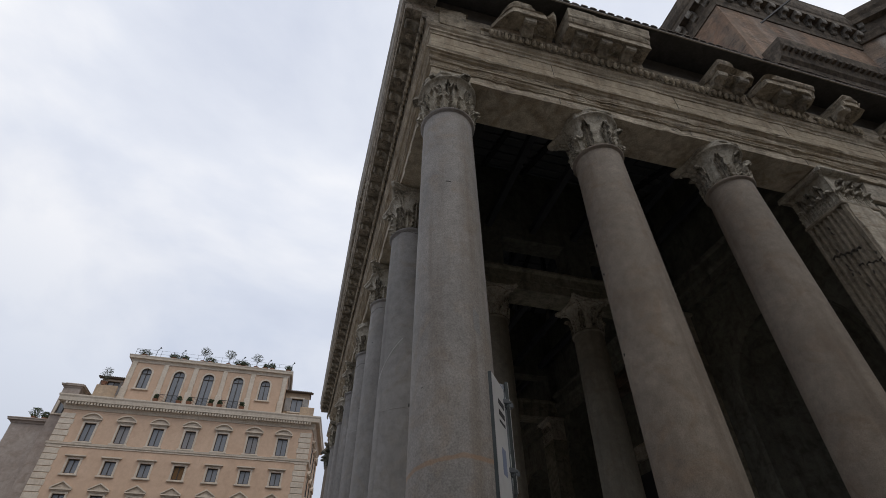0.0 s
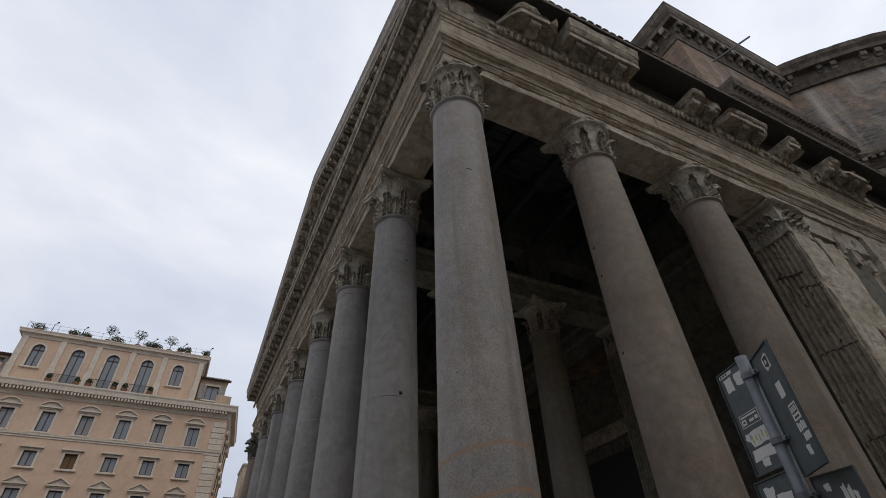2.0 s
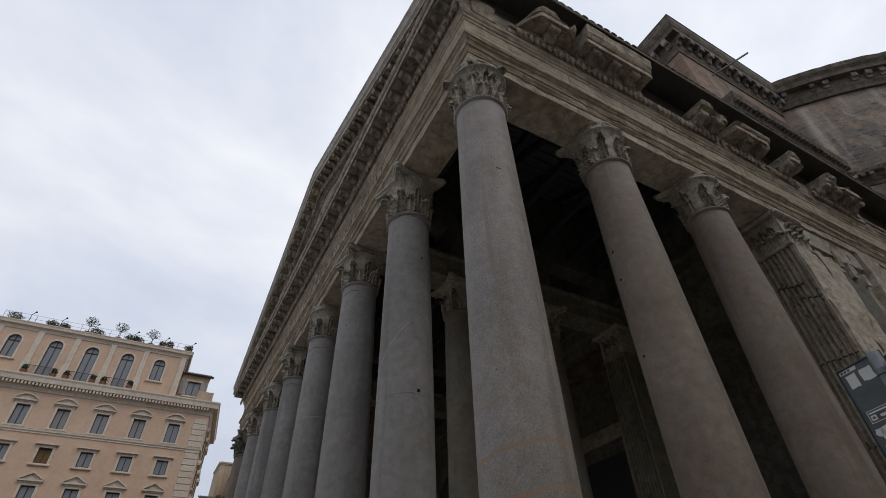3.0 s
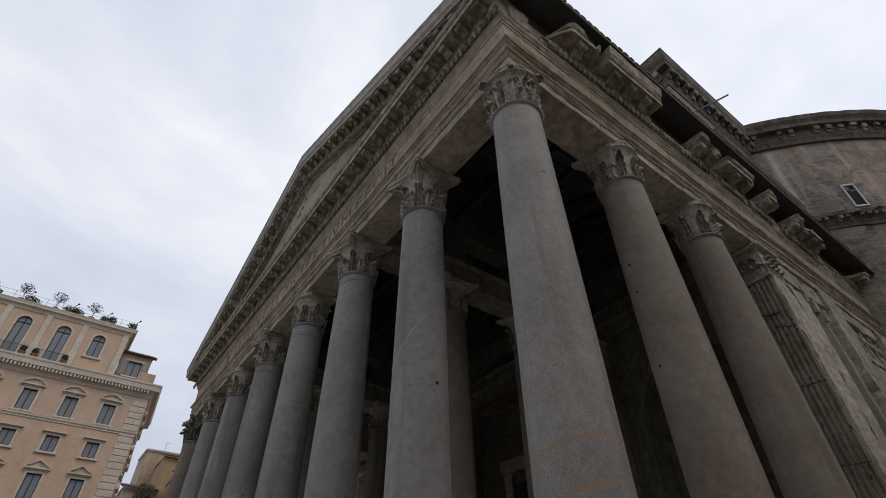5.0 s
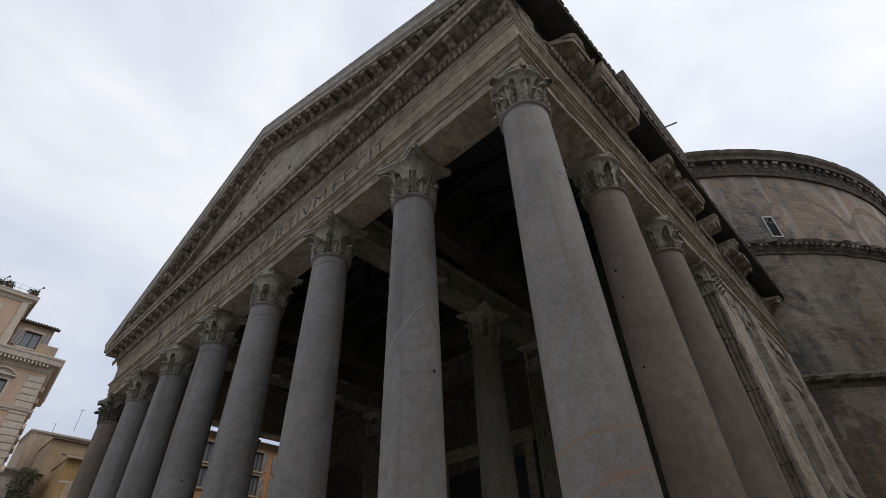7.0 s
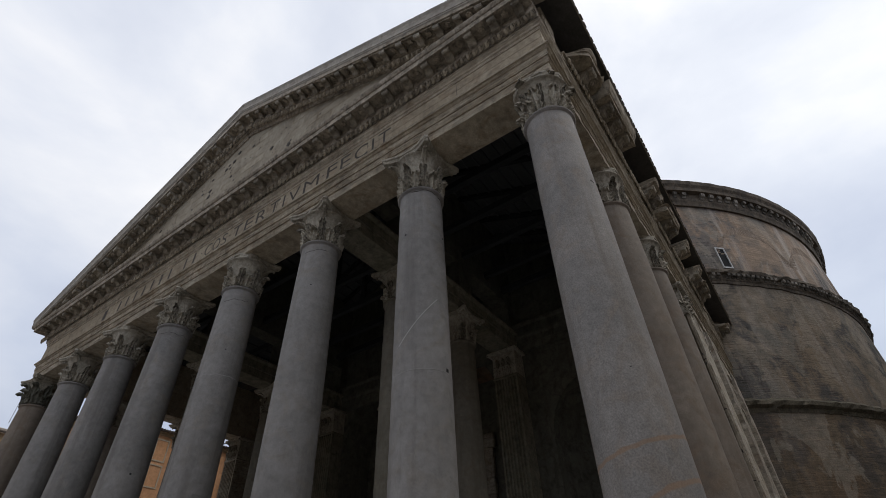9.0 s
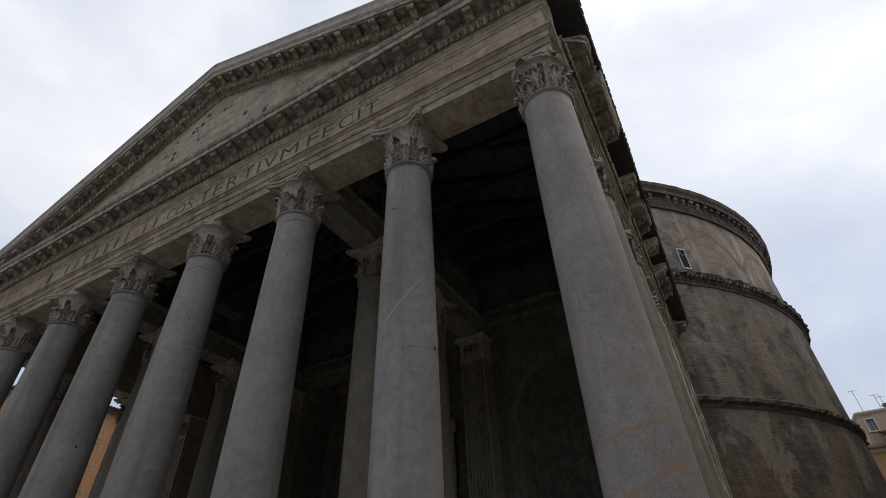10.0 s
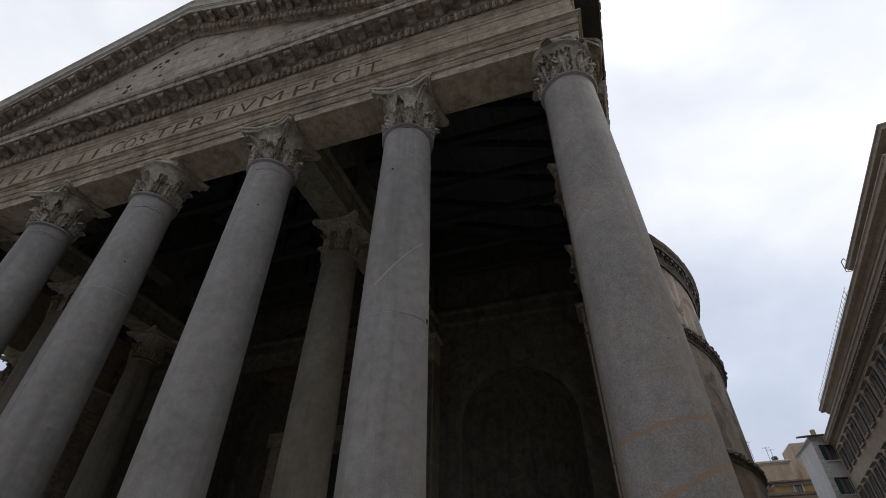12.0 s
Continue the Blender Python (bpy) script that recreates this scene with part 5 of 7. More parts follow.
sweep(bm, [(0, TOP), (0.3, TOP), (0.31, 14.25), (0.35, 14.26), (0.36, 14.6), (0.46, 14.72), (0.48, 14.85), (0.36, 14.88), (0.36, 15.35), (0.46, 15.42), (0.5, 15.55), (0, 15.6)], [(BACK, 0.75), (BACK, WIDTH - 0.7)])
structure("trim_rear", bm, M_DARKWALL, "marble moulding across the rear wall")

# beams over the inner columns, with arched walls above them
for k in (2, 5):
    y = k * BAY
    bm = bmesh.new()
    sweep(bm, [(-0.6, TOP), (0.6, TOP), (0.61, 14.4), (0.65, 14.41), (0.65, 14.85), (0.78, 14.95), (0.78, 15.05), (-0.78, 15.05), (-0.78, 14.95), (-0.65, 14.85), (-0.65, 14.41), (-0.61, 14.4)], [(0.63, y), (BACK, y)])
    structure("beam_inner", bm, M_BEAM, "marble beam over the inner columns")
    bm = bmesh.new()
    for x0, x1 in ((0.66, 1.0), (BAY - 0.6, BAY + 0.6), (2 * BAY - 0.6, 2 * BAY + 0.6), (BACK - 0.6, BACK)):
        box(bm, x0, x1, y - 0.5, y + 0.5, 15.06, 17.0)
    box(bm, 0.66, BACK, y - 0.5, y + 0.5, 17.0, rake_z(y) - 0.3)
    structure("wall_inner", bm, M_DARKWALL, "brick wall over the inner beam, coloured for shade")
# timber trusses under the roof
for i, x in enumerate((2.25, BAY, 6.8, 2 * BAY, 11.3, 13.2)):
    t = thing("roof_truss", "timber roof truss across the portico, darkened to even out its light", "truss", pose(x, 0, 0), "roof trusses")
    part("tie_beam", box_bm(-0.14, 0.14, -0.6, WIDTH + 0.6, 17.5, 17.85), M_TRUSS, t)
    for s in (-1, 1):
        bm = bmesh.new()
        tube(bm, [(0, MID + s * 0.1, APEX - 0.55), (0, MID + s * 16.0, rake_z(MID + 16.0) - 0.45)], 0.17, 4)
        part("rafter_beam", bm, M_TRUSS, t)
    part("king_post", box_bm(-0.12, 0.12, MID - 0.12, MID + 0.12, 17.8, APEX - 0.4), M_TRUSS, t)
bm = bmesh.new()
for side in (-1, 1):
    ya = MID + side * (MID - 0.5)
    lo = [bm.verts.new((x, y, rake_z(y) - 0.32)) for x, y in ((0.5, ya), (BACK + 0.1, ya), (BACK + 0.1, MID), (0.5, MID))]
    bm.faces.new(lo)
    n = 22
    for i in range(n):
        y = ya + (MID - ya) * (i + 0.5) / n
        box(bm, 0.5, BACK, y - 0.05, y + 0.05, rake_z(y) - 0.45, rake_z(y) - 0.34)
structure("ceiling", bm, M_BOARDS, "boarded timber ceiling under the roof, lightened against its shade")
# closed end of the gable behind the portico
bm = bmesh.new()
g = [[bm.verts.new((x, y, z)) for y, z in ((-0.5, 18.21), (WIDTH + 0.5, 18.21), (MID, APEX - 0.3))] for x in (BACK + 0.1, BACK + 0.6)]
bm.faces.new(g[0])
bm.faces.new(g[1][::-1])
for i in range(3):
    bm.faces.new((g[0][i], g[0][(i + 1) % 3], g[1][(i + 1) % 3], g[1][i]))
structure("wall_gable", bm, M_DARKWALL, "brick wall behind the portico roof")

# flank wall of the block behind the portico: pilasters, panels and garland reliefs in pale marble
flank = structure("wall_flank", box_bm(14.24, FLANK_END + 1.2, -0.32, 0.6, -0.446, TOP), M_FLANK, "pale marble flank wall with worn reliefs")
part("flank_pilaster", slab_bm(14.26, 15.55, -0.60, -0.3, -0.44, 12.6, 1, 0.4), M_PALESIDE, flank, "pale broken marble facing beside the corner pilaster")
part("flank_pilaster", slab_bm(18.3, 20.1, -0.64, -0.3, -0.44, TOP - 0.02, 2, 0.22), M_FLANK, flank)
part("flank_panel", slab_bm(20.25, 23.3, -0.50, -0.3, -0.44, 11.0, 3, 0.2), M_FLANK, flank)
part("flank_pilaster", slab_bm(24.8, 26.8, -0.66, -0.3, -0.44, TOP - 0.02, 4, 0.2), M_FLANK, flank)
for x0, x1, z0, z1, d, sd in ((14.4, 18.2, 13.0, TOP - 0.02, 0.52, 5), (20.2, 24.7, 13.2, TOP - 0.02, 0.55, 6), (20.2, 24.7, 11.15, 11.5, 0.52, 7), (20.2, 24.7, 5.7, 6.05, 0.6, 8)):
    part("string", slab_bm(x0, x1, -d, -0.3, z0, z1, sd, 0.3, 0.25), M_FLANK, flank)
# broken remains of a pilaster capital in the recess
for k in range(7):
    x, z = 15.9 + 0.33 * k, 12.15 + 0.35 * (k % 3)
    part("relief_fragment", rough_bm(x - 0.16, x + 0.14, -0.50 - 0.05 * (k % 2), -0.3, z, z + 0.55 + 0.15 * (k % 2), 0.09, 2, 2.6), M_FLANK, flank)
for k in range(4):
    a, half = 20.8 + 1.05 * k, 0.52
    bm = bmesh.new()
    tube(bm, [(a - half + 2 * half * i / 8, -0.38 - 0.05 * math.sin(i / 8 * math.pi), 12.75 - 0.4 * math.sin(i / 8 * math.pi) + 0.06 * random.random()) for i in range(9)], [0.06 + 0.05 * math.sin(i / 8 * math.pi) + 0.03 * random.random() for i in range(9)], 6)
    part("garland", bm, M_FLANK, flank, "carved marble garland")
    part("candlestick_relief", rough_bm(a - half - 0.09, a - half + 0.09, -0.46, -0.3, 11.5, 13.15, 0.07, 2), M_FLANK, flank)
# dark open joints in the recessed wall
for z, x0, x1 in ((8.05, 15.9, 17.4), (10.6, 15.8, 18.2), (5.2, 15.8, 18.2), (3.0, 15.8, 18.2)):
    part("joint", box_bm(x0, x1, -0.3235, -0.31, z, z + 0.022), M_LETTER, flank)
structure("wall_flank_far", box_bm(14.24, FLANK_END + 1.2, WIDTH - 0.6, WIDTH + 0.32, -0.446, TOP), M_FLANK, "marble flank wall on the far side")

# ---- block between portico and rotunda ----
block_bm = bmesh.new()
box(block_bm, 15.95, 34.0, 0.05, WIDTH - 0.05, 14.3, 31.6)
block = structure("wall_block", block_bm, M_BLOCKBRICK, "reddish brick block rising behind the portico roof")
bm = bmesh.new()
# top cornice of the block, on three sides
TOPC = [(-0.3, 29.55), (0.06, 29.55), (0.10, 29.85), (0.16, 30.0), (0.2, 30.75), (0.62, 30.78), (0.64, 31.15), (0.70, 31.25), (0.80, 31.6), (0.80, 32.15), (0.84, 32.2), (-0.3, 32.3)]
sweep(bm, TOPC, [(30.5, 0.05), (15.95, 0.05), (15.95, WIDTH - 0.05), (30.5, WIDTH - 0.05)])
block_cornice = structure("cornice_block", bm, M_DRUMCORNICE, "dark weathered cornice on stone brackets round the block")
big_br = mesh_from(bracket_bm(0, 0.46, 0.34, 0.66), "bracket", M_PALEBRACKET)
for i in range(13):
    place("bracket", big_br, block_cornice, pose(16.0 + i * 0.93, -0.14, 30.78, 0, 0, -90))
for i in range(34):
    place("bracket", big_br, block_cornice, pose(15.76, 0.3 + i * 0.93, 30.78, 0, 0, 180))
bm = bmesh.new()
sweep(bm, [(-0.2, 22.3), (0.1, 22.3), (0.15, 22.6), (0.4, 22.75), (0.45, 23.0), (0.62, 23.15), (0.70, 23.4), (0.74, 23.5), (0.90, 23.75), (0.98, 24.05), (1.0, 24.2), (-0.2, 24.3)], [(30.5, 0.05), (16.3, 0.05)])
string_block = structure("trim_block", bm, M_DRUMCORNICE, "weathered string course along the block")
dent_me = mesh_from(bevelled(box_bm(-0.09, 0.09, 0, 0.24, 0, 0.22), 0.02), "dentil", M_DRUMCORNICE)
for i in range(38):
    place("dentil", dent_me, string_block, pose(16.5 + i * 0.36, -0.93 + random.uniform(0, 0.04), 23.5))
bm = bmesh.new()
tube(bm, [(18.6, 0.1, 28.9), (20.95, -1.7, 30.8)], 0.065, 4)
spout = tagged(part("water_spout", bm, M_IRON), "dark metal bar jutting out from the block", "spout")

# ---- rotunda ----
SEG = 400


def drum_ring(bm, prof):
    rings = []
    for r, z in prof:
        rings.append([bm.verts.new((DRUM.x + r * math.cos(2 * math.pi * i / SEG), DRUM.y + r * math.sin(2 * math.pi * i / SEG), z)) for i in range(SEG)])
    for a, b in zip(rings, rings[1:]):
        for i in range(SEG):
            bm.faces.new((a[i], a[(i + 1) % SEG], b[(i + 1) % SEG], b[i]))


zones = (("wall_rotunda_low", [(DRUM_R + 0.12, -0.446), (DRUM_R + 0.12, 12.4)], M_BRICK_LOW, "round lower wall of stained brown brick"),
         ("wall_rotunda_middle", [(DRUM_R, 12.4), (DRUM_R, 22.0)], M_BRICK_MID, "round middle wall of grey-brown stained brick"),
         ("wall_rotunda_top", [(DRUM_R - 0.1, 22.0), (DRUM_R - 0.1, 31.0), (DRUM_R - 3, 31.4)], M_BRICK, "round upper wall of faded red brick with pale streaks"))
for nm, prof, mt, lab in zones:
    bm = bmesh.new()
    drum_ring(bm, prof)
    rotunda = structure(nm, bm, mt, lab, True)


def worn_ring(name, prof, label, amount, mat=None):
    bm = bmesh.new()
    drum_ring(bm, prof)
    for v in bm.verts:
        q = Vector((v.co.x - DRUM.x, v.co.y - DRUM.y, 0))
        f = 0.5 * noise.noise(v.co * 0.9) + 0.9 * noise.noise(v.co * 3.1)
        v.co += q.normalized() * f * amount * (1 if q.length > DRUM_R + 0.2 else 0.2) + Vector((0, 0, noise.noise(v.co * 1.7) * amount * 0.4))
    return structure(name, bm, mat or M_DRUMCORNICE, label)


ring_top = worn_ring("cornice_rotunda_top", [(DRUM_R - 0.15, 30.0), (DRUM_R + 0.06, 30.0), (DRUM_R + 0.12, 30.3), (DRUM_R + 0.2, 30.5), (DRUM_R + 0.24, 31.2), (DRUM_R + 0.66, 31.25), (DRUM_R + 0.70, 31.6), (DRUM_R + 0.86, 31.85), (DRUM_R + 0.92, 32.2), (DRUM_R + 0.6, 32.35), (DRUM_R - 3, 32.4)], "sooty cornice on brackets round the top of the rotunda", 0.05)
ring_mid = worn_ring("cornice_rotunda_middle", [(DRUM_R - 0.15, 21.75), (DRUM_R + 0.08, 21.80), (DRUM_R + 0.12, 22.00), (DRUM_R + 0.2, 22.10), (DRUM_R + 0.25, 22.45), (DRUM_R + 0.5, 22.50), (DRUM_R + 0.55, 22.75), (DRUM_R + 0.4, 22.90), (DRUM_R - 0.2, 22.95)], "crumbling cornice on brackets round the middle of the rotunda", 0.2)
worn_ring("cornice_rotunda_low", [(DRUM_R - 0.1, 11.90), (DRUM_R + 0.16, 11.95), (DRUM_R + 0.2, 12.20), (DRUM_R + 0.42, 12.35), (DRUM_R + 0.45, 12.60), (DRUM_R + 0.2, 12.85), (DRUM_R - 0.1, 12.90)], "dark mossy stone band round the lower rotunda", 0.22, M_RINGLOW)
drum_br = mesh_from(bracket_bm(0, 0.36, 0.36, 0.6), "bracket", M_PALEBRACKET)
small_br = mesh_from(bracket_bm(0, 0.3, 0.24, 0.32), "bracket", M_PALEBRACKET)
for i in range(130):
    a = radians(165 + i * 1.05 * 1.7)
    if a > radians(345):
        break
    if random.random() < 0.2:
        continue
    c, s = math.cos(a), math.sin(a)
    r = DRUM_R + 0.22
    place("bracket", drum_br, ring_top, pose(DRUM.x + r * c, DRUM.y + r * s, 31.25, random.uniform(-5, 5), 0, math.degrees(a) + random.uniform(-4, 4)) @ Matrix.Diagonal((random.uniform(0.7, 1.1), random.uniform(0.8, 1.2), random.uniform(0.75, 1.1), 1)))
for i in range(200):
    a = radians(200 + i * 0.85)
    if a > radians(335):
        break
    if random.random() < 0.08:
        continue
    c, s = math.cos(a), math.sin(a)
    r = DRUM_R + 0.2
    place("bracket", small_br, ring_mid, pose(DRUM.x + r * c, DRUM.y + r * s, 22.5, random.uniform(-4, 4), 0, math.degrees(a) + random.uniform(-2, 2)))


# relieving arches laid in the brick
M_VOUSSOIR = surface("arch_brick", ((0.27, 0.195, 0.14), (0.33, 0.26, 0.20), (0.22, 0.17, 0.13)), 2.0, 0.93, 0.7, grime=0.3, tint=0.2)
vous_me = mesh_from(bevelled(box_bm(-0.03, 0.03, -0.055, 0.055, -0.45, 0.45), 0.008), "arch_brick", M_VOUSSOIR)
for az, zc, ra, n in ((-128, 24.2, 3.6, 56), (-112, 24.2, 3.6, 56)):
    for i in range(n):
        b = math.pi * (0.06 + 0.88 * i / (n - 1))
        da = math.degrees(ra * math.cos(b) / DRUM_R)
        a = radians(az + da)
        r = DRUM_R + (-0.022 if zc < 20 else -0.122)
        m = Matrix.Translation((DRUM.x + r * math.cos(a), DRUM.y + r * math.sin(a), zc + ra * math.sin(b))) @ Matrix.Rotation(a, 4, "Z") @ Matrix.Rotation(math.pi / 2 - b, 4, "X")
        place("arch_brick", vous_me, bpy.data.objects["wall_rotunda_middle" if zc < 20 else "wall_rotunda_top"], m)


def rotunda_window(az, z0, z1, w, label):
    a = radians(az)
    r = DRUM_R - 0.1
    win = thing("window_rotunda", label, "window", Matrix.Translation((DRUM.x + r * math.cos(a), DRUM.y + r * math.sin(a), 0)) @ Matrix.Rotation(a, 4, "Z"), "", "structure")
    for y0, y1, za, zb in ((-w / 2 - 0.09, -w / 2, z0 - 0.14, z1 + 0.14), (w / 2, w / 2 + 0.09, z0 - 0.14, z1 + 0.14), (-w / 2, w / 2, z0 - 0.14, z0), (-w / 2, w / 2, z1, z1 + 0.14)):
        part("frame", bevelled(box_bm(-0.1, 0.09, y0, y1, za, zb), 0.012), M_WHITE, win, "white window surround")
    part("pane", box_bm(-0.09, 0.008, -w / 2, w / 2, z0, z1), M_VOID, win, "dark window pane")
    

rotunda_window(math.degrees(math.atan2(-3.35 - DRUM.y, 29.1 - DRUM.x)), 23.55, 25.35, 0.66, "narrow white-framed window in the rotunda wall")
rotunda_window(-62, 23.6, 25.3, 0.66, "narrow white-framed window in the rotunda wall")

# ---- houses round the square ----
def facade_bm(w, z0, z1, holes, thick=0.45):
    """A wall w wide with openings cut through it; holes: (u0, u1, za, zb). Front at y = 0, looking to -y."""
    bm = bmesh.new()
    us = sorted({0.0, w, *[h[0] for h in holes], *[h[1] for h in holes]})
    zs = sorted({z0, z1, *[h[2] for h in holes], *[h[3] for h in holes]})
    pts = {}

    def v(u, y, z):
        k = (round(u, 4), y, round(z, 4))
        if k not in pts:
            pts[k] = bm.verts.new(k)
        return pts[k]

    def is_hole(u, z):
        return any(a < u < b and c < z < d for a, b, c, d in holes)

    for i in range(len(us) - 1):
        for j in range(len(zs) - 1):
            if not is_hole((us[i] + us[i + 1]) / 2, (zs[j] + zs[j + 1]) / 2):
                for y in (0.0, thick):
                    bm.faces.new([v(u, y, z) for u, z in ((us[i], zs[j]), (us[i + 1], zs[j]), (us[i + 1], zs[j + 1]), (us[i], zs[j + 1]))])
    for a, b, c, d in holes:
        for (ua, za), (ub, zb) in (((a, c), (b, c)), ((b, c), (b, d)), ((b, d), (a, d)), ((a, d), (a, c))):
            bm.faces.new((v(ua, 0.0, za), v(ub, 0.0, zb), v(ub, thick, zb), v(ua, thick, za)))
    for (ua, za), (ub, zb) in (((0, z0), (w, z0)), ((w, z0), (w, z1)), ((w, z1), (0, z1)), ((0, z1), (0, z0))):
        try:
            bm.faces.new((v(ua, 0.0, za), v(ub, 0.0, zb), v(ub, thick, zb), v(ua, thick, za)))
        except ValueError:
            pass
    return bm


def window_kit(w, h, hood, pane_mat=None, trim_mat=None, arched=False, shutter=None):
    """The shared meshes of one kind of window; origin at the middle of its sill line, front to -y."""
    trim_mat = trim_mat or M_TRIM
    kit = {}
    bm = bmesh.new()
    b = 0.2
    box(bm, -w / 2 - b, -w / 2, -0.07, 0.0, -0.05, h + (0 if arched else b))
    box(bm, w / 2, w / 2 + b, -0.07, 0.0, -0.05, h + (0 if arched else b))
    if arched:
        n, r = 12, w / 2
        for ra, rb, y0, y1 in ((r, r + b, -0.07, 0.0),):
            rows = []
            for i in range(n + 1):
                a = math.pi * i / n
                rows.append([bm.verts.new((rr * math.cos(a), yy, h + rr * math.sin(a))) for rr, yy in ((ra, y0), (rb, y0), (rb, y1), (ra, y1))])
            for p, q in zip(rows, rows[1:]):
                for j in range(4):
                    bm.faces.new((p[j], p[(j + 1) % 4], q[(j + 1) % 4], q[j]))
    else:
        box(bm, -w / 2, w / 2, -0.07, 0.0, h, h + b)
    kit["window"] = mesh_from(bm, "window", trim_mat)
    bm = bmesh.new()
    top = h + (w / 2 if arched else 0)
    for x0, x1, za, zb in ((-w / 2, -w / 2 + 0.07, 0, top), (w / 2 - 0.07, w / 2, 0, top), (-0.045, 0.045, 0, top), (-w / 2 + 0.07, w / 2 - 0.07, 0, 0.08), (-w / 2 + 0.07, w / 2 - 0.07, h - 0.09, h)):
        box(bm, x0, x1, 0.16, 0.22, za, zb)
    kit["frame"] = mesh_from(bm, "frame", M_WOODFRAME)
    kit["pane"] = mesh_from(box_bm(-w / 2, w / 2, 0.23, 0.25, 0, top), "pane", pane_mat or M_GLASS)
    kit["sill"] = mesh_from(bevelled(box_bm(-w / 2 - 0.32, w / 2 + 0.32, -0.2, 0.0, -0.24, -0.06), 0.03), "sill", trim_mat)
    if shutter:
        for s in (-1, 1):
            bm = bmesh.new()
            xa = s * (w / 2 + w / 4 + 0.03)
            prof = [(-0.075, 0.0), (-0.12, 0.0)]
            for i in range(int(h / 0.12)):
                prof += [(-0.12, 0.04 + i * 0.12), (-0.145, 0.05 + i * 0.12), (-0.12, 0.11 + i * 0.12)]
            prof += [(-0.12, h), (-0.075, h)]
            fa = [bm.verts.new((xa - w / 4, y, z)) for y, z in prof]
            fb = [bm.verts.new((xa + w / 4, y, z)) for y, z in prof]
            for i in range(len(prof)):
                bm.faces.new((fa[i], fa[(i + 1) % len(prof)], fb[(i + 1) % len(prof)], fb[i]))
            bm.faces.new(fa)
            bm.faces.new(fb[::-1])
            kit["shutter" if s < 0 else "shutter_other"] = mesh_from(bm, "shutter", shutter)
    if hood:
        bm = bmesh.new()
        e = w / 2 + 0.42
        base = h + b + (0.14 if hood != "straight" else 0.06)
        box(bm, -e, e, -0.3, 0.0, base, base + 0.12)
        box(bm, -e + 0.12, e - 0.12, -0.12, 0.0, h + b + 0.02, base)
        if hood == "round" or hood == "gable":
            pts = []
            n = 10 if hood == "round" else 2
            for i in range(n + 1):
                t = i / n * 2 - 1
                pts.append((t * e, base + 0.12 + ((1 - t * t) * 0.5 if hood == "round" else (1 - abs(t)) * 0.6)))
            for (xa, za), (xb, zb) in zip(pts, pts[1:]):
                for y0, y1, lo, hi in ((-0.3, 0.0, -0.02, 0.11), (-0.1, 0.0, None, 0.0)):
                    q = [(xa, za + (lo if lo is not None else base + 0.12 - za)), (xb, zb + (lo if lo is not None else base + 0.12 - zb)), (xb, zb + hi), (xa, za + hi)]
                    f = [bm.verts.new((x, y0, z)) for x, z in q]
                    g = [bm.verts.new((x, y1, z)) for x, z in q]
                    bm.faces.new(f)
                    bm.faces.new(g[::-1])
                    for i in range(4):
                        bm.faces.new((f[i], f[(i + 1) % 4], g[(i + 1) % 4], g[i]))
        kit["hood"] = mesh_from(bm, "hood", trim_mat)
    return kit


def put_window(house, kit, u, z, y=0.0, label=""):
    win = place("window", kit["window"], house, pose(u, y, z), label)
    for k, me in kit.items():
        if k != "window":
            place("shutter" if k == "shutter_other" else k, me, win)
    return win


def cornice_part(house, w, z0, z1, out, mat, y=0.0, u0=0.0, ends=True, dentils=0.0, name="cornice", skew=0.0, deep=8.0):
    bm = bmesh.new()
    h = z1 - z0
    prof = [(-0.1, z0), (0.08, z0), (out * 0.25, z0 + h * 0.25), (out * 0.35, z0 + h * 0.45), (out * 0.85, z0 + h * 0.5), (out * 0.9, z0 + h * 0.78), (out, z0 + h * 0.9), (out, z1), (-0.1, z1)]
    path = [(u0 + w + skew * deep, y + deep), (u0 + w, y), (u0, y), (u0, y + 8)] if ends else [(u0 + w, y), (u0, y)]
    sweep(bm, [(o, z) for o, z in prof], path)
    c = part(name, bm, mat, house)
    if dentils:
        me = mesh_from(box_bm(-dentils * 0.28, dentils * 0.28, -out * 0.78, 0.0, z0 + h * 0.28, z0 + h * 0.5), "dentil", mat)
        for i in range(int(w / dentils)):
            place("dentil", me, c, pose(u0 + dentils * (i + 0.5), y, 0))
    return c


def quoin_parts(house, u0, u1, z0, z1, mat, step=0.62):
    a = mesh_from(bevelled(box_bm(0, u1 - u0, -0.07, 0.1, 0.03, step - 0.03), 0.03), "quoin", mat)
    z, i = z0, 0
    while z + step <= z1:
        place("quoin", a, house, pose(u0, 0, z) @ Matrix.Diagonal((1 if i % 2 else 0.93, 1, 1, 1)) if u0 < 5 else pose(u1, 0, z) @ Matrix.Diagonal((-1 if i % 2 else -0.93, 1, 1, 1)))
        z += step
        i += 1


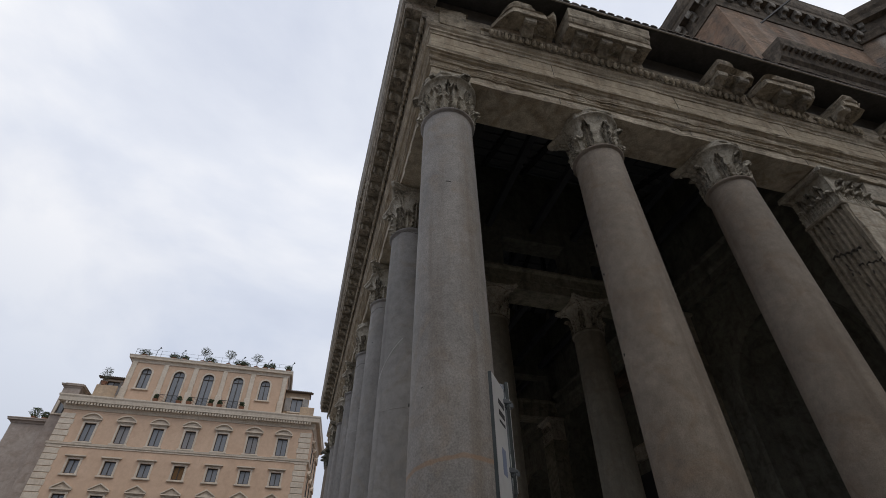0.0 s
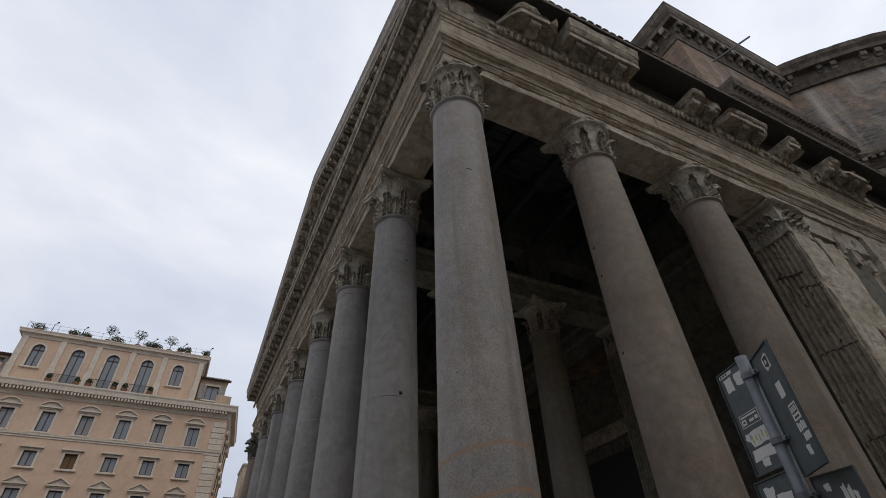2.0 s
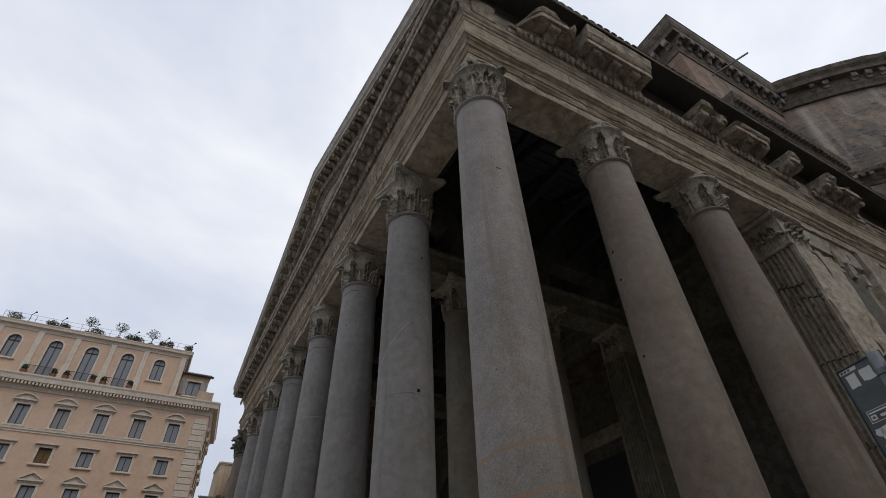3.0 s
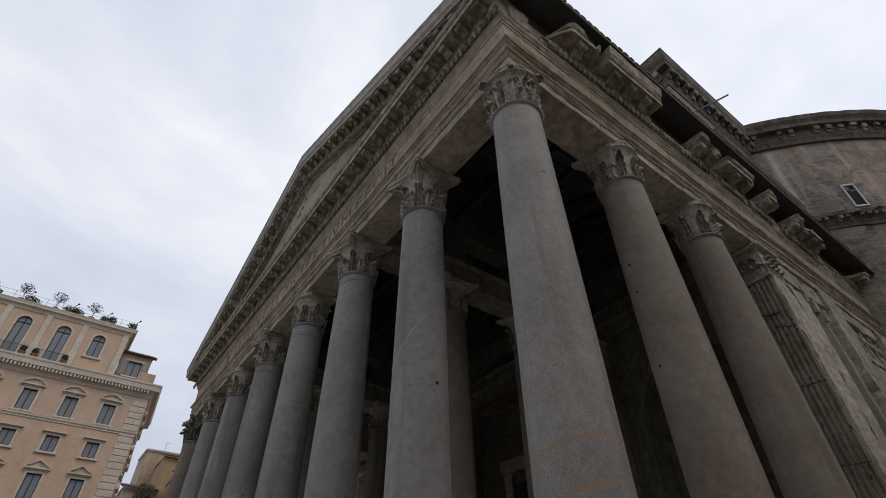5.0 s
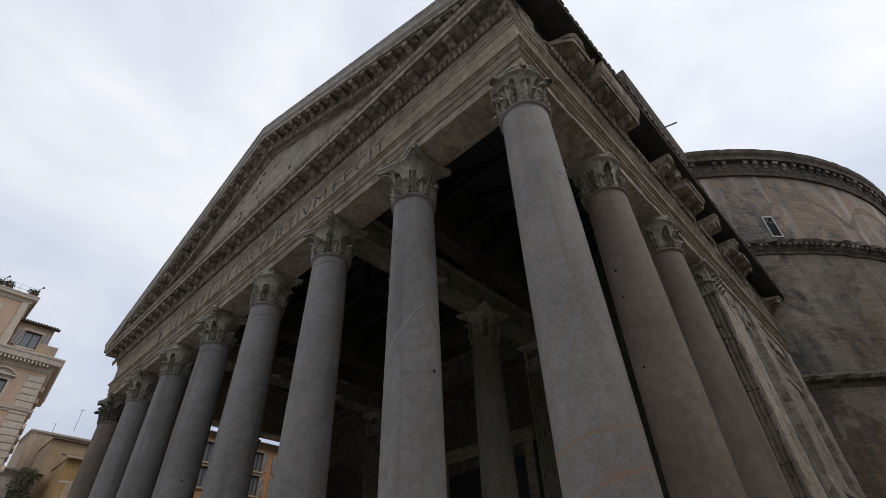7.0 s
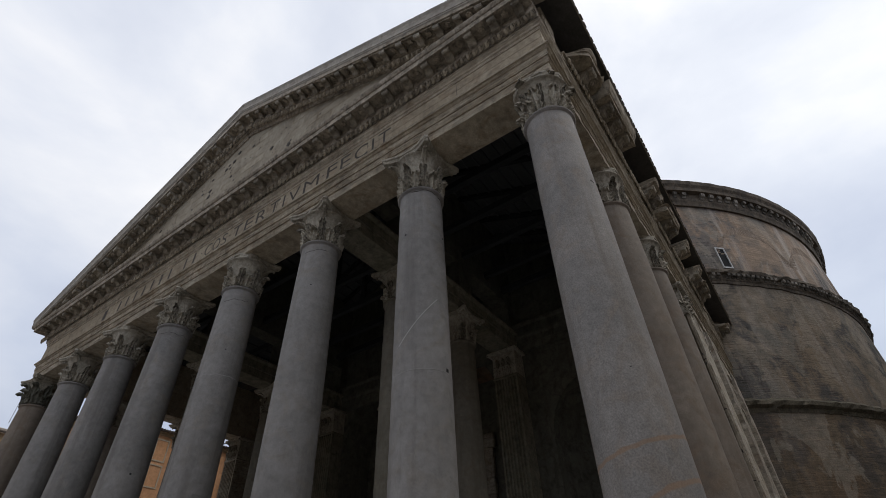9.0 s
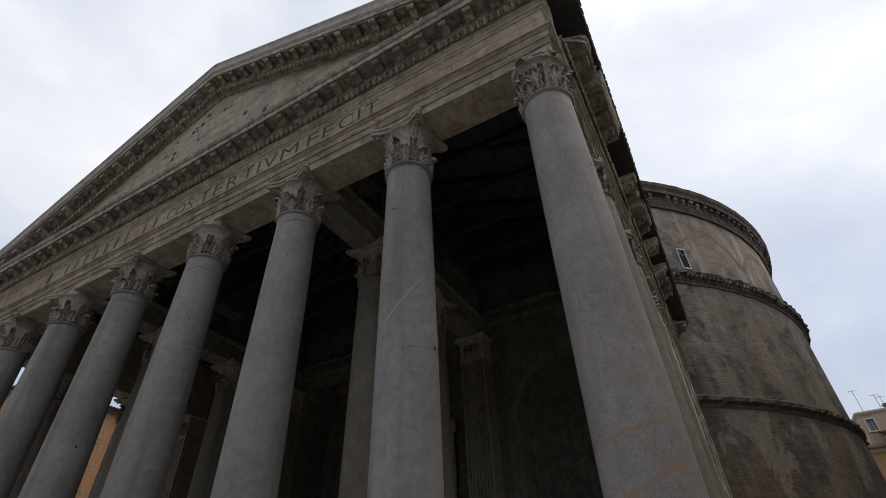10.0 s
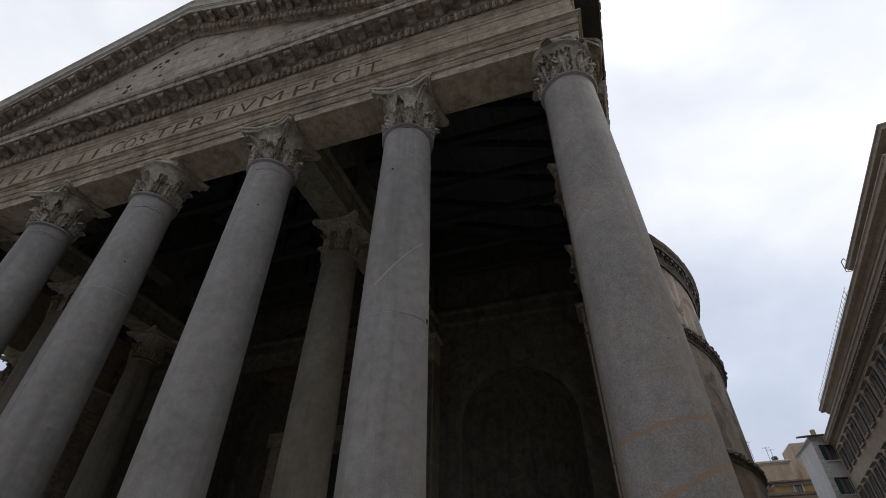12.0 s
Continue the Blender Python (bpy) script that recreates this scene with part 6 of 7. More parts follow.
def shrub_bm(r, h, n, leaf, seed):
    """Many small leaves in an uneven clump."""
    rng = random.Random(seed)
    bm = bmesh.new()
    for k in range(n):
        a, t = rng.uniform(0, 6.283), rng.random()
        rr = r * math.sqrt(rng.random()) * (0.55 + 0.45 * math.sin(t * 3.0)) * (0.8 + 0.4 * noise.noise(Vector((math.cos(a) * 2, math.sin(a) * 2, t * 3 + seed))))
        c = Vector((rr * math.cos(a), rr * math.sin(a), t * h))
        e = Euler((rng.uniform(0, 6.28), rng.uniform(0, 6.28), rng.uniform(0, 6.28)))
        q = [Vector(p) * leaf * rng.uniform(0.6, 1.3) for p in ((-0.5, 0, 0), (0, -0.3, 0.05), (0.5, 0, 0), (0, 0.3, 0.05))]
        for p in q:
            p.rotate(e)
        bm.faces.new([bm.verts.new(c + p) for p in q])
    return bm


def potted_plant(x, y, z, r, h, seed, stem=0.0, mat=None, label="round green shrub in a terracotta pot on the roof edge"):
    p = thing("potted_plant", label, "plant", pose(x, y, z), "roof terrace plants")
    bm = bmesh.new()
    lathe(bm, [(0.22, 0.0), (0.3, 0.32), (0.33, 0.34), (0.33, 0.40), (0.27, 0.40)], 12)
    part("pot", bm, M_POT, p)
    if stem:
        bm = bmesh.new()
        tube(bm, [(0, 0, 0.35), (0.04, 0.02, 0.35 + stem * 0.6), (0.0, 0.0, 0.4 + stem)], [0.04, 0.03, 0.02], 6)
        for k in range(4):
            tube(bm, [(0.02, 0.01, 0.35 + stem * 0.7), (r * 0.7 * math.cos(k * 1.6), r * 0.7 * math.sin(k * 1.6), 0.5 + stem + h * 0.4)], [0.018, 0.008], 4)
        part("trunk", bm, M_BARK, p)
    part("crown", shrub_bm(r, h, 420 if not stem else 260, 0.16, seed), mat or M_LEAF, p, m=pose(0, 0, 0.38 + stem))
    return p


# the peach hotel-like palazzo across the square
HX, HY, HW = -28.7, 54.2, 26.9
SKEW = 0.11          # the side street opens a little
hotel = thing("apartment_building", "peach stucco palazzo with pale stone quoins and a terrace attic", "building", pose(HX, HY, 0))
centres = [23.7, 20.35, 16.93, 13.5, 10.1, 6.65, 3.2]
rows_h = ((19.65, 1.95, 1.15, "round"), (16.4, 1.4, 1.1, "straight"), (12.2, 2.25, 1.15, "gable"), (8.0, 2.3, 1.15, "straight"), (3.0, 2.6, 1.5, "straight"))
holes = [(c - w / 2, c + w / 2, z, z + h) for z, h, w, _ in rows_h for c in centres]
part("wall", facade_bm(HW, -0.45, 24.3, holes), M_STUCCO, hotel)
part("side_wall", box_bm(-0.45, 0.0, 0.46, 13.4, -0.45, 24.3), M_STUCCO, hotel, m=pose(HW, 0, 0, 0, 0, -math.degrees(math.atan(SKEW))))
part("side_wall", box_bm(0, 0.45, 0.46, 13.39, -0.45, 24.3), M_STUCCO, hotel)
part("rear_wall", box_bm(0, HW + 0.25, 13.4, 13.8, -0.45, 24.3), M_STUCCO, hotel)
part("inner_wall", box_bm(0.5, HW - 0.5, 0.9, 1.0, -0.4, 24.2), M_CURTAIN, hotel)
part("roof_deck", box_bm(0, HW, 0.0, 13.8, 24.31, 24.37), M_TRIM, hotel)
for z, h, w, hood in rows_h:
    kits = [window_kit(w, h, hood), window_kit(w, h, hood, M_CURTAIN)]
    for k, c in enumerate(centres):
        if z == 16.4 and k == 3:
            put_window(hotel, window_kit(w, h, hood, M_LAMPROOM), c, z, 0, "window with a lamplit room's warm tone painted on its pane")
        elif z == 19.65 and k in (1, 3, 5):
            put_window(hotel, kits[1], c, z, 0, "window with closed grey shutters")
        else:
            put_window(hotel, kits[0], c, z)
cornice_part(hotel, HW, 22.95, 24.36, 0.85, M_TRIM, dentils=0.31, skew=SKEW, deep=11.7)
cornice_part(hotel, HW, 19.0, 19.4, 0.18, M_TRIM, name="string_course", skew=SKEW, deep=11.7)
cornice_part(hotel, HW, 11.4, 11.8, 0.18, M_TRIM, name="string_course", skew=SKEW, deep=11.7)
quoin_parts(hotel, HW - 1.45, HW, -0.4, 22.95, M_TRIM)
quoin_parts(hotel, 0.0, 1.45, -0.4, 22.95, M_TRIM)
# side windows of the palazzo
side_kit = window_kit(1.1, 1.95, "round")
for z in (19.65, 16.0, 12.2):
    for d in (3.0, 6.5, 10.0):
        w0 = place("window", side_kit["window"], hotel, pose(HW + 0.005 + SKEW * d, d, z, 0, 0, 90 - math.degrees(math.atan(SKEW))))
        for k in ("frame", "pane", "sill", "hood"):
            place(k, side_kit[k], w0, pose(0, -0.26, 0) if k in ("frame", "pane") else None)
# attic storey
AU0, AU1, AY = 4.3, 22.8, 0.8
attic_c = [20.2, 16.9, 13.4, 10.0, 6.3]
ah = [(26.35, 1.95, 1.15), (24.9, 3.4, 1.25), (24.9, 3.4, 1.25), (24.9, 3.4, 1.25), (26.35, 1.95, 1.15)]
holes = [(c - AU0 - w / 2, c - AU0 + w / 2, z, z + h + w / 2) for c, (z, h, w) in zip(attic_c, ah)]
part("attic_wall", facade_bm(AU1 - AU0, 24.38, 30.0, holes), M_STUCCO, hotel, m=pose(AU0, AY, 0))
part("attic_side", box_bm(AU1 - 0.45, AU1, AY + 0.46, AY + 9, 24.38, 30.0), M_STUCCO, hotel)
part("attic_side", box_bm(AU0, AU0 + 0.45, AY + 0.46, AY + 9, 24.38, 30.0), M_STUCCO, hotel)
part("attic_roof", box_bm(AU0, AU1, AY, AY + 9, 30.0, 30.2), M_TRIM, hotel)
part("attic_inside", box_bm(AU0 + 0.5, AU1 - 0.5, AY + 0.8, AY + 0.9, 24.4, 29.9), M_CURTAIN, hotel)
for c, (z, h, w) in zip(attic_c, ah):
    kit = window_kit(w, h, None, arched=True)
    put_window(hotel, kit, c, z, AY, "tall arched window")
    bm = bmesh.new()
    n = 12
    for s in (-1, 1):
        prev = None
        for i in range(n // 2 + 1):
            a = math.pi / 2 * i / (n // 2)
            q = (bm.verts.new((s * w / 2 * math.cos(a), 0.02, h + w / 2 * math.sin(a))), bm.verts.new((s * w / 2, 0.02, h + w / 2 * math.sin(a))))
            if prev:
                bm.faces.new((prev[0], q[0], q[1], prev[1]))
            prev = q
    bmesh.ops.solidify(bm, geom=bm.faces[:], thickness=0.1)
    part("spandrel", bm, M_STUCCO, hotel, m=pose(c, AY, z))
cornice_part(hotel, AU1 - AU0, 29.55, 30.35, 0.5, M_TRIM, AY, AU0, name="attic_cornice")
pil = mesh_from(bevelled(box_bm(-0.27, 0.27, -0.12, 0.0, 24.38, 29.6), 0.02), "attic_pilaster", M_TRIM)
pil_base = mesh_from(bevelled(box_bm(-0.36, 0.36, -0.22, 0.0, 24.38, 26.3), 0.03), "attic_pedestal", M_TRIM)
for u in (22.45, 18.5, 15.15, 11.7, 8.25, 4.65):
    place("attic_pilaster", pil, hotel, pose(u, AY, 0))
    place("attic_pedestal", pil_base, hotel, pose(u, AY - 0.01, 0))
# wings of the attic, with little tiled roofs
for u0, u1, y0, z1 in ((22.9, 25.9, 1.7, 28.1), (1.6, 4.25, 1.9, 27.6)):
    wing_holes = [((u1 - u0) / 2 - 0.7, (u1 - u0) / 2 + 0.7, 25.6, 27.3)]
    part("wing_wall", facade_bm(u1 - u0, 24.38, z1, wing_holes), M_PEACHOLD, hotel, m=pose(u0, y0, 0))
    put_window(hotel, window_kit(1.4, 1.7, None, shutter=M_SHUTTER), (u0 + u1) / 2, 25.6, y0, "window with open grey shutters")
    part("wing_side", box_bm(u1 - 0.3, u1, y0 + 0.46, y0 + 6, 24.38, z1), M_PEACHOLD, hotel)
    part("wing_side", box_bm(u0, u0 + 0.3, y0 + 0.46, y0 + 6, 24.38, z1), M_PEACHOLD, hotel)
    wing_roof = part("wing_roof", box_bm(u0 - 0.35, u1 + 0.4, y0 - 0.45, y0 + 0.1, z1 - 0.05, z1 + 0.04), M_TILE, hotel, "small roof of old tiles")
    bm = bmesh.new()
    tube(bm, [(0, -0.5, 0.05), (0, 5.5, 1.5)], 0.09, 6)
    row_me = mesh_from(bm, "roof_tile", M_TILE, True)
    for k in range(int((u1 - u0 + 0.7) / 0.24)):
        place("roof_tile", row_me, wing_roof, pose(u0 - 0.3 + k * 0.24, y0, z1))
part("parapet", bevelled(box_bm(25.0, 26.7, -0.2, 0.1, 24.37, 25.6), 0.03), M_PEACHOLD, hotel)
part("parapet", bevelled(box_bm(2.0, 4.2, -0.1, 0.2, 24.38, 26.0), 0.03), M_PEACHOLD, hotel)
# balcony rails before the tall attic windows
for c in (16.9, 13.4, 10.0):
    rail = part("balcony_rail", box_bm(c - 1.25, c + 1.25, -0.57, -0.53, 25.3, 25.34), M_IRON, hotel)
    bar = mesh_from(box_bm(-0.012, 0.012, -0.012, 0.012, 24.365, 25.3), "bar", M_IRON)
    for i in range(20):
        place("bar", bar, rail, pose(c - 1.22 + i * 0.128, -0.55, 0))
for c, sd in ((18.2, 1), (15.7, 2), (14.7, 3), (12.3, 4), (11.2, 5), (8.7, 6)):
    potted_plant(HX + c, HY - 0.4, 24.362, 0.36, 0.6, 40 + sd, label="leafy shrub in a pot before the attic windows")
for u, r, h, stem, sd, m in ((5.2, 0.9, 0.55, 0, 1, M_LEAF), (8.6, 0.8, 0.45, 0, 2, M_LEAF), (9.8, 0.7, 0.4, 0, 3, M_LEAF), (12.0, 0.75, 0.9, 0.9, 4, M_LEAF2), (12.9, 0.9, 0.4, 0, 5, M_LEAF), (15.1, 0.85, 0.9, 0.9, 6, M_LEAF2), (16.4, 0.9, 0.5, 0, 7, M_LEAF), (17.1, 0.8, 0.45, 0, 13, M_LEAF), (18.5, 0.8, 0.9, 0.8, 8, M_LEAF2), (19.7, 0.5, 0.5, 0, 9, M_LEAF), (20.5, 0.55, 0.7, 0, 10, M_LEAF), (22.6, 0.6, 0.6, 0, 11, M_LEAF)):
    potted_plant(HX + u, HY + AY + 0.35, 30.36, r * 1.1, h * 1.0, sd, stem, m, "small grey-green tree in a pot on the roof edge" if stem else "round green shrub in a pot on the roof edge")
for u in (6.4, 9.3, 12.5, 15.0, 16.6, 19.9, 22.9):
    pole = thing("terrace_lamp", "thin dark metal terrace lamp post", "lamp post", pose(HX + u, HY + AY + 0.5, 30.36), "terrace posts")
    bm = bmesh.new()
    tube(bm, [(0, 0, 0), (0, 0, 1.3), (0.25, 0, 1.6)], 0.035, 5)
    part("post", bm, M_IRON, pole)
    bm = bmesh.new()
    lathe(bm, [(0.05, 1.55), (0.13, 1.62), (0.03, 1.75)], 8, 0.25, 0)
    part("shade", bm, M_IRON, pole)
terrace_rail = thing("terrace_railing", "thin wire railing along the roof terrace", "railing", pose(HX, HY + AY - 0.2, 30.36))
for z in (0.45, 0.9):
    bm = bmesh.new()
    tube(bm, [(AU0, 0, z), (AU1, 0, z)], 0.012, 4)
    part("wire", bm, M_IRON, terrace_rail)
post_me = mesh_from(box_bm(-0.015, 0.015, -0.015, 0.015, 0, 0.95), "post", M_IRON)
for i in range(14):
    place("post", post_me, terrace_rail, pose(AU0 + i * (AU1 - AU0) / 13, 0, 0))


def simple_house(name, label, m, w, d, z1, mat, wins, kit, roof_mat=None, cornice=0.5, trim=None, group="", pitch=0.18):
    """A house with a pierced front, closed sides, a cornice and a pitched or flat roof."""
    h = thing(name, label, "building", m, group)
    kw, kh = kit[1], kit[2]
    part("wall", facade_bm(w, -0.45, z1, [(u - kw / 2, u + kw / 2, z, z + kh) for u, z in wins]), mat, h)
    part("side_wall", box_bm(0, 0.4, 0.46, d, -0.45, z1), mat, h)
    part("side_wall", box_bm(w - 0.4, w, 0.46, d, -0.45, z1), mat, h)
    part("rear_wall", box_bm(0.41, w - 0.41, d - 0.4, d, -0.45, z1), mat, h)
    part("inside", box_bm(0.41, w - 0.41, 1.0, 1.1, -0.4, z1 - 0.1), M_CURTAIN, h)
    for u, z in wins:
        put_window(h, kit[0], u, z)
    if cornice:
        cornice_part(h, w, z1 - cornice, z1 + 0.02, cornice * 0.9, trim or M_TRIM)
    if roof_mat:
        bm = bmesh.new()
        lo = [bm.verts.new(p) for p in ((-0.4, -0.65, z1 - 0.04), (w + 0.4, -0.65, z1 - 0.04), (w + 0.4, d * 0.55, z1 - 0.04 + d * pitch), (-0.4, d * 0.55, z1 - 0.04 + d * pitch))]
        hi = [bm.verts.new(v.co + Vector((0, 0, 0.12))) for v in lo]
        bm.faces.new(lo[::-1])
        bm.faces.new(hi)
        for k in range(4):
            bm.faces.new((lo[k], lo[(k + 1) % 4], hi[(k + 1) % 4], hi[k]))
        slab = part("roof", bm, roof_mat, h, "roof of old curved tiles")
        bm = bmesh.new()
        tube(bm, [(0, -0.72, 0.09), (0, d * 0.55, 0.1 + d * pitch)], 0.1, 6)
        row_me = mesh_from(bm, "roof_tile", roof_mat, True)
        for k in range(int((w + 0.8) / 0.3)):
            place("roof_tile", row_me, slab, pose(-0.3 + k * 0.3, 0, z1))
    else:
        part("roof", box_bm(0, w, 0, d, z1 + 0.03, z1 + 0.2), M_TRIM, h)
    return h


# grey plastered house left of the palazzo, and its lower neighbour
K12 = (window_kit(1.2, 1.8, None), 1.2, 1.8)
simple_house("town_house", "tall grey-brown plastered house with a blank wall", pose(-30.6, 56.0, 0), 1.8, 12, 26.4, M_GREYPLASTER, [(0.95, 23.0)], K12, None, 0.35, M_GREYPLASTER)
simple_house("town_house", "low grey-brown plastered house with plants on its roof", pose(-34.3, 57.0, 0), 3.6, 12, 22.4, M_GREYPLASTER, [(1.8, 12.0)], K12, None, 0.5, M_GREYPLASTER)
potted_plant(-32.7, 57.6, 22.5, 0.8, 1.0, 71, label="green shrub growing on the roof of a grey house")
potted_plant(-31.7, 57.8, 22.5, 0.6, 0.7, 72, label="green shrub growing on the roof of a grey house")
potted_plant(HX + 2.6, HY + 0.05, 26.005, 0.75, 1.3, 73, 0.4, M_LEAF2, "thin-leaved small tree in a pot on the terrace")
# houses far behind, between the palazzo and the portico
simple_house("far_house", "brownish plastered house with a tiled roof, far off", pose(7.2, 95.0, 0), 22.0, 12, 29.0, M_BROWNOCHRE, [(4, 24.5), (9, 24.5), (14, 24.5), (4, 19.5), (9, 19.5)], K12, M_TILE, 0.15, M_BROWNOCHRE)
ochre_house = simple_house("far_house", "low ochre house with tiled eaves and a pale band", pose(8.6, 86.0, 0), 20.0, 8, 24.2, M_OCHRE, [(3, 22.0), (8, 22.0), (13, 22.0)], K12, M_TILE, 0.15, M_BROWNOCHRE)
part("band", bevelled(box_bm(-0.06, 20.06, -0.07, 0.0, 20.9, 21.25), 0.02), M_PALEFRAME, ochre_house, "pale plaster band")
part("lower_plaster", box_bm(0.9, 19.0, -0.03, 0.0, 14.0, 20.89), M_PEACHOLD, ochre_house, "faded pale plaster below the band")
part("eaves_board", bevelled(box_bm(-0.6, 20.6, -0.95, -0.66, 24.1, 24.35), 0.03), M_PALEFRAME, ochre_house, "pale eaves board")
simple_house("far_house", "old peach house with a roof terrace, far off", pose(5.2, 104.0, 0), 12.0, 10, 32.2, M_PEACHOLD, [(4, 26), (8, 26)], K12, None, 0.4)
creeper = thing("creeper", "green creeper hanging down a far house wall", "plant", pose(5.6, 92.0, 18.5))
part("leaves", shrub_bm(2.0, 5.0, 1200, 0.35, 91), M_MOSS, creeper)
part("stem", (lambda b: (tube(b, [(0, 0, -18.9), (0.3, 0.2, -6), (0, 0, 4.0)], [0.18, 0.12, 0.05], 6), b)[1])(bmesh.new()), M_BARK, creeper)
simple_house("far_house", "narrow grey house behind the creeper", pose(2.6, 93.5, 0), 4.8, 8, 23.0, M_GREYPLASTER, [(2.4, 19)], K12, M_TILE, 0.3)
# orange house seen between the columns
K14 = (window_kit(1.1, 2.1, None, None, M_PALEFRAME, shutter=M_SHUTTER), 1.1, 2.1)
orange = simple_house("orange_house", "orange plastered house with pale window frames and blind panels", pose(11.0, 54.0, 0), 24.0, 12, 20.9, M_ORANGE, [(u, z) for z in (17.95, 15.35, 11.0) for u in (4.45, 10.45, 13.45, 16.45, 19.45, 22.0)], K14, M_TILE, 0.35, M_BROWNOCHRE, pitch=0.06)
for z in (17.95, 15.35, 11.0):
    for u in (1.45, 7.45):
        frame_bm = bmesh.new()
        for x0, x1, za, zb in ((-0.75, -0.61, 0, 2.3), (0.61, 0.75, 0, 2.3), (-0.61, 0.61, 0, 0.14), (-0.61, 0.61, 2.16, 2.3)):
            box(frame_bm, x0, x1, -0.06, 0.02, za, zb)
        part("blind_window", frame_bm, M_PALEFRAME, orange, "pale moulded frame round a blind orange panel", m=pose(u, 0, z - 0.05))

# palazzo along the street beside the temple: it faces +y
P2 = (window_kit(1.15, 2.1, "straight", None, M_TRIM_DARK, shutter=M_WOODFRAME), 1.15, 2.1)
SW = 46.0
street = simple_house("street_palazzo", "long beige palazzo with a toothed cornice and rows of windows", pose(65.5, -25.35, 0, 0, 0, 171.9), SW, 14, 21.6, M_BEIGE, [(u, z) for z in (17.6, 13.2, 8.8) for u in [2.5 + 3.2 * k for k in range(14)]], P2, None, 0.0)
cornice_part(street, SW, 20.7, 21.7, 0.85, M_TRIM_DARK, dentils=0.4)
upper = facade_bm(SW - 1.2, 21.72, 24.6, [(1.5 + 2.4 * k - 0.45, 1.5 + 2.4 * k + 0.45, 22.5, 23.7) for k in range(18)])
part("upper_wall", upper, M_BEIGE, street, m=pose(1.0, 0.9, 0))
part("upper_side", box_bm(1.0, 1.4, 1.36, 9.0, 21.72, 24.6), M_BEIGE, street)
part("upper_inside", box_bm(1.5, SW - 0.3, 1.6, 1.7, 21.75, 24.5), M_CURTAIN, street)
uk = window_kit(0.9, 1.2, None)
for k in range(18):
    put_window(street, uk, 1.0 + 1.5 + 2.4 * k, 22.5, 0.9)
cornice_part(street, SW - 1.2, 24.3, 25.2, 0.75, M_TRIM_DARK, 0.9, 1.0, name="upper_cornice")
TU = 30.6
tall = facade_bm(SW - TU, 25.22, 27.2, [(2.0 + 3.2 * k - 0.6, 2.0 + 3.2 * k + 0.6, 25.6, 26.5) for k in range(4)])
part("tall_wall", tall, M_BEIGE, street, m=pose(TU, 1.7, 0))
part("tall_inside", box_bm(TU + 0.1, SW - 0.1, 2.5, 2.6, 25.25, 27.0), M_CURTAIN, street)
part("tall_side", box_bm(TU, TU + 0.4, 2.16, 12.0, 25.22, 27.2), M_BEIGE, street)
tk = window_kit(1.2, 0.9, None)
for k in range(4):
    put_window(street, tk, TU + 2.0 + 3.2 * k, 25.6, 1.7)
cornice_part(street, SW - TU, 26.7, 27.5, 0.8, M_TRIM_DARK, 1.7, TU, name="tall_cornice")
bm = bmesh.new()
for s in (0.0, 0.7):
    tube(bm, [(30.5, 1.2 + s, 27.4), (29.9, 1.2 + s, 28.4), (29.1, 1.2 + s, 28.6), (28.9, 1.2 + s, 27.6), (29.9, 1.2 + s, 27.0), (30.6, 1.4 + s, 26.9)], 0.04, 4)
part("roof_ladder_cage", bm, M_IRON, street, "thin metal hoop cage")
rail_me = mesh_from(box_bm(-0.015, 0.015, -0.015, 0.015, 25.2, 26.1), "rail_post", M_IRON)
for k in range(30):
    place("rail_post", rail_me, street, pose(1.4 + 0.93 * k, 0.4, 0))
for z in (25.65, 26.1):
    part("rail", box_bm(1.3, 29.0, 0.39, 0.41, z, z + 0.025), M_IRON, street)
# white house that closes the street, and the yellow houses beyond
KG = (window_kit(1.0, 1.8, None, None, M_WHITE, shutter=M_GREENSHUTTER), 1.0, 1.8)
white = simple_house("white_house", "white rusticated house with dark green shutters", pose(66.0, -23.3, 0, 0, 0, -90), 8.0, 6, 22.1, M_WHITE, [(1.6, 19.4), (4.2, 19.4), (1.6, 15.6), (4.2, 15.6), (1.6, 11.8), (4.2, 11.8)], KG, M_TILE, 0.3, M_WHITE)
qn = mesh_from(bevelled(box_bm(0.0, 0.7, -0.06, 0.02, 0.03, 0.5), 0.03), "quoin", M_WHITE)
for i in range(40):
    place("quoin", qn, white, pose(0, 0, 0.5 + i * 0.53) @ Matrix.Diagonal((1 if i % 2 else 0.75, 1, 1, 1)))
part("chimney", bevelled(box_bm(1.0, 1.5, 1.5, 2.0, 22.0, 23.6), 0.05), M_PEACHOLD, white)
K10 = (window_kit(1.0, 1.7, None), 1.0, 1.7)
KY = (window_kit(1.1, 2.0, None, None, M_TRIM_DARK, shutter=M_WOODFRAME), 1.1, 2.0)
simple_house("far_house", "yellow ochre house with tiled eaves and pale window frames", pose(85.0, -18.6, 0, 0, 0, -90), 17.0, 8, 19.4, M_OCHRE, [(u, z) for z in (16.4, 12.4) for u in (3.2, 6.8, 10.4, 14.0)], KY, M_TILE, 0.35)
simple_house("far_house", "ochre upper storey with a tiled roof", pose(88.0, -23.0, 0, 0, 0, -90), 12.0, 6, 21.9, M_OCHRE, [(3.0, 19.9), (7.0, 19.9)], K10, M_TILE, 0.3)
simple_house("far_house", "old peach tower house with a crumbling top", pose(91.0, -21.0, 0, 0, 0, -90), 6.0, 6, 26.0, M_PEACHOLD, [(1.2, 23.2)], K10, None, 0.4)
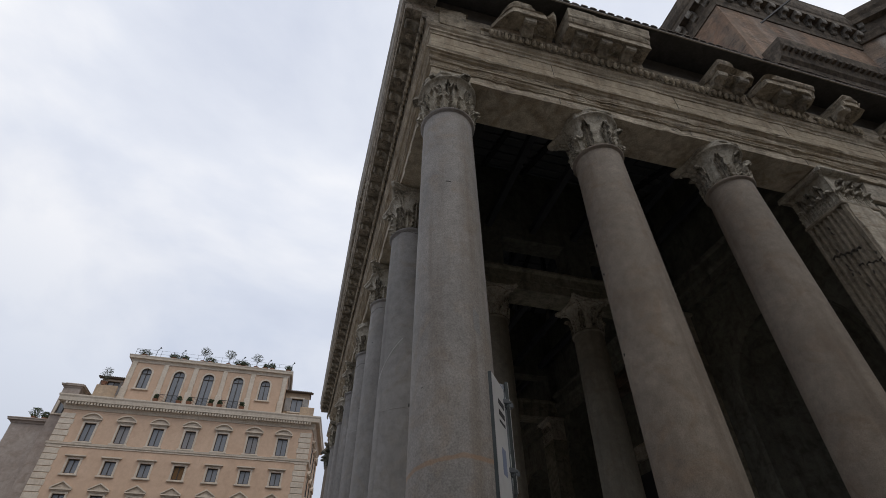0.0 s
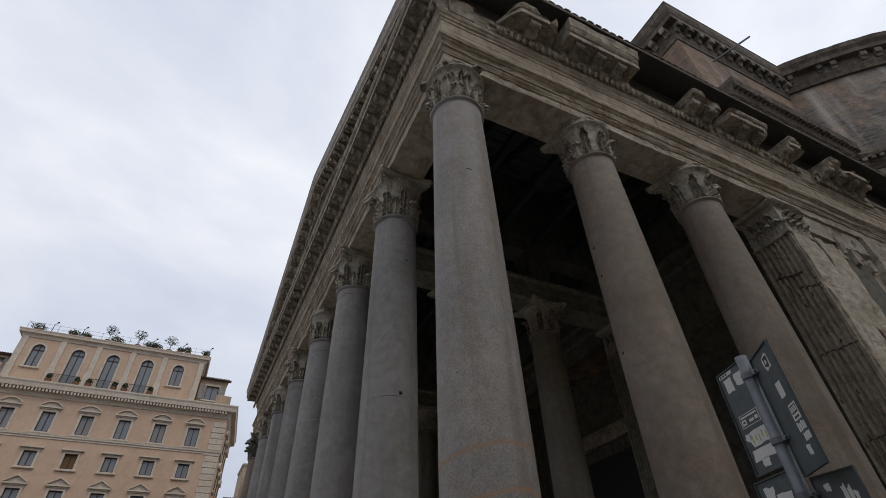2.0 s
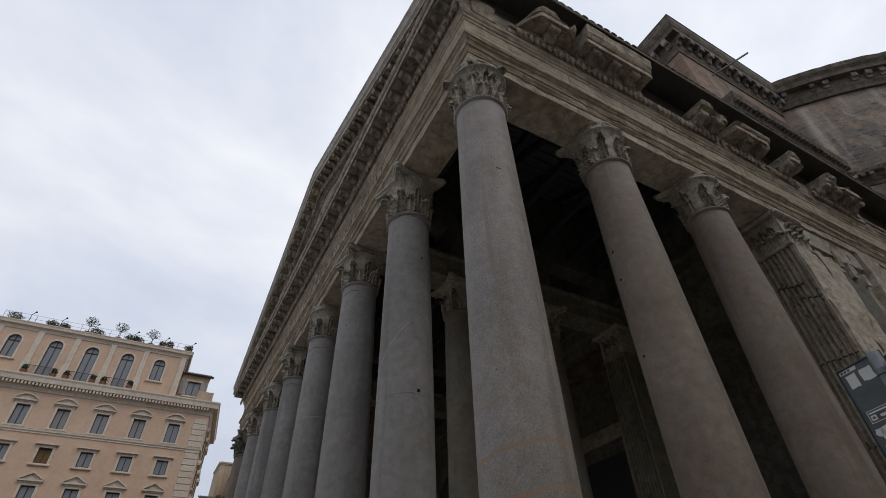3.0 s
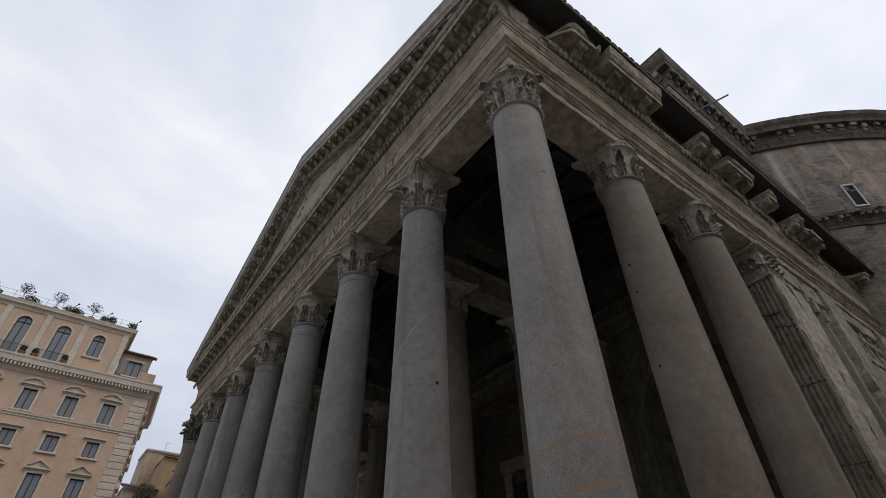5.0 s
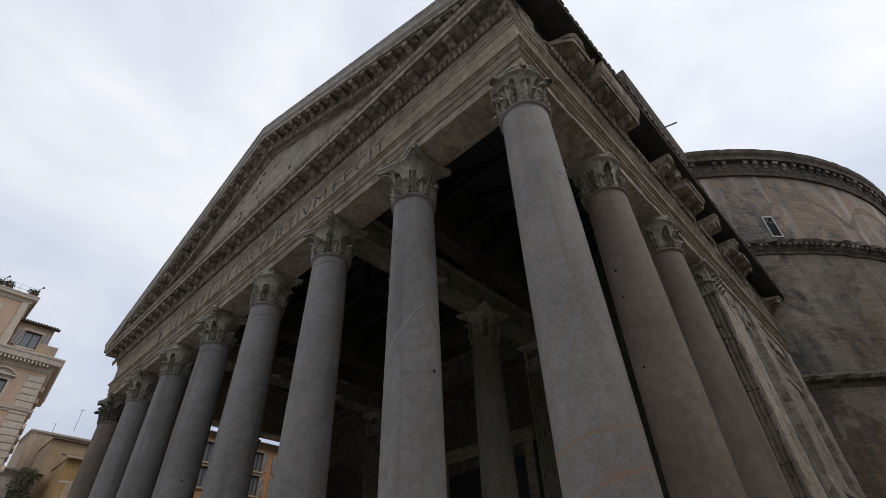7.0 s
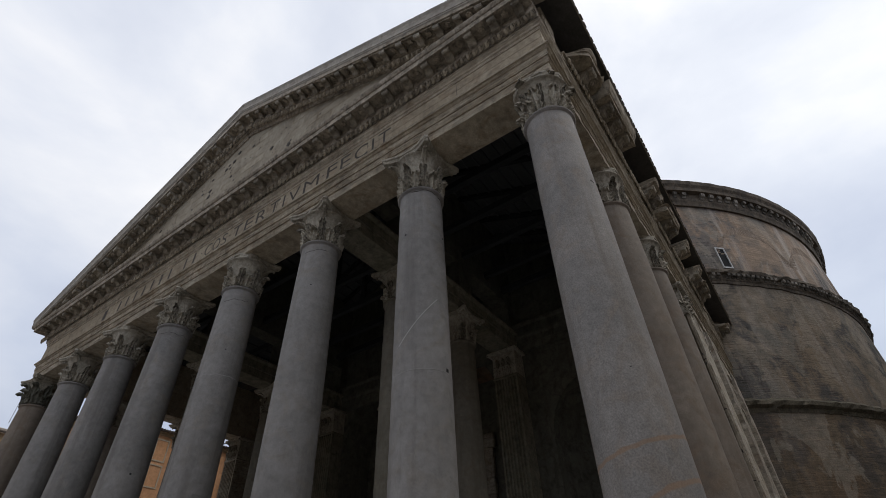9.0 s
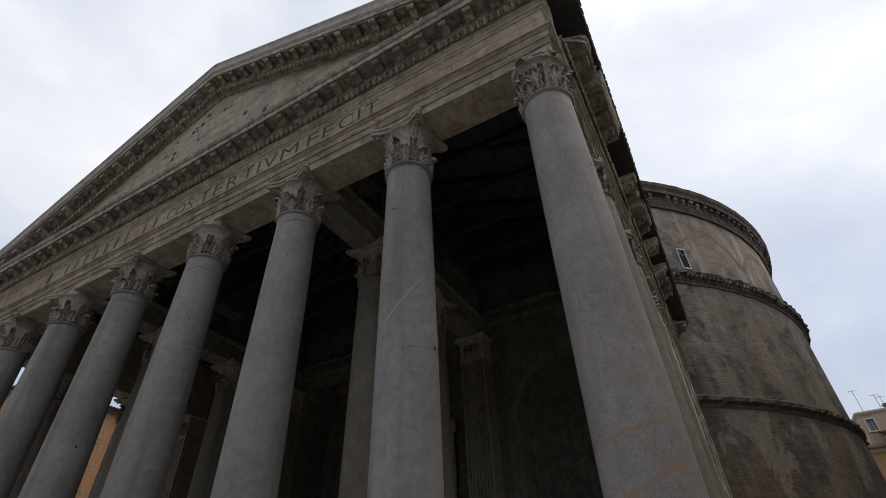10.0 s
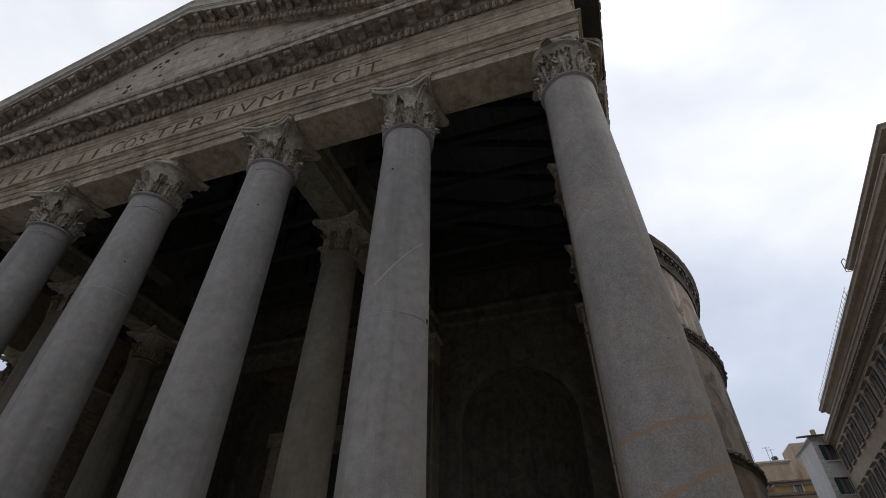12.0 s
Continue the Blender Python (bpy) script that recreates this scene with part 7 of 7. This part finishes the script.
simple_house("far_house", "pale peach house end with a dark downpipe", pose(94.0, -29.0, 0, 0, 0, -90), 9.0, 6, 29.3, M_PEACHOLD, [(6.0, 25.0)], K10, None, 0.0)
for y, z, h in ((-22.2, 26.2, 3.6), (-24.6, 26.2, 2.4), (-25.2, 26.2, 2.0)):
    an = thing("aerial", "thin metal television aerial on a rooftop", "aerial", pose(91.6, y, z), "aerials")
    bm = bmesh.new()
    tube(bm, [(0, 0, 0), (0, 0, h)], 0.035, 5)
    part("mast", bm, M_IRON, an)
    bm = bmesh.new()
    tube(bm, [(0, -0.6, h - 0.2), (0, 0.6, h - 0.1)], 0.02, 4)
    for k in range(4):
        tube(bm, [(-0.3, -0.45 + k * 0.3, h - 0.17), (0.3, -0.45 + k * 0.3, h - 0.17)], 0.015, 4)
    part("crossbar", bm, M_IRON, an)
for x, y, z, h in ((9.5, 96.0, 31.5, 3.0), (14.5, 96.0, 31.5, 4.2), (8.2, 106.0, 32.4, 2.2)):
    an = thing("aerial", "thin metal television aerial on a rooftop", "aerial", pose(x, y, z - 0.6), "aerials")
    bm = bmesh.new()
    tube(bm, [(0, 0, 0), (0, 0, h + 0.6)], 0.035, 5)
    part("mast", bm, M_IRON, an)
    bm = bmesh.new()
    tube(bm, [(-0.6, 0, h + 0.4), (0.6, 0, h + 0.5)], 0.02, 4)
    part("crossbar", bm, M_IRON, an)
potted_plant(92.5, -25.6, 26.2, 0.7, 0.6, 81, label="green shrub on a rooftop terrace")

# plain unseen walls added behind the camera and further along, to block low sky light
for nm, a in (("wall_square_north", (-62, -50, -40, 75, -0.44, 22)), ("wall_square_west", (-50, 19.0, -38.0, -24.2, -0.44, 23)), ("wall_square_east", (-47, -34.4, 69.0, 80.0, -0.44, 20)), ("wall_street_east", (36, 90, 54.5, 66, -0.44, 21))):
    structure(nm, box_bm(*a), M_BEIGE, "plain stuccoed wall added round the square to block low sky")

# ---- sign post beside the street ----
sign = thing("sign_post", "grey metal post with sign boards seen from their stickered backs", "sign", pose(-1.25, -5.15, -0.45))
bm = bmesh.new()
tube(bm, [(0, 0, 0), (0, 0, 3.13)], 0.034, 16)
part("pole", bm, M_POLE, sign, "galvanised pole", True)


def scrap_bm(x0, x1, z0, z1, depth, rng, ragged):
    """A thin paper scrap with an uneven outline."""
    bm = bmesh.new()
    pts = []
    per = 3 if ragged else 1
    corners = ((x0, z0), (x1, z0), (x1, z1), (x0, z1))
    for k in range(4):
        (ax, az), (bx, bz) = corners[k], corners[(k + 1) % 4]
        for i in range(per):
            t = i / per
            pts.append((ax + (bx - ax) * t + rng.uniform(-1, 1) * ragged * (x1 - x0), az + (bz - az) * t + rng.uniform(-1, 1) * ragged * (z1 - z0)))
    front = [bm.verts.new((x, -depth, z)) for x, z in pts]
    back = [bm.verts.new((x, -0.0035, z)) for x, z in pts]
    bm.faces.new(front)
    for i in range(len(pts)):
        bm.faces.new((front[i], back[i], back[(i + 1) % len(pts)], front[(i + 1) % len(pts)]))
    return bm


def board(m, w, h, label, stickers, stripe=None, seed=1):
    """A sheet-metal board with a thin folded rim, its back to -y; stickers: (u0, u1, v0, v1, material, raggedness, layer)."""
    bm = box_bm(0, w, -0.004, 0.004, 0, h)
    for x0, x1, z0, z1 in ((0, 0.005, 0, h), (w - 0.005, w, 0, h), (0.005, w - 0.005, 0, 0.005), (0.005, w - 0.005, h - 0.005, h)):
        box(bm, x0, x1, -0.013, -0.0035, z0, z1)
    b = part("board", bm, M_SIGNBACK, sign, label, m=m)
    part("face", box_bm(0.004, w - 0.004, 0.0045, 0.007, 0.004, h - 0.004), M_SIGNFRONT, b, "white printed face")
    if stripe:
        for z0, z1, mt in stripe:
            part("print_bar", box_bm(w * (0.14 if mt is SD else 0.3), w * 0.6, 0.0072, 0.0085, z0, z1), mt, b)
    rng = random.Random(seed)
    for u0, u1, v0, v1, mt, rag, layer in stickers:
        part("sticker", scrap_bm(u0 * w, u1 * w, v0 * h, v1 * h, 0.0048 + 0.0007 * layer, rng, rag), mt, b)
    return b


ST, SD, SY, SB = M_STICKER, M_STICKERDARK, M_STICKERYELLOW, M_SIGNBACK
scrawl = [(0.24 + 0.09 * i, 0.27 + 0.09 * i, 0.26 + 0.02 * (i % 2), 0.345 - 0.015 * (i % 3), SY, 0.12, 1) for i in range(5)]
left_stickers = [(0.04, 0.42, 0.945, 0.98, ST, 0.03, 0)] + [(0.07 + 0.08 * i, 0.12 + 0.08 * i, 0.952, 0.972, SD, 0.05, 1) for i in range(3)] + [
    (0.12, 0.34, 0.78, 0.92, ST, 0.05, 0), (0.44, 0.70, 0.80, 0.92, ST, 0.10, 0),
    (0.12, 0.64, 0.42, 0.54, ST, 0.0, 0), (0.135, 0.625, 0.426, 0.534, SB, 0.0, 1), (0.16, 0.28, 0.44, 0.49, ST, 0.0, 2), (0.19, 0.25, 0.455, 0.475, SB, 0.0, 3), (0.36, 0.48, 0.45, 0.475, ST, 0.1, 2), (0.52, 0.6, 0.45, 0.48, ST, 0.1, 2), (0.16, 0.6, 0.505, 0.52, ST, 0.0, 2),
    (0.08, 0.24, 0.30, 0.37, ST, 0.16, 0), (0.20, 0.72, 0.24, 0.37, ST, 0.05, 0), (0.14, 0.66, 0.12, 0.21, ST, 0.10, 0), (0.26, 0.44, 0.05, 0.13, ST, 0.10, 0)] + scrawl
right_stickers = [(0.46, 0.72, 0.81, 0.93, ST, 0.10, 0), (0.50, 0.68, 0.83, 0.91, SD, 0.12, 1), (0.55, 0.62, 0.85, 0.89, ST, 0.15, 2), (0.52, 0.74, 0.55, 0.68, ST, 0.02, 0),
    (0.60, 0.90, 0.35, 0.48, ST, 0.01, 0), (0.63, 0.87, 0.40, 0.465, SD, 0.0, 1)] + [(0.65 + 0.055 * i, 0.685 + 0.055 * i, 0.41, 0.455, ST, 0.0, 2) for i in range(4)] + [(0.65, 0.85, 0.365, 0.38, SD, 0.0, 1)] + [
    (0.60 + 0.08 * i, 0.66 + 0.08 * i, 0.27, 0.335 - 0.01 * (i % 2), ST, 0.08, 0) for i in range(4)] + [(0.66 + 0.07 * i, 0.72 + 0.07 * i, 0.195, 0.25, ST, 0.08, 0) for i in range(4)] + [(0.56, 0.72, 0.10, 0.17, ST, 0.14, 0)]
print_bars = [(0.50, 0.53, SD), (0.44, 0.47, SD), (0.40, 0.415, SD), (0.14, 0.27, M_BLUE)]
board(pose(0.142, 0.283, 2.54, 0, 0, 252.5), 0.325, 0.61, "dark blue-grey board back with worn white stickers", left_stickers, print_bars, 1)
board(pose(0.002, -0.05, 2.445, 0, 0, 235), 0.262, 0.64, "dark blue-grey board back with black and white stickers", right_stickers, print_bars, 2)
board(pose(0.150, 0.325, 1.905, 0, 0, 252.5), 0.30, 0.61, "dark grey board back with torn stickers", [(0.15, 0.4, 0.82, 0.93, ST, 0.12, 0), (0.42, 0.8, 0.68, 0.86, ST, 0.08, 0), (0.2, 0.6, 0.3, 0.5, ST, 0.1, 0)], None, 3)
board(pose(0.012, -0.06, 1.82, 0, 0, 266), 0.225, 0.62, "dark grey board back with scribbled stickers", [(0.2, 0.4, 0.86, 0.94, SB, 0.15, 0), (0.22, 0.34, 0.88, 0.93, ST, 0.16, 1), (0.55, 0.64, 0.74, 0.9, ST, 0.1, 0), (0.66, 0.74, 0.72, 0.88, ST, 0.1, 0), (0.76, 0.84, 0.74, 0.84, ST, 0.1, 0), (0.3, 0.68, 0.56, 0.74, ST, 0.06, 0), (0.36, 0.6, 0.6, 0.68, SD, 0.15, 1)], None, 4)
for z in (2.62, 2.99, 1.99, 2.35):
    bm = bmesh.new()
    lathe(bm, [(0.0345, z), (0.041, z + 0.002), (0.041, z + 0.034), (0.0345, z + 0.036)], 14)
    box(bm, -0.026, 0.026, -0.078, -0.035, z + 0.008, z + 0.03)
    box(bm, 0.035, 0.072, -0.026, 0.026, z + 0.008, z + 0.03)
    tube(bm, [(-0.045, -0.062, z + 0.019), (0.045, -0.062, z + 0.019)], 0.008, 6)
    part("clamp", bm, M_POLE, sign, "bolted pole clamp")
